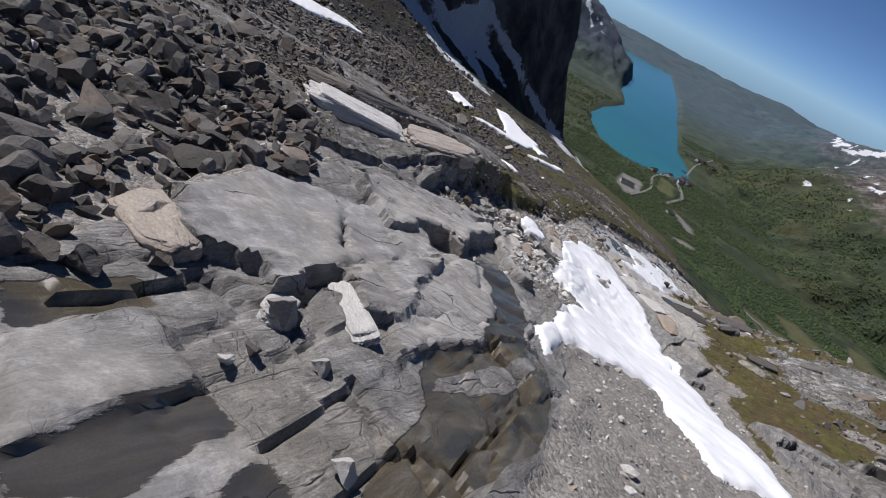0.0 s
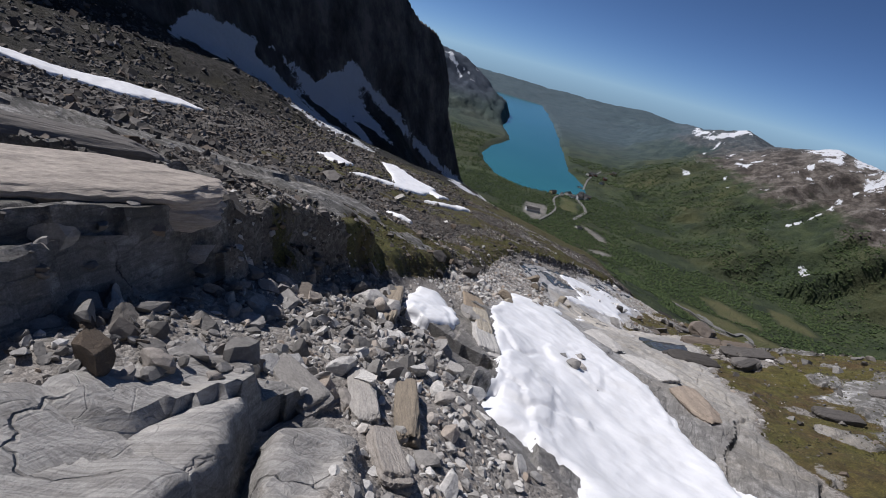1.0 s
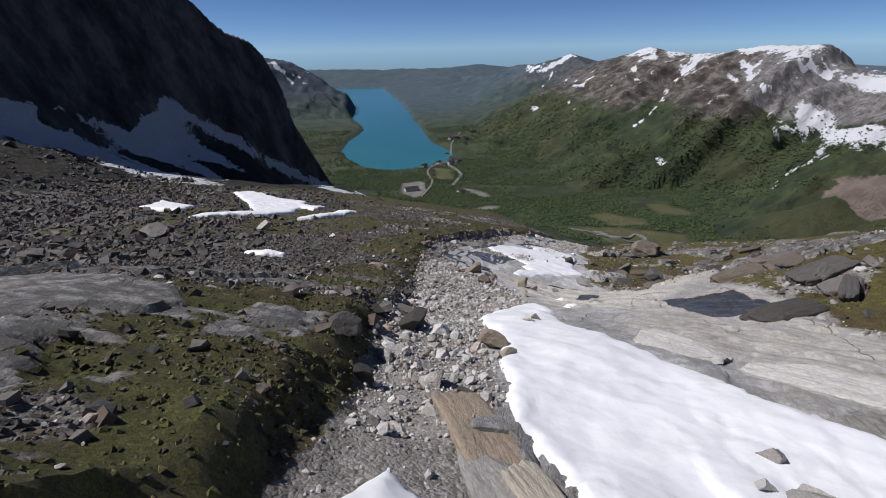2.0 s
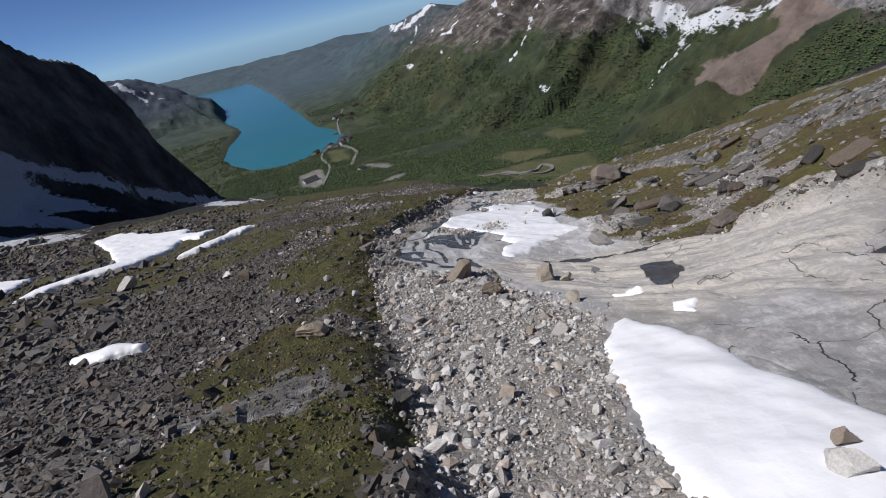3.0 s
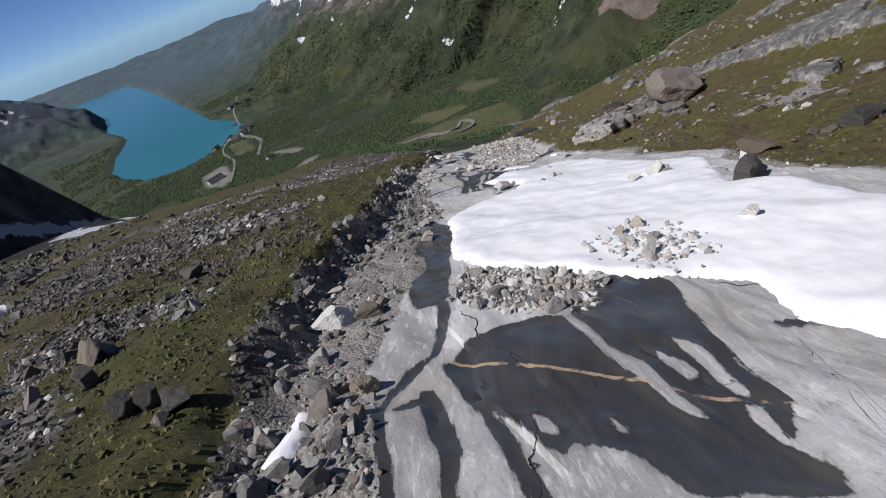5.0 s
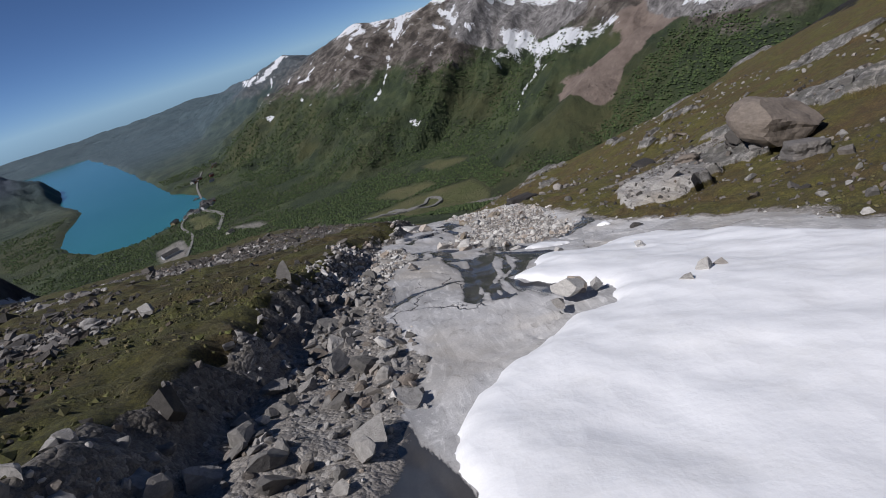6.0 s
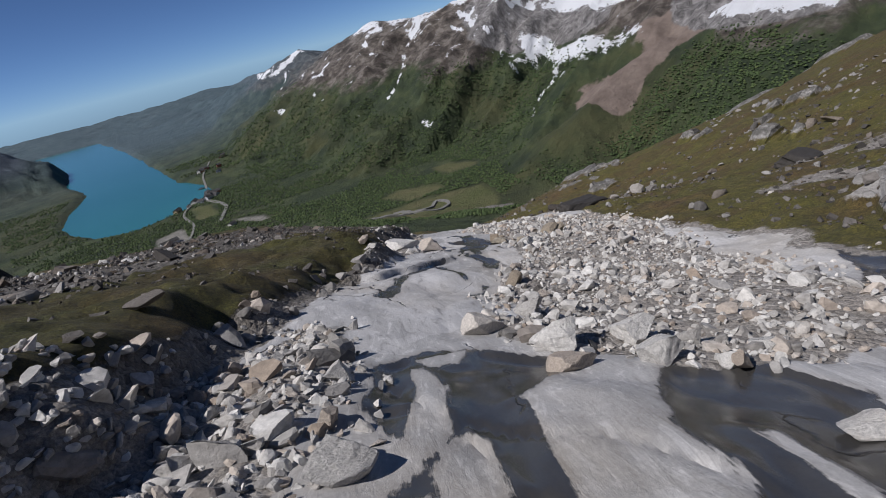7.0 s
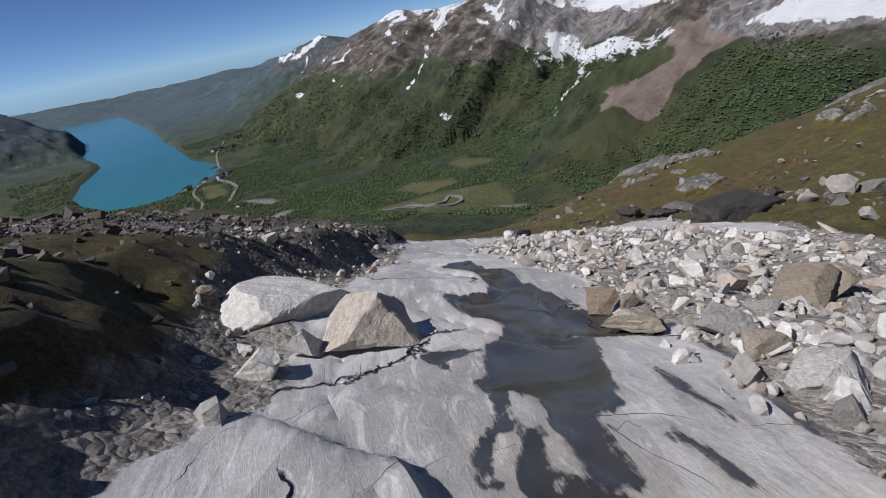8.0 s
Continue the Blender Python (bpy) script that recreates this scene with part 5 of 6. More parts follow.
# ---- boulders ----
BLOCKS_UPPER = [(0.7, -25.6, 0.37), (0.5, -26.0, 0.24), (0.4, -26.2, 0.18), (-0.2, -24.6, 0.24), (-3.4, -21.3, 0.53), (-2.0, -22.5, 0.62), (-4.9, -21.9, 0.46), (-3.2, -23.8, 0.29), (-3.2, -20.4, 0.30), (-2.2, -21.0, 0.37), (-3.5, -22.8, 0.25), (-1.1, -24.4, 0.30), (-0.4, -25.8, 0.15), (0.7, -25.0, 0.16), (-5.8, -15.8, 0.52), (-2.2, -19.5, 0.49), (3.0, -24.2, 0.23), (2.5, -24.8, 0.16), (2.3, -25.2, 0.20), (2.2, -24.1, 0.26), (-3.8, -24.5, 0.27)]
BLOCKS_GULLY = [(-3.2, -6.1, 0.45), (-2.6, -8.3, 0.26), (-1.4, -9.9, 0.23), (-1.4, -10.5, 0.13), (0.5, -7.4, 0.32), (-1.0, -0.7, 0.51), (2.5, -2.9, 0.52), (1.7, -2.3, 0.48), (0.8, -6.5, 0.38), (-3.3, -6.9, 0.26), (-0.8, -10.1, 0.19), (-1.1, -10.3, 0.12)]
BLOCKS_BANK = [(-1.1, 14.7, 0.61), (-2.3, 10.5, 0.43), (-4.3, 28.0, 0.68), (-0.4, 9.2, 0.27), (0.3, 8.9, 0.27), (-1.3, 7.1, 0.20), (-1.8, 8.7, 0.24), (1.3, 13.1, 0.42), (1.6, 12.0, 0.31)]
BLOCKS_FAN = [(-1.0, 29.2, 0.46), (-20.8, 54.7, 0.82), (-10.7, 45.7, 0.49), (-2.3, 27.0, 0.19), (-3.8, 29.5, 0.23), (5.9, 31.2, 0.33), (7.4, 31.6, 0.30), (3.0, 25.6, 0.28), (2.3, 26.1, 0.24), (4.7, 28.1, 0.37), (2.1, 34.4, 0.38), (2.7, 29.7, 0.31)]
BLOCKS_SIDE = [(-1.9, 43.0, 0.44), (-1.9, 44.2, 0.46), (-4.3, 52.9, 0.42), (-2.0, 42.1, 0.25), (-3.4, 40.4, 0.24), (-2.2, 47.9, 0.36), (1.7, 50.5, 0.41), (13.5, 49.9, 0.48), (29.7, 67.4, 1.60), (17.9, 46.9, 0.98), (16.0, 51.8, 0.67)]
SNOW_BLOCKS = [(13.0, 53.4, 0.42), (12.6, 53.8, 0.3), (13.3, 53.1, 0.25), (10.1, 47.4, 0.3), (13.7, 50.2, 0.55), (12.2, 58.6, 0.22), (11.6, 58.4, 0.2), (12.6, 58.5, 0.2),
               (10.3, 59.9, 0.45), (10.7, 60.2, 0.3), (9.8, 59.7, 0.25), (10.9, 59.9, 0.2), (14.1, 61.8, 0.22), (7.4, 47.8, 0.3), (8.1, 48.4, 0.28),
               (8.6, 49.3, 0.25), (7.9, 49.3, 0.24), (8.0, 47.7, 0.22), (8.5, 47.6, 0.25), (7.7, 48.7, 0.33), (8.2, 47.1, 0.2), (7.2, 47.5, 0.22), (3.0, 16.9, 0.35), (3.4, 17.3, 0.3),
               (4.9, 6.0, 0.3), (5.3, 5.6, 0.4), (5.7, 5.9, 0.3)]
# stones of note: place, width, height, rock
STONES_LOWEST = [(16.00, 82.61, 1.41, 0.56, "p"), (16.58, 81.53, 1.01, 0.54, "p"), (15.91, 81.34, 0.29, 0.32, "p"), (15.57, 80.95, 0.39, 0.28, "p"), (19.02, 81.26, 0.40, 0.31, "t"), (19.22, 81.05, 0.20, 0.18, "t"), (19.20, 80.77, 0.15, 0.17, "p"), (19.23, 79.98, 0.54, 0.27, "p"), (19.02, 79.43, 0.39, 0.24, "t"), (18.88, 78.98, 0.27, 0.29, "p"), (18.48, 78.55, 0.19, 0.21, "p"), (20.69, 80.13, 0.75, 0.52, "t"), (19.81, 84.03, 0.29, 0.26, "p"), (19.89, 79.99, 0.32, 0.21, "p"), (19.45, 80.71, 0.26, 0.21, "p")]
STONES_PILE = [(18.83, 80.52, 0.63, 0.37, "t"), (18.81, 78.80, 0.60, 0.35, "p"), (21.02, 80.11, 0.66, 0.46, "t"), (20.04, 75.63, 0.41, 0.30, "p"), (11.73, 76.91, 0.26, 0.22, "d"), (12.04, 76.90, 0.15, 0.15, "p"), (13.79, 78.70, 0.41, 0.20, "p"), (15.41, 74.32, 0.50, 0.36, "t"), (14.94, 74.00, 0.22, 0.25, "p"), (15.28, 73.18, 0.29, 0.17, "p"), (14.78, 73.46, 0.22, 0.24, "p"), (15.53, 73.62, 0.24, 0.15, "d"), (15.81, 75.19, 0.28, 0.23, "p"), (17.60, 74.79, 0.28, 0.28, "p"), (16.92, 74.10, 0.26, 0.18, "p")]
STONES_STREAM = [(10.49, 68.73, 0.49, 0.31, "p"), (13.05, 71.25, 0.61, 0.46, "p"), (14.23, 72.07, 0.55, 0.31, "p"), (13.35, 70.08, 0.59, 0.45, "p"), (14.31, 69.82, 0.55, 0.38, "p"), (14.65, 69.31, 0.29, 0.29, "p"), (14.39, 68.54, 0.38, 0.24, "p"), (15.09, 68.68, 0.37, 0.23, "p"), (9.51, 69.69, 0.19, 0.17, "p"), (10.63, 69.39, 0.19, 0.21, "p"), (10.91, 70.28, 0.30, 0.30, "p"), (9.29, 72.53, 0.51, 0.17, "d"), (8.99, 70.98, 0.23, 0.13, "d"), (9.79, 70.22, 0.15, 0.16, "p")]
STONES_LEDGE = [(7.37, 65.56, 0.32, 0.28, "p"), (7.27, 64.93, 0.70, 0.33, "p"), (7.90, 66.57, 0.24, 0.20, "t"), (6.83, 64.73, 0.53, 0.25, "p"), (6.90, 64.30, 0.32, 0.17, "p"), (13.11, 69.47, 0.55, 0.30, "p"), (13.89, 69.02, 0.50, 0.39, "p"), (14.28, 68.44, 0.24, 0.26, "p"), (13.90, 67.22, 0.42, 0.21, "p"), (13.77, 64.61, 0.34, 0.28, "p"), (9.83, 66.81, 0.32, 0.32, "p"), (17.83, 65.42, 0.48, 0.22, "d")]
STONES_BANK = [(-1.72, 48.33, 0.56, 0.62, "d"), (-2.21, 48.78, 0.42, 0.46, "d"), (-2.64, 48.86, 0.46, 0.51, "d"), (0.89, 47.26, 0.55, 0.55, "t"), (-1.93, 47.92, 0.30, 0.33, "p"), (-2.44, 58.52, 0.78, 0.48, "d"), (3.60, 48.51, 0.35, 0.38, "p"), (5.02, 55.59, 0.58, 0.39, "p"), (-3.98, 51.46, 0.46, 0.51, "d"), (0.96, 50.49, 1.00, 0.56, "p"), (12.96, 49.70, 0.89, 0.98, "d"), (18.84, 50.15, 1.49, 0.74, "d"), (28.09, 65.92, 3.78, 2.08, "d")]
STONES_FAN = [(1.99, 34.13, 1.41, 1.00, "t"), (2.56, 30.68, 0.89, 0.89, "t"), (3.17, 32.54, 0.35, 0.38, "t"), (2.71, 31.80, 0.27, 0.30, "p"), (-4.05, 36.86, 0.42, 0.46, "p"), (-9.22, 43.44, 0.89, 0.62, "d"), (-0.74, 34.43, 0.41, 0.45, "p"), (-2.73, 33.02, 0.36, 0.40, "p"), (5.15, 31.55, 0.97, 0.84, "t"), (11.21, 38.37, 1.44, 0.99, "p"), (18.73, 42.11, 1.89, 1.30, "d"), (0.63, 34.31, 0.37, 0.40, "p")]
STONES_GULLY = [(-1.10, 13.84, 1.04, 0.78, "d"), (-4.26, 28.61, 1.20, 0.69, "t"), (-26.63, 43.17, 3.27, 1.26, "d"), (-2.40, 10.76, 0.88, 0.41, "d"), (-2.10, 14.97, 0.74, 0.46, "d"), (2.48, 31.61, 1.15, 0.77, "p"), (-0.22, 13.68, 0.69, 0.43, "p"), (-0.33, 9.34, 0.55, 0.49, "p"), (-1.83, 8.94, 0.47, 0.41, "d"), (-1.30, 7.60, 0.41, 0.26, "p"), (5.67, 6.93, 0.49, 0.39, "p")]
STONES_SHELF = [(-2.23, -8.61, 0.48, 0.44, "d"), (-0.96, -10.17, 0.42, 0.46, "d"), (-3.27, -6.06, 0.80, 0.38, "p"), (-0.84, -8.63, 0.35, 0.31, "p"), (-0.46, -7.52, 0.45, 0.36, "p"), (-0.85, -1.24, 0.68, 0.75, "p"), (2.43, -2.60, 0.78, 0.52, "p"), (1.24, -4.19, 0.50, 0.55, "p"), (-2.35, -9.10, 0.37, 0.26, "d"), (-2.02, -3.36, 0.49, 0.42, "p"), (0.16, -3.63, 0.53, 0.40, "p")]
STONES_TOP = [(0.51, -25.70, 0.50, 0.50, "d"), (0.26, -26.05, 0.54, 0.38, "d"), (-0.32, -24.41, 0.82, 0.37, "p"), (-3.32, -23.69, 0.54, 0.29, "d"), (-3.51, -21.19, 1.02, 0.56, "d"), (-2.17, -22.34, 1.13, 0.54, "d"), (-5.33, -16.23, 0.82, 0.72, "d"), (-4.75, -22.00, 0.60, 0.66, "d"), (0.63, -24.83, 0.34, 0.30, "d"), (-2.65, -20.56, 0.67, 0.58, "d"), (3.07, -24.07, 0.31, 0.34, "p"), (2.44, -24.75, 0.23, 0.25, "d"), (2.10, -23.92, 0.56, 0.62, "p"), (4.36, -25.16, 0.33, 0.33, "p"), (2.40, -25.13, 0.20, 0.22, "p")]
NOTED = STONES_LOWEST + STONES_PILE + STONES_STREAM + STONES_LEDGE + STONES_BANK + STONES_FAN + STONES_GULLY + STONES_SHELF + STONES_TOP


def boulder_mesh(i, rng):
    """An angular boulder: a ball cut by planes, roughened, with worn edges."""
    v, f = ICO3
    w = chipped(v, rng, 9, 0.3, 0.62, (1.2, 0.92, 0.74))
    n = w / np.linalg.norm(w, axis=1)[:, None]
    off = np.array([noise.fractal(Vector(p) * 2.2 + Vector((i * 7.1, 0, 0)), 1.0, 2.0, 5) for p in w])
    lam = np.array([math.sin(p[2] * 22 + 2.5 * noise.noise(Vector(p) * 2)) for p in w])
    w = w + n * (0.05 * off + 0.012 * lam)[:, None]
    me = bpy.data.meshes.new("boulder")
    fill_mesh(me, w, f)
    return me


brng = np.random.default_rng(11)
BOULDERS = {}
for kind, mat in (("pale", PALE_STONE), ("dark", DARK_STONE), ("tan", TAN_STONE)):
    BOULDERS[kind] = []
    for i in range(7):
        bm_ = boulder_mesh(i + len(BOULDERS) * 10, brng)
        bm_.materials.append(mat)
        BOULDERS[kind].append(bm_)
BOULDER_LABELS = {"pale": "angular pale grey gneiss boulder lying on bedrock", "dark": "weathered dark grey boulder half sunk in turf",
                  "tan": "rust-stained tan boulder among grey stones"}


def boulder(x, y, size, kind, label="", sink=0.25, z=None):
    me_ = BOULDERS[kind][brng.integers(0, 7)]
    ob = new("boulder", me_)
    h = float(at_ground(x, y)) if z is None else z
    ob.location = (x, y, h + size * (0.62 - sink))
    ob.rotation_euler = (brng.normal(0, 0.25), brng.normal(0, 0.25), brng.uniform(0, 6.28))
    ob.scale = (size * brng.uniform(0.85, 1.1), size * brng.uniform(0.85, 1.1), size * brng.uniform(0.85, 1.2))
    return tagged(ob, label or BOULDER_LABELS[kind], "boulder", "boulders on the slope")


for rows, kind in ((BLOCKS_UPPER, "dark"), (BLOCKS_GULLY, "pale"), (BLOCKS_BANK, "dark"), (BLOCKS_FAN, "pale"), (BLOCKS_SIDE, "dark")):
    for i, (x, y, size) in enumerate(rows):
        tan = (rows is BLOCKS_FAN and i in (5, 9)) or (rows is BLOCKS_BANK and i in (7, 8))
        if not any(math.hypot(x - r[0], y - r[1]) < 0.5 * r[2] + 0.15 for r in NOTED):
            boulder(x, y, size, "tan" if tan else kind)
for x, y, wide, high, letter in NOTED:
    kind = {"p": "pale", "d": "dark", "t": "tan"}[letter]
    ob = boulder(x, y, wide / 2, kind, "broad low block of grey gneiss among stones" if wide > 2.2 * high and letter == "p" else "")
    co = np.array([v.co[:] for v in ob.data.vertices])
    long, deep, tall = np.ptp(co, axis=0)
    rise = max(high * 0.95, 0.3 * wide)
    ob.scale = (wide / long, wide * brng.uniform(0.7, 0.95) / deep, rise / tall)
    ob.rotation_euler = (brng.normal(0, 0.1), brng.normal(0, 0.1), radians(-26 if y > 35 else 0) + brng.normal(0, 0.3))
    ob.location.z = float(at_ground(x, y)) - (co[:, 2].min() / tall + 0.2) * rise
for x, y, size in SNOW_BLOCKS:
    boulder(x, y, size, "pale", "pale grey boulder melted out of old snow", 0.1, float(ground_height(np.array([x]), np.array([y]))[0]) + 0.10)
# ---- ledges: long blocks of layered rock ----
ICO_FINE = ico(5)


def ledge_mesh(i, rng, ball):
    """A long block with broken corners whose sides step back bed by bed."""
    v, f = ball
    w = v / (np.abs(v) ** 9).sum(1)[:, None] ** (1 / 9)
    for _ in range(7):
        n = rng.normal(size=3) * np.array([1, 1, 0.6])
        n /= np.linalg.norm(n)
        over = np.maximum(0, w @ n - rng.uniform(0.95, 1.25))
        w = w - over[:, None] * n
    bed = np.floor((w[:, 2] + 0.08 * np.sin(3 * w[:, 0] + i)) * 3.2 + rng.uniform(0, 1))
    inset = lattice(bed, bed * 0 + i, 3) * 0.16
    side = np.clip((np.maximum(np.abs(w[:, 0]), np.abs(w[:, 1])) - 0.7) / 0.3, 0, 1)
    w[:, :2] *= (1 - inset * side)[:, None]
    off = np.array([noise.fractal(Vector((p[0] * 3.0 + i * 5.3, p[1] * 1.6, p[2] * 2.0)), 1.0, 2.0, 5) for p in w])
    w = w + v * (0.07 * off)[:, None]
    me = bpy.data.meshes.new("rock_ledge")
    fill_mesh(me, w, f)
    return me


LEDGES = {}
for kind, mat in (("pale", PALE_STONE), ("dark", DARK_STONE), ("tan", TAN_STONE), ("outcrop", DARK_STONE)):
    LEDGES[kind] = []
    for i in range(4):
        lm = ledge_mesh(i + len(LEDGES) * 10, brng, ICO3 if kind == "outcrop" else ICO_FINE)
        lm.materials.append(mat)
        LEDGES[kind].append(lm)


def ledge(x, y, long, wide, high, heading, kind, label, lean=0.0, show=0.55):
    """heading: degrees from +y towards +x along the block; lean: degrees about its length; show: share of its height above ground."""
    ob = new("rock_ledge", LEDGES[kind][brng.integers(0, 4)])
    dx, dy = math.sin(radians(heading)) * long * 0.35, math.cos(radians(heading)) * long * 0.35
    z0, z1 = float(at_ground(x - dx, y - dy)), float(at_ground(x + dx, y + dy))
    pitch = math.atan2(z1 - z0, 0.7 * long)
    ob.rotation_euler = (Matrix.Rotation(-radians(heading), 3, "Z") @ Matrix.Rotation(pitch, 3, "X") @ Matrix.Rotation(radians(lean), 3, "Y")).to_euler()
    ob.scale = (wide / 2, long / 2, high / 2)
    ob.location = (x, y, (z0 + z1) / 2 + high * (show - 0.5))
    return tagged(ob, label, "rock ledge", "ledges of layered rock")


for row in ((-7.2, -10.4, 4.8, 1.7, 0.9, 37, "pale", 6), (-4.6, -7.0, 4.2, 1.6, 0.9, 37, "pale", 8), (-7.3, -6.6, 6.6, 0.9, 0.9, 22, "dark", 4), (-9.2, -9.4, 4.0, 1.0, 0.8, 25, "dark", 0),
            (2.4, -22.6, 1.6, 0.5, 0.32, 120, "pale", 12), (1.9, -23.8, 0.8, 0.5, 0.4, 150, "pale", 0),
            (-0.2, -24.4, 1.7, 0.8, 0.45, 100, "pale", 5), (1.0, -6.9, 1.6, 0.5, 0.4, 150, "pale", 14), (1.7, -6.5, 2.0, 0.45, 0.45, 160, "tan", 18), (1.9, -8.1, 1.4, 0.5, 0.4, 145, "pale", -10),
            (-1.4, -1.1, 1.0, 0.8, 0.9, 30, "pale", 0), (0.1, -7.6, 1.3, 0.6, 0.4, 110, "pale", 8)):
    x, y, long, wide, high, heading, kind, lean = row
    ledge(x, y, long, wide, high, heading, kind, "long layered ledge of grey gneiss among broken blocks" if long > 2.5 else "tilted block of layered gneiss among rubble", lean)
for row in ((0.45, 7.3, 3.2, 1.2, 0.7, 165, "tan", -14), (0.95, 5.0, 3.4, 1.4, 0.8, 169, "pale", -12), (1.35, 4.2, 3.6, 0.7, 0.9, 166, "tan", -8), (1.8, 2.4, 2.8, 1.0, 0.7, 160, "pale", -10), (-1.1, 0.3, 4.6, 0.6, 0.9, 164, "tan", 8),
            (7.3, 14.0, 3.4, 1.2, 0.7, 150, "pale", 8), (9.3, 10.6, 3.6, 1.2, 0.8, 152, "pale", 8), (10.6, 7.0, 3.0, 1.2, 0.8, 160, "pale", 8),
            (26.6, 85.2, 3.4, 1.6, 1.2, 75, "dark", 5), (29.5, 67.0, 4.6, 2.2, 1.9, 60, "dark", 8), (15.5, 24.2, 3.2, 1.2, 1.1, 80, "dark", 4), (17.0, 21.0, 3.6, 1.4, 1.2, 70, "dark", -4), (13.0, 17.2, 3.4, 1.2, 0.9, 75, "dark", 6)):
    x, y, long, wide, high, heading, kind, lean = row
    ledge(x, y, long, wide, high, heading, kind, {"pale": "pale layered slab of gneiss beside old snow", "tan": "tan slab of finely layered rock beside old snow",
                                                  "dark": "weathered grey ledge of layered rock in turf"}[kind], lean, 0.3)
lr = np.random.default_rng(77)
for i in range(46):
    x, y = (lr.uniform(11, 27), lr.uniform(10, 48)) if i < 30 else (lr.uniform(20, 40), lr.uniform(48, 100))
    if x < np.interp(y, [p[1] for p in TURF_EDGE], [p[0] for p in TURF_EDGE]) + 1.5:
        x += 5
    k = 1.0 if i < 30 else 1.2
    ledge(x, y, k * lr.uniform(1.2, 3.0), k * lr.uniform(0.7, 1.3), k * lr.uniform(0.5, 1.0), lr.normal(72, 18), "outcrop", "weathered grey outcrop of layered rock in turf", lr.normal(3, 5), 0.45)

# ---- valley, lake and mountains ----


def landscape_material():
    m = Mat("valley_and_mountains", 0.9)
    big, mid = m.noise(0.006, 8, 0.6), m.noise(0.03, 9, 0.65)
    forest = m.ramp(mid, (0.38, (0.019, 0.032, 0.014)), (0.5, (0.036, 0.054, 0.021)), (0.62, (0.062, 0.082, 0.032)))
    heath = m.ramp(mid, (0.3, (0.035, 0.045, 0.015)), (0.6, (0.075, 0.075, 0.028)), (0.8, (0.12, 0.095, 0.05)))
    forest = m.mix(m.ramp(big, (0.48, 0.0), (0.62, 0.7)), forest, heath)
    rock = m.ramp(m.noise(0.05, 10, 0.7), (0.40, (0.045, 0.037, 0.031)), (0.5, (0.105, 0.088, 0.074)), (0.60, (0.22, 0.195, 0.17)))
    fine_edge = m.math("MULTIPLY", m.math("SUBTRACT", m.noise(0.04, 9, 0.7), 0.5), 1.2)
    up = m.ramp(m.math("ADD", m.attr("bare"), fine_edge), (0.4, 0.0), (0.65, 1.0))
    c = m.mix(up, forest, rock)
    spur = m.ramp(m.noise(0.05, 10, 0.7), (0.3, (0.16, 0.12, 0.10)), (0.7, (0.30, 0.24, 0.20)))
    c = m.mix(m.ramp(m.math("ADD", m.attr("brown"), fine_edge), (0.45, 0.0), (0.6, 1.0)), c, spur)
    field = m.ramp(m.noise(0.02, 6, 0.6), (0.35, (0.09, 0.105, 0.034)), (0.65, (0.14, 0.13, 0.06)))
    c = m.mix(m.attr("field"), c, field)
    c = m.mix(m.attr("pale"), c, m.ramp(m.noise(0.1, 6), (0.3, (0.20, 0.19, 0.17)), (0.7, (0.32, 0.30, 0.27))))
    scree = m.ramp(m.noise(0.7, 10, 0.8), (0.40, (0.008, 0.007, 0.006)), (0.5, (0.028, 0.025, 0.022)), (0.60, (0.09, 0.083, 0.075)))
    moss = m.ramp(m.noise(0.12, 8, 0.7), (0.38, (0.008, 0.007, 0.004)), (0.62, (0.035, 0.031, 0.013)))
    alp = m.mix(m.ramp(m.noise(0.07, 8, 0.7), (0.42, 0.0), (0.58, 1.0)), scree, moss)
    c = m.mix(m.attr("alp"), c, alp)
    cliff = m.ramp(m.noise(0.06, 10, 0.7, m.coord(1, 1, 0.25)), (0.38, (0.045, 0.039, 0.035)), (0.5, (0.12, 0.103, 0.09)), (0.62, (0.25, 0.215, 0.19)))
    c = m.mix(m.attr("cliff"), c, cliff)
    crag = m.ramp(m.noise(0.09, 9, 0.75, m.coord(1, 1, 0.3), 0.6), (0.38, (0.085, 0.08, 0.078)), (0.5, (0.20, 0.19, 0.185)), (0.62, (0.36, 0.345, 0.335)))
    c = m.mix(m.ramp(m.math("ADD", m.attr("crag"), fine_edge), (0.45, 0.0), (0.6, 1.0)), c, crag)
    # distance haze painted into the colour as a blue-green tint
    c = m.mix(m.math("MULTIPLY", m.attr("far_haze"), 0.8), c, m.ramp(mid, (0.3, (0.045, 0.080, 0.105)), (0.7, (0.085, 0.128, 0.160))))
    # dark rock of the left range, with blue haze painted into its colour
    c = m.mix(m.attr("hazy_rock"), c, m.ramp(m.noise(0.03, 9, 0.7), (0.3, (0.025, 0.038, 0.06)), (0.7, (0.07, 0.09, 0.12))))
    se = m.math("MULTIPLY", m.math("SUBTRACT", m.noise(0.08, 10, 0.8), 0.5), 2.2)
    sn = m.ramp(m.math("ADD", m.attr("snow"), se), (0.47, 0.0), (0.53, 1.0))
    c = m.mix(sn, c, (0.80, 0.82, 0.85))
    h = m.math("ADD", m.math("MULTIPLY", m.noise(0.15, 10, 0.75), 1.6), m.math("MULTIPLY", m.noise(0.03, 6, 0.6), 1.2))
    h = m.math("ADD", h, m.math("MULTIPLY", m.math("MULTIPLY", m.noise(0.9, 9, 0.8), 0.35), m.attr("alp")))
    return m.done(c, None, m.bump(h, 0.8, 5.0))


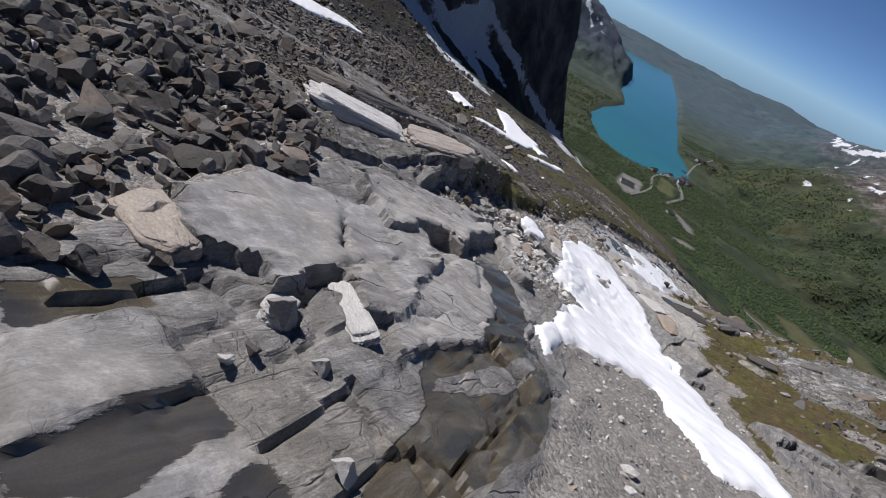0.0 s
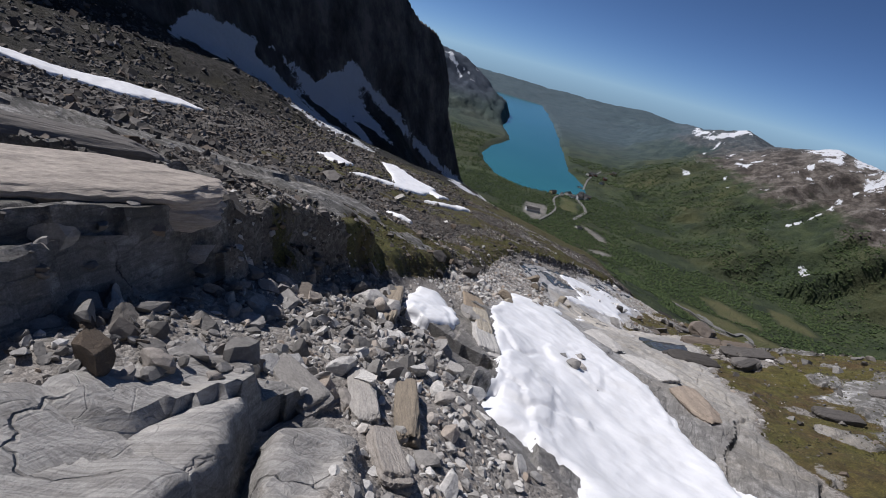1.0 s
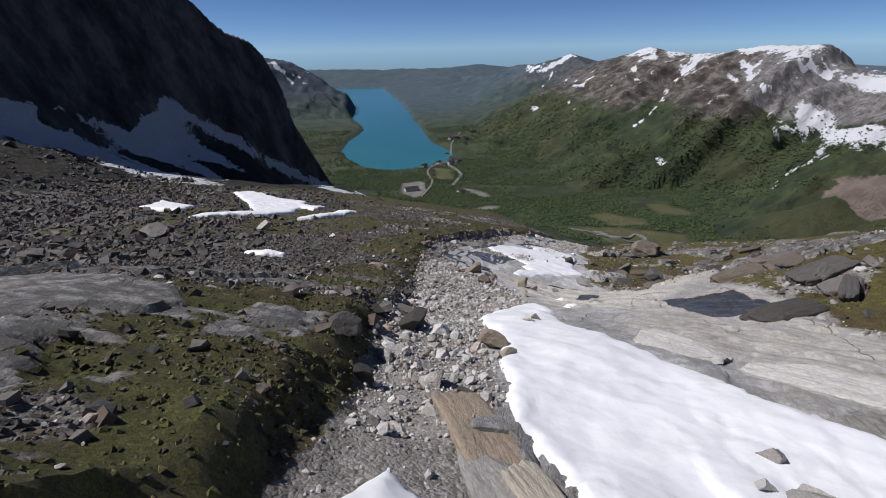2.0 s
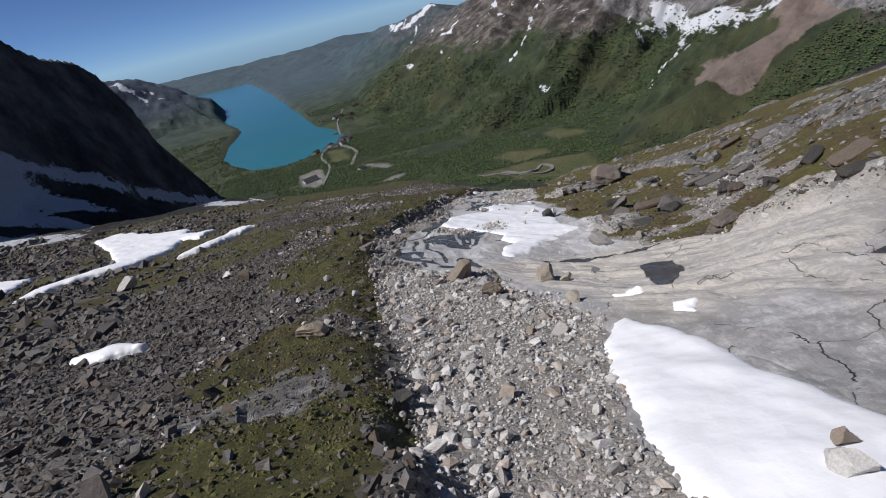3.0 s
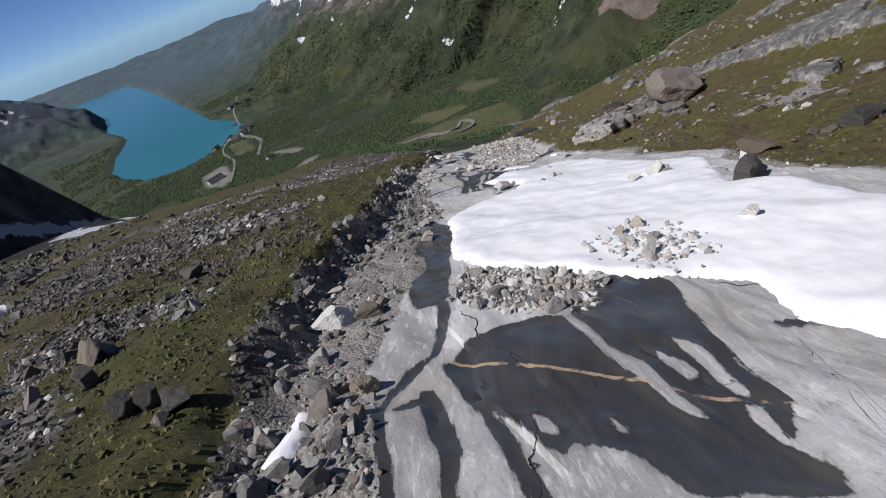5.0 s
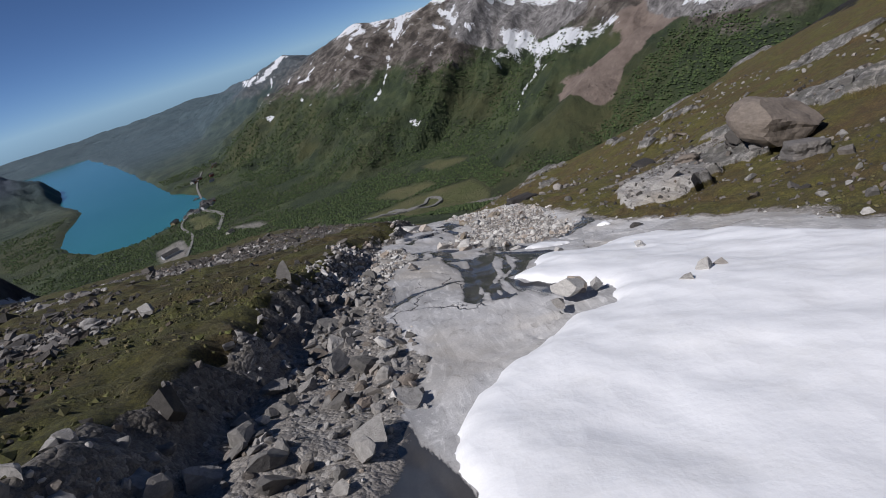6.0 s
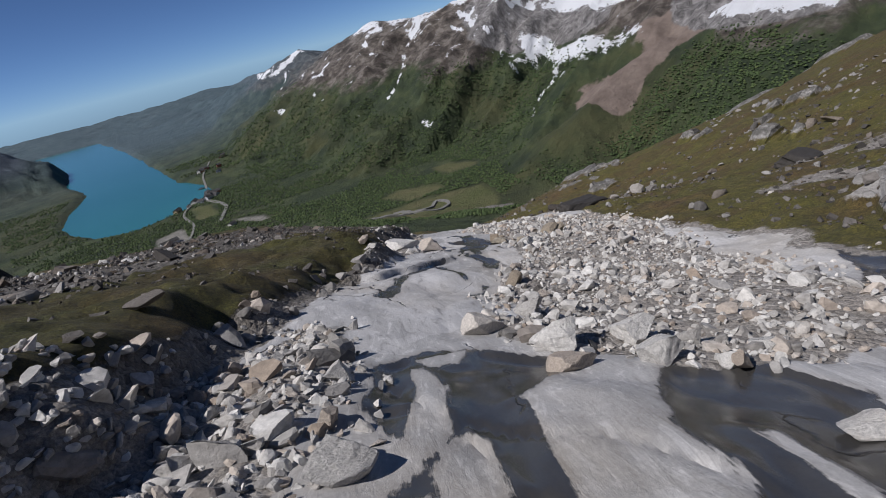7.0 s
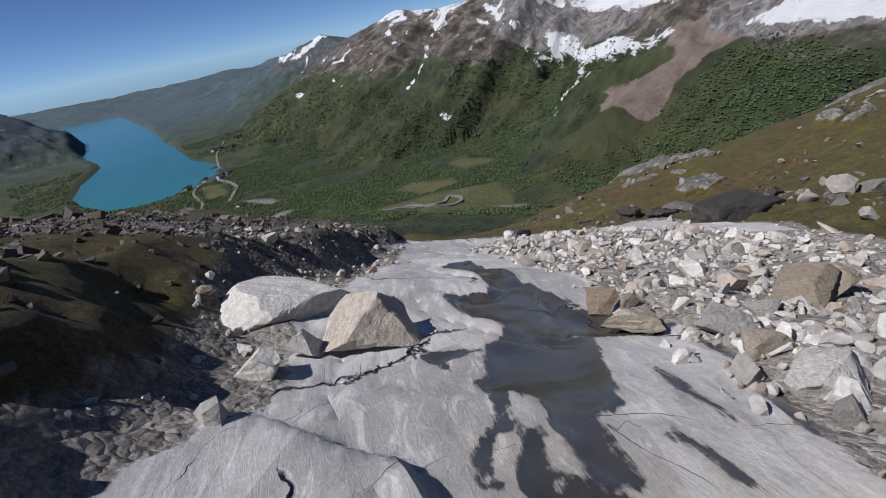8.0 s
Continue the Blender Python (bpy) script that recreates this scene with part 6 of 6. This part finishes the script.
def water_material():
    m = Mat("lake_water", 0.15)
    m.b.inputs["IOR"].default_value = 1.33
    c = m.ramp(m.noise(0.004, 4), (0.35, (0.020, 0.135, 0.150)), (0.65, (0.028, 0.160, 0.175)))
    return m.done(c, None, m.bump(m.noise(0.5, 4), 0.12, 0.3))


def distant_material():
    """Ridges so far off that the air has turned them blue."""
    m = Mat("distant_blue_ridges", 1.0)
    # haze put into the material: bluish base colour plus a faint blue glow
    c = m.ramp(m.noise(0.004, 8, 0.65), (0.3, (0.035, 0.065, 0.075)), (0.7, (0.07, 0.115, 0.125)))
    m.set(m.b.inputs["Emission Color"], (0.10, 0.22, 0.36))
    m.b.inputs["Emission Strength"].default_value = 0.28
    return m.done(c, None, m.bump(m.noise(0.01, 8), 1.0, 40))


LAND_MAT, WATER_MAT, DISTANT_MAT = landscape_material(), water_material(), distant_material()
az = np.radians(np.concatenate([np.arange(-180, -60, 3), np.arange(-60, -30, 0.4), np.arange(-30, 48, 0.22), np.arange(48, 75, 0.4), np.arange(75, 181, 3)]))
rr = np.concatenate([np.arange(45, 110, 4), 110 * np.exp(np.linspace(0, math.log(310 / 110), 100)), np.arange(311.4, 400, 1.4), 401 * np.exp(np.linspace(0, math.log(4700 / 401), 270))])
aa, rg = np.meshgrid(az, rr)
lx, ly = HUB[0] + rg * np.sin(aa), HUB[1] + rg * np.cos(aa)
lz = ground_height(lx, ly)
mx_, my_ = (lx[:-1, :-1] + lx[1:, 1:]) / 2, (ly[:-1, :-1] + ly[1:, 1:]) / 2
outside = ~((mx_ > NEAR[0] + 3) & (mx_ < NEAR[2] - 3) & (my_ > NEAR[1] + 3) & (my_ < NEAR[3] - 3))
bearing = np.degrees(np.arctan2(lx, ly))
rise = np.degrees(np.arctan2(lz, np.hypot(lx, ly)))
far_n = fbm(lx, ly, 70, 5, 78)


def sky_blob(a, e, ra, re):
    return 1 - ((bearing - a) / ra) ** 2 - ((rise - e) / re) ** 2


def sky_band_at(points, half, a, e):
    d, _, _ = segment_line(points, a, e)
    return (half - d) / half


snow = np.full(lx.shape, -1.0)
range_n = fbm(lx, ly, 30, 5, 79)
wob_a, wob_e = bearing + 0.55 * fbm(lx, ly, 35, 5, 84, 0.65), rise + 0.45 * fbm(lx, ly, 35, 5, 85, 0.65)
# fans of snow below the cliff: outlines in bearing and elevation
for p in ([(-36.8, -4.1), (-35.6, -4.5), (-31.3, -6.7), (-29.1, -5.0), (-27.8, -3.5), (-25.5, -5.6), (-18.6, -10.7), (-10.5, -15.3), (-11.8, -15.2), (-19.8, -10.6), (-26.0, -6.5), (-26.8, -6.2), (-25.9, -7.8),
           (-21.8, -11.4), (-26.6, -9.7), (-23.8, -12.2), (-28.1, -10.1), (-31.9, -8.1), (-34.2, -6.0)],
          [(-44, -2.4), (-38.0, -3.9), (-38.9, -4.9), (-34.0, -7.9), (-29.6, -10.7), (-22.2, -13.7), (-22.6, -14.0), (-27.2, -12.7), (-30.4, -11.3), (-34.4, -9.4), (-36.6, -7.7), (-41.0, -6.1), (-46, -5)],
          [(-11.9, -13.8), (-4.5, -17.2), (-7.6, -16.6)]):
    snow = np.maximum(snow, np.where(rg < 600, inside(p, wob_a, wob_e) / 0.6 + 0.4 * range_n + 0.1, -1))
# snow left high on the range
upper = (rg > 600) | ((rg > 400) & (bearing > 44))
for p in ([(31.0, -6.2), (32.2, -6.0), (34.8, -8.5), (33.5, -4.9), (34.6, -5.0), (35.9, -5.6), (37.3, -6.2), (36.8, -7.4), (39.6, -6.9), (42, -7.6), (44, -6.6), (44.5, -7.4), (40.7, -8.3), (38.1, -8.4), (37.0, -8.5),
           (36.3, -9.6), (36.5, -8.1), (35.1, -7.3), (34.4, -8.0)],
          [(35.2, -1.7), (36.8, -2.5), (39.2, -2.7), (43, -2.6), (44, -4.2), (41, -4.6), (39.1, -3.9), (38.1, -3.8), (36.4, -2.9)], [(49.0, -7.3), (52, -6.2), (59.4, -5.3), (62, -8.3), (57, -8.6), (53, -8.1)], [(46, -4.5), (52, -3.5), (60, -2.5), (60, -4), (52, -5)],
          [(27.9, -0.7), (30.5, 0.6), (35.2, 0.6), (34.8, -0.7), (32.4, -1.0), (30.0, -0.9)],
          [(18.3, -1.1), (19.9, -0.4), (21.1, -0.2), (21.5, -1.4), (19.6, -1.1)], [(22.0, -0.3), (24.7, -0.8), (24.1, -1.2), (22.7, -1.1)], [(23.5, -2.4), (24.7, -1.0), (27.9, -0.6), (25.8, -1.5), (24.3, -2.8)]):
    snow = np.maximum(snow, np.where(upper, inside(p, wob_a, wob_e) / 0.6 + 0.8 * range_n, -1))
for p, half in (([(28.9, -1.4), (29.7, -3.0)], 0.22), ([(33.1, -1.7), (33.7, -2.5)], 0.2), ([(34.1, -2.0), (35.6, -2.9)], 0.25), ([(27.9, -2.7), (28.6, -3.4)], 0.2), ([(30.5, -3.3), (31.3, -4.5)], 0.15),
                ([(24.0, -2.7), (22.4, -5.0), (21.5, -6.2), (19.8, -8.1)], 0.06), ([(9.0, -2.1), (10.4, -2.3), (13.2, -0.9)], 0.2), ([(36.4, -9.4), (34.4, -11.3), (33.3, -13.2)], 0.05), ([(23.1, -11.2), (23.3, -11.5)], 0.25),
                ([(19.2, -2.3), (19.6, -2.3)], 0.25), ([(13.8, -3.7), (14.4, -3.7)], 0.2), ([(9.4, -6.1), (9.8, -6.2)], 0.15), ([(32.3, -7.4), (33.0, -8.5)], 0.2), ([(-17.4, -1.2), (-16.5, -2.0)], 0.2), ([(-16.2, -2.6), (-15.6, -3.0)], 0.15)):
    snow = np.maximum(snow, np.where(upper, sky_band_at(p, half, wob_a, wob_e) + 0.5 * range_n, -1))
snow = np.maximum(snow, np.where(upper & (rise > -9) & ((bearing > 9) | (bearing < -14)), fbm(lx, ly, 16, 3, 86) * 2.2 - 1.25 - 0.5 * smooth(-3, -7, rise), -1))
snow = np.clip(0.5 + 0.5 * snow, 0, 1)
bare = smooth(-130, -60, lz + 26 * fbm(lx, ly, 120, 5, 71))
cliffs = smooth(-2, 4, tent(CLIFF, lx, ly, 2.2, 9, 45, 51) - np.maximum(np.maximum(tent(TALUS, lx, ly, 0.42, 3, 40, 55), tent(SHOULDER, lx, ly, 0.30, 2.5, 25, 57)), own_slope(lx, ly)))
cliffs = cliffs * (rg < 800)
alp = smooth(440, 400, rg) * smooth(-125, -110, lz) * (1 - cliffs)
crag = np.clip(smooth(-0.3, 0.5, np.maximum(sky_blob(36, -3.0, 7.5, 4.2), sky_blob(54, -6.5, 8, 2.8))) * upper, 0, 1)
# where the left range takes the painted haze: its far, high part
hazy_rock = smooth(-11, -12.5, bearing) * (rg > 1200) * smooth(-150, -105, lz)
d_spur, spur_t, _ = segment_line(SPUR, lx, ly)
brown = np.clip(smooth(52, 16, d_spur + 60 * smooth(0.6, 0.1, spur_t) + 30 * fbm(lx, ly, 50, 4, 73)), 0, 1) * smooth(30, -10, tent(RIGHT_RANGE, lx, ly, 0.47, 12, 95, 21, 20) - lz)
FIELDS = [[(161, 551), (182, 559), (217, 532), (214, 515), (175, 515)], [(239, 593), (263, 587), (283, 557), (273, 540), (242, 551)],
          [(127, 513), (183, 502), (240, 482), (230, 430), (190, 405), (140, 410), (120, 447)], [(-16, 805), (11, 795), (10, 746), (-11, 748)]]
PALE = [[(-59, 717), (-33, 732), (-27, 654), (-40, 640), (-60, 670)], [(22, 692), (47, 668), (60, 641), (50, 636), (36, 660)], [(36, 584), (52, 597), (68, 592), (54, 579)],
        [(200, 426), (228, 412), (218, 395), (196, 408)]]
field, pale = np.zeros(lx.shape), np.zeros(lx.shape)
for p in FIELDS:
    field = np.maximum(field, smooth(-4, 4, inside(p, lx, ly) + 8 * fbm(lx, ly, 30, 3, 74)))
for p in PALE:
    pale = np.maximum(pale, smooth(-3, 3, inside(p, lx, ly) + 4 * fbm(lx, ly, 15, 3, 75)))
# the painted haze tint grows from 1000 to 2000 m away
landscape = sheet("landscape", lx, ly, lz, outside, LAND_MAT, {"bare": bare, "snow": snow, "field": field, "pale": pale, "brown": brown, "alp": alp, "cliff": cliffs, "crag": crag, "hazy_rock": hazy_rock, "far_haze": smooth(1000, 2000, rg)})
tagged(landscape, "green valley between mountains with patches of snow", "mountains", kind="structure")

me = bpy.data.meshes.new("water")
me.from_pydata([(-1500, 700, LAKE_Z), (400, 700, LAKE_Z), (400, 3300, LAKE_Z), (-1500, 3300, LAKE_Z)], [], [(0, 1, 2, 3)])
me.materials.append(WATER_MAT)
tagged(new("water", me), "calm turquoise mountain lake in the valley", "lake", kind="structure")

# blue ridges at the far end of the lake
ba = np.arange(-22, 9, 0.1)
crest_el = np.interp(ba, [-22, -17, -14.5, -13, -11, -9, -5.6, -1.5, 0.9, 2.7, 5, 9], [-2.0, -1.9, -1.7, -1.6, -2.2, -2.2, -1.95, -2.3, -2.2, -2.4, -2.6, -2.6])
crest_el = crest_el + 0.18 * fbm(ba, ba * 0, 1.3, 4, 81)
bk, bd = np.meshgrid(ba, np.linspace(0, 1, 24))
dist = 3500 + 900 * bd
el_ = np.interp(bd, [0, 1], [0, 1]) ** 0.8 * (crest_el[None] + 4.5) - 4.5
bx_, by_ = HUB[0] + dist * np.sin(np.radians(bk)), HUB[1] + dist * np.cos(np.radians(bk))
bz_ = HUB[2] + dist * np.tan(np.radians(el_)) + 12 * ridged(bx_, by_, 400, 4, 83) * np.sin(bd * math.pi)
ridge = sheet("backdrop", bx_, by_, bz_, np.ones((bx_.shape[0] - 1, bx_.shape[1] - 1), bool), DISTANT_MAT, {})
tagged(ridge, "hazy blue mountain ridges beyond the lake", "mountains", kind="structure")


def land_at(x, y):
    return ground_height(np.atleast_1d(np.asarray(x, float)), np.atleast_1d(np.asarray(y, float)))


# ---- roads ----
ROAD_MAT = Mat("grey_road", 0.9)
ROAD_MAT = ROAD_MAT.done(ROAD_MAT.ramp(ROAD_MAT.noise(0.4, 5), (0.3, (0.14, 0.138, 0.13)), (0.7, (0.22, 0.215, 0.20))))


def road(points, half, label):
    pts = [Vector((*p, 0)) for p in points]
    fine = []
    for i in range(len(pts) - 1):
        p0, p1, p2, p3 = pts[max(i - 1, 0)], pts[i], pts[i + 1], pts[min(i + 2, len(pts) - 1)]
        for k in range(12):
            t = k / 12
            fine.append(0.5 * (2 * p1 + (p2 - p0) * t + (2 * p0 - 5 * p1 + 4 * p2 - p3) * t * t + (3 * p1 - p0 - 3 * p2 + p3) * t ** 3))
    fine.append(pts[-1])
    co, faces = [], []
    for i, p in enumerate(fine):
        d = (fine[min(i + 1, len(fine) - 1)] - fine[max(i - 1, 0)]).normalized()
        n = Vector((-d.y, d.x, 0)) * half
        zs = land_at([p.x + n.x, p.x, p.x - n.x], [p.y + n.y, p.y, p.y - n.y]).max() + 1.2
        co += [(p.x + n.x, p.y + n.y, zs), (p.x - n.x, p.y - n.y, zs), (p.x + n.x * 1.3, p.y + n.y * 1.3, zs - 3), (p.x - n.x * 1.3, p.y - n.y * 1.3, zs - 3)]
        if i:
            a, b = 4 * (i - 1), 4 * i
            faces += [(a, b, b + 1, a + 1), (a + 2, b + 2, b, a), (a + 1, b + 1, b + 3, a + 3)]
    me_ = bpy.data.meshes.new("road")
    me_.from_pydata(co, [], faces)
    me_.materials.append(ROAD_MAT)
    return tagged(new("road", me_), label, "road", kind="structure")


road([(118, 466), (140, 462), (160, 460), (178, 470), (190, 482), (196, 472), (190, 460), (175, 452), (158, 458), (154, 477), (150, 490)], 1.6, "narrow pale track looping through a meadow")
road([(-32, 640), (-22, 690), (-19, 731), (-27, 780), (-20, 815), (-5, 845), (10, 935), (15, 1035), (37, 1181)], 1.5, "grey road along the lake shore")
road([(10, 700), (18, 735), (24, 765), (14, 800), (2, 830)], 2.2, "grey side road past green fields")

# ---- village ----
WALL_TONES = [(0.62, 0.60, 0.56), (0.30, 0.10, 0.07), (0.45, 0.36, 0.22), (0.55, 0.56, 0.58)]
WALLS = []
for tone in WALL_TONES:
    wm = Mat("painted_boards", 0.7)
    WALLS.append(wm.done(wm.mix(wm.ramp(wm.noise(0.8, 5), (0.4, 0.0), (0.7, 0.25)), tone, (0.2, 0.19, 0.18))))
ROOF_M = Mat("dark_roof_sheets", 0.6)
ROOF_M = ROOF_M.done(ROOF_M.ramp(ROOF_M.noise(0.7, 5), (0.3, (0.06, 0.06, 0.065)), (0.7, (0.14, 0.135, 0.13))))


def house(x, y, w, d, h, turn, tone):
    base = new("house")
    base.location = (x, y, float(land_at(x, y)[0]) - 0.5)
    base.rotation_euler = (0, 0, radians(turn))
    bm = bmesh.new()
    a, b, e = w / 2, d / 2, h + 0.28 * d
    v = [bm.verts.new(c) for c in ((-a, -b, 0), (a, -b, 0), (a, b, 0), (-a, b, 0), (-a, -b, h), (a, -b, h), (a, b, h), (-a, b, h), (-a, 0, e), (a, 0, e))]
    for f in ((0, 1, 5, 4), (2, 3, 7, 6), (1, 2, 6, 9, 5), (3, 0, 4, 8, 7)):
        bm.faces.new([v[i] for i in f])
    me_ = bpy.data.meshes.new("wall")
    bm.to_mesh(me_)
    bm.free()
    me_.materials.append(WALLS[tone])
    new("wall", me_).parent = base
    bm = bmesh.new()
    o = 0.6
    s = 0.28 * d / b
    v = [bm.verts.new(c) for c in ((-a - o, -b - o, h - o * s + 0.1), (a + o, -b - o, h - o * s + 0.1), (a + o, 0, e + 0.1), (-a - o, 0, e + 0.1), (a + o, b + o, h - o * s + 0.1), (-a - o, b + o, h - o * s + 0.1))]
    bm.faces.new((v[0], v[1], v[2], v[3]))
    bm.faces.new((v[3], v[2], v[4], v[5]))
    bmesh.ops.solidify(bm, geom=bm.faces[:], thickness=0.3)
    me_ = bpy.data.meshes.new("roof")
    bm.to_mesh(me_)
    bm.free()
    me_.materials.append(ROOF_M)
    new("roof", me_).parent = base
    return tagged(base, "small wooden house with a dark gable roof by the road", "house", "houses of the village")


vr = np.random.default_rng(21)
for i in range(26):
    hy = vr.uniform(815, 900) if i < 16 else vr.uniform(960, 1150)
    hx = np.interp(hy, [800, 845, 935, 1035, 1181], [-22, -5, 10, 15, 37]) + vr.choice([-1, 1]) * vr.uniform(7, 22) + (14 if i >= 16 else 4)
    house(hx, hy, vr.uniform(7, 14), vr.uniform(6, 9), vr.uniform(3, 5.5), vr.uniform(0, 180), int(vr.integers(0, 4)))
house(-46, 676, 18, 9, 4, 20, 3)
house(20, 660, 8, 6, 3.5, 40, 0)

# ---- far woods ----
TREE_MAT = Mat("birch_canopy", 0.9)
tr_ = TREE_MAT.node("ShaderNodeNewGeometry").outputs["Random Per Island"]
TREE_MAT = TREE_MAT.done(TREE_MAT.ramp(tr_, (0.0, (0.034, 0.056, 0.018)), (0.5, (0.046, 0.074, 0.023)), (0.85, (0.062, 0.094, 0.029)), (1.0, (0.085, 0.112, 0.038))))
wr = np.random.default_rng(31)
n = 100000
ta = np.radians(wr.uniform(-16, 66, n))
td = 380 * np.exp(wr.uniform(0, math.log(1250 / 380), n))
tx, ty = HUB[0] + td * np.sin(ta), HUB[1] + td * np.cos(ta)
tz = ground_height(tx, ty)
open_land = np.zeros(n)
for p in FIELDS + PALE:
    open_land = np.maximum(open_land, inside(p, tx, ty) > -3)
dsp, _, _ = segment_line(SPUR, tx, ty)
lake_d = inside(LAKE, tx, ty)
dens = smooth(-85, -120, tz + 25 * fbm(tx, ty, 90, 4, 71)) * smooth(-0.3, 0.05, fbm(tx, ty, 60, 4, 88)) * (lake_d < -25) * smooth(30, 60, dsp)
keep = (wr.uniform(0, 1, n) < dens) & (open_land < 0.5) & (tz < -80)
tx, ty, tz, td = tx[keep], ty[keep], tz[keep], td[keep]
CROWNS = []
for i in range(24):
    c = OCTA[0] * (1 + 0.25 * wr.normal(size=(6, 1)).clip(-1.3, 1.3))
    CROWNS.append(c * np.array([1.0, 1.0, wr.uniform(0.55, 0.9)]))
size = wr.uniform(0.7, 1.5, len(tx)) * (0.75 + td / 1600)
woods = stones_mesh("woods", tx, ty, size, CROWNS, OCTA[1], TREE_MAT, wr, 0.55, 0.15, tz)
tagged(woods, "dense green birch woods on the valley sides", "woods", kind="stuff")
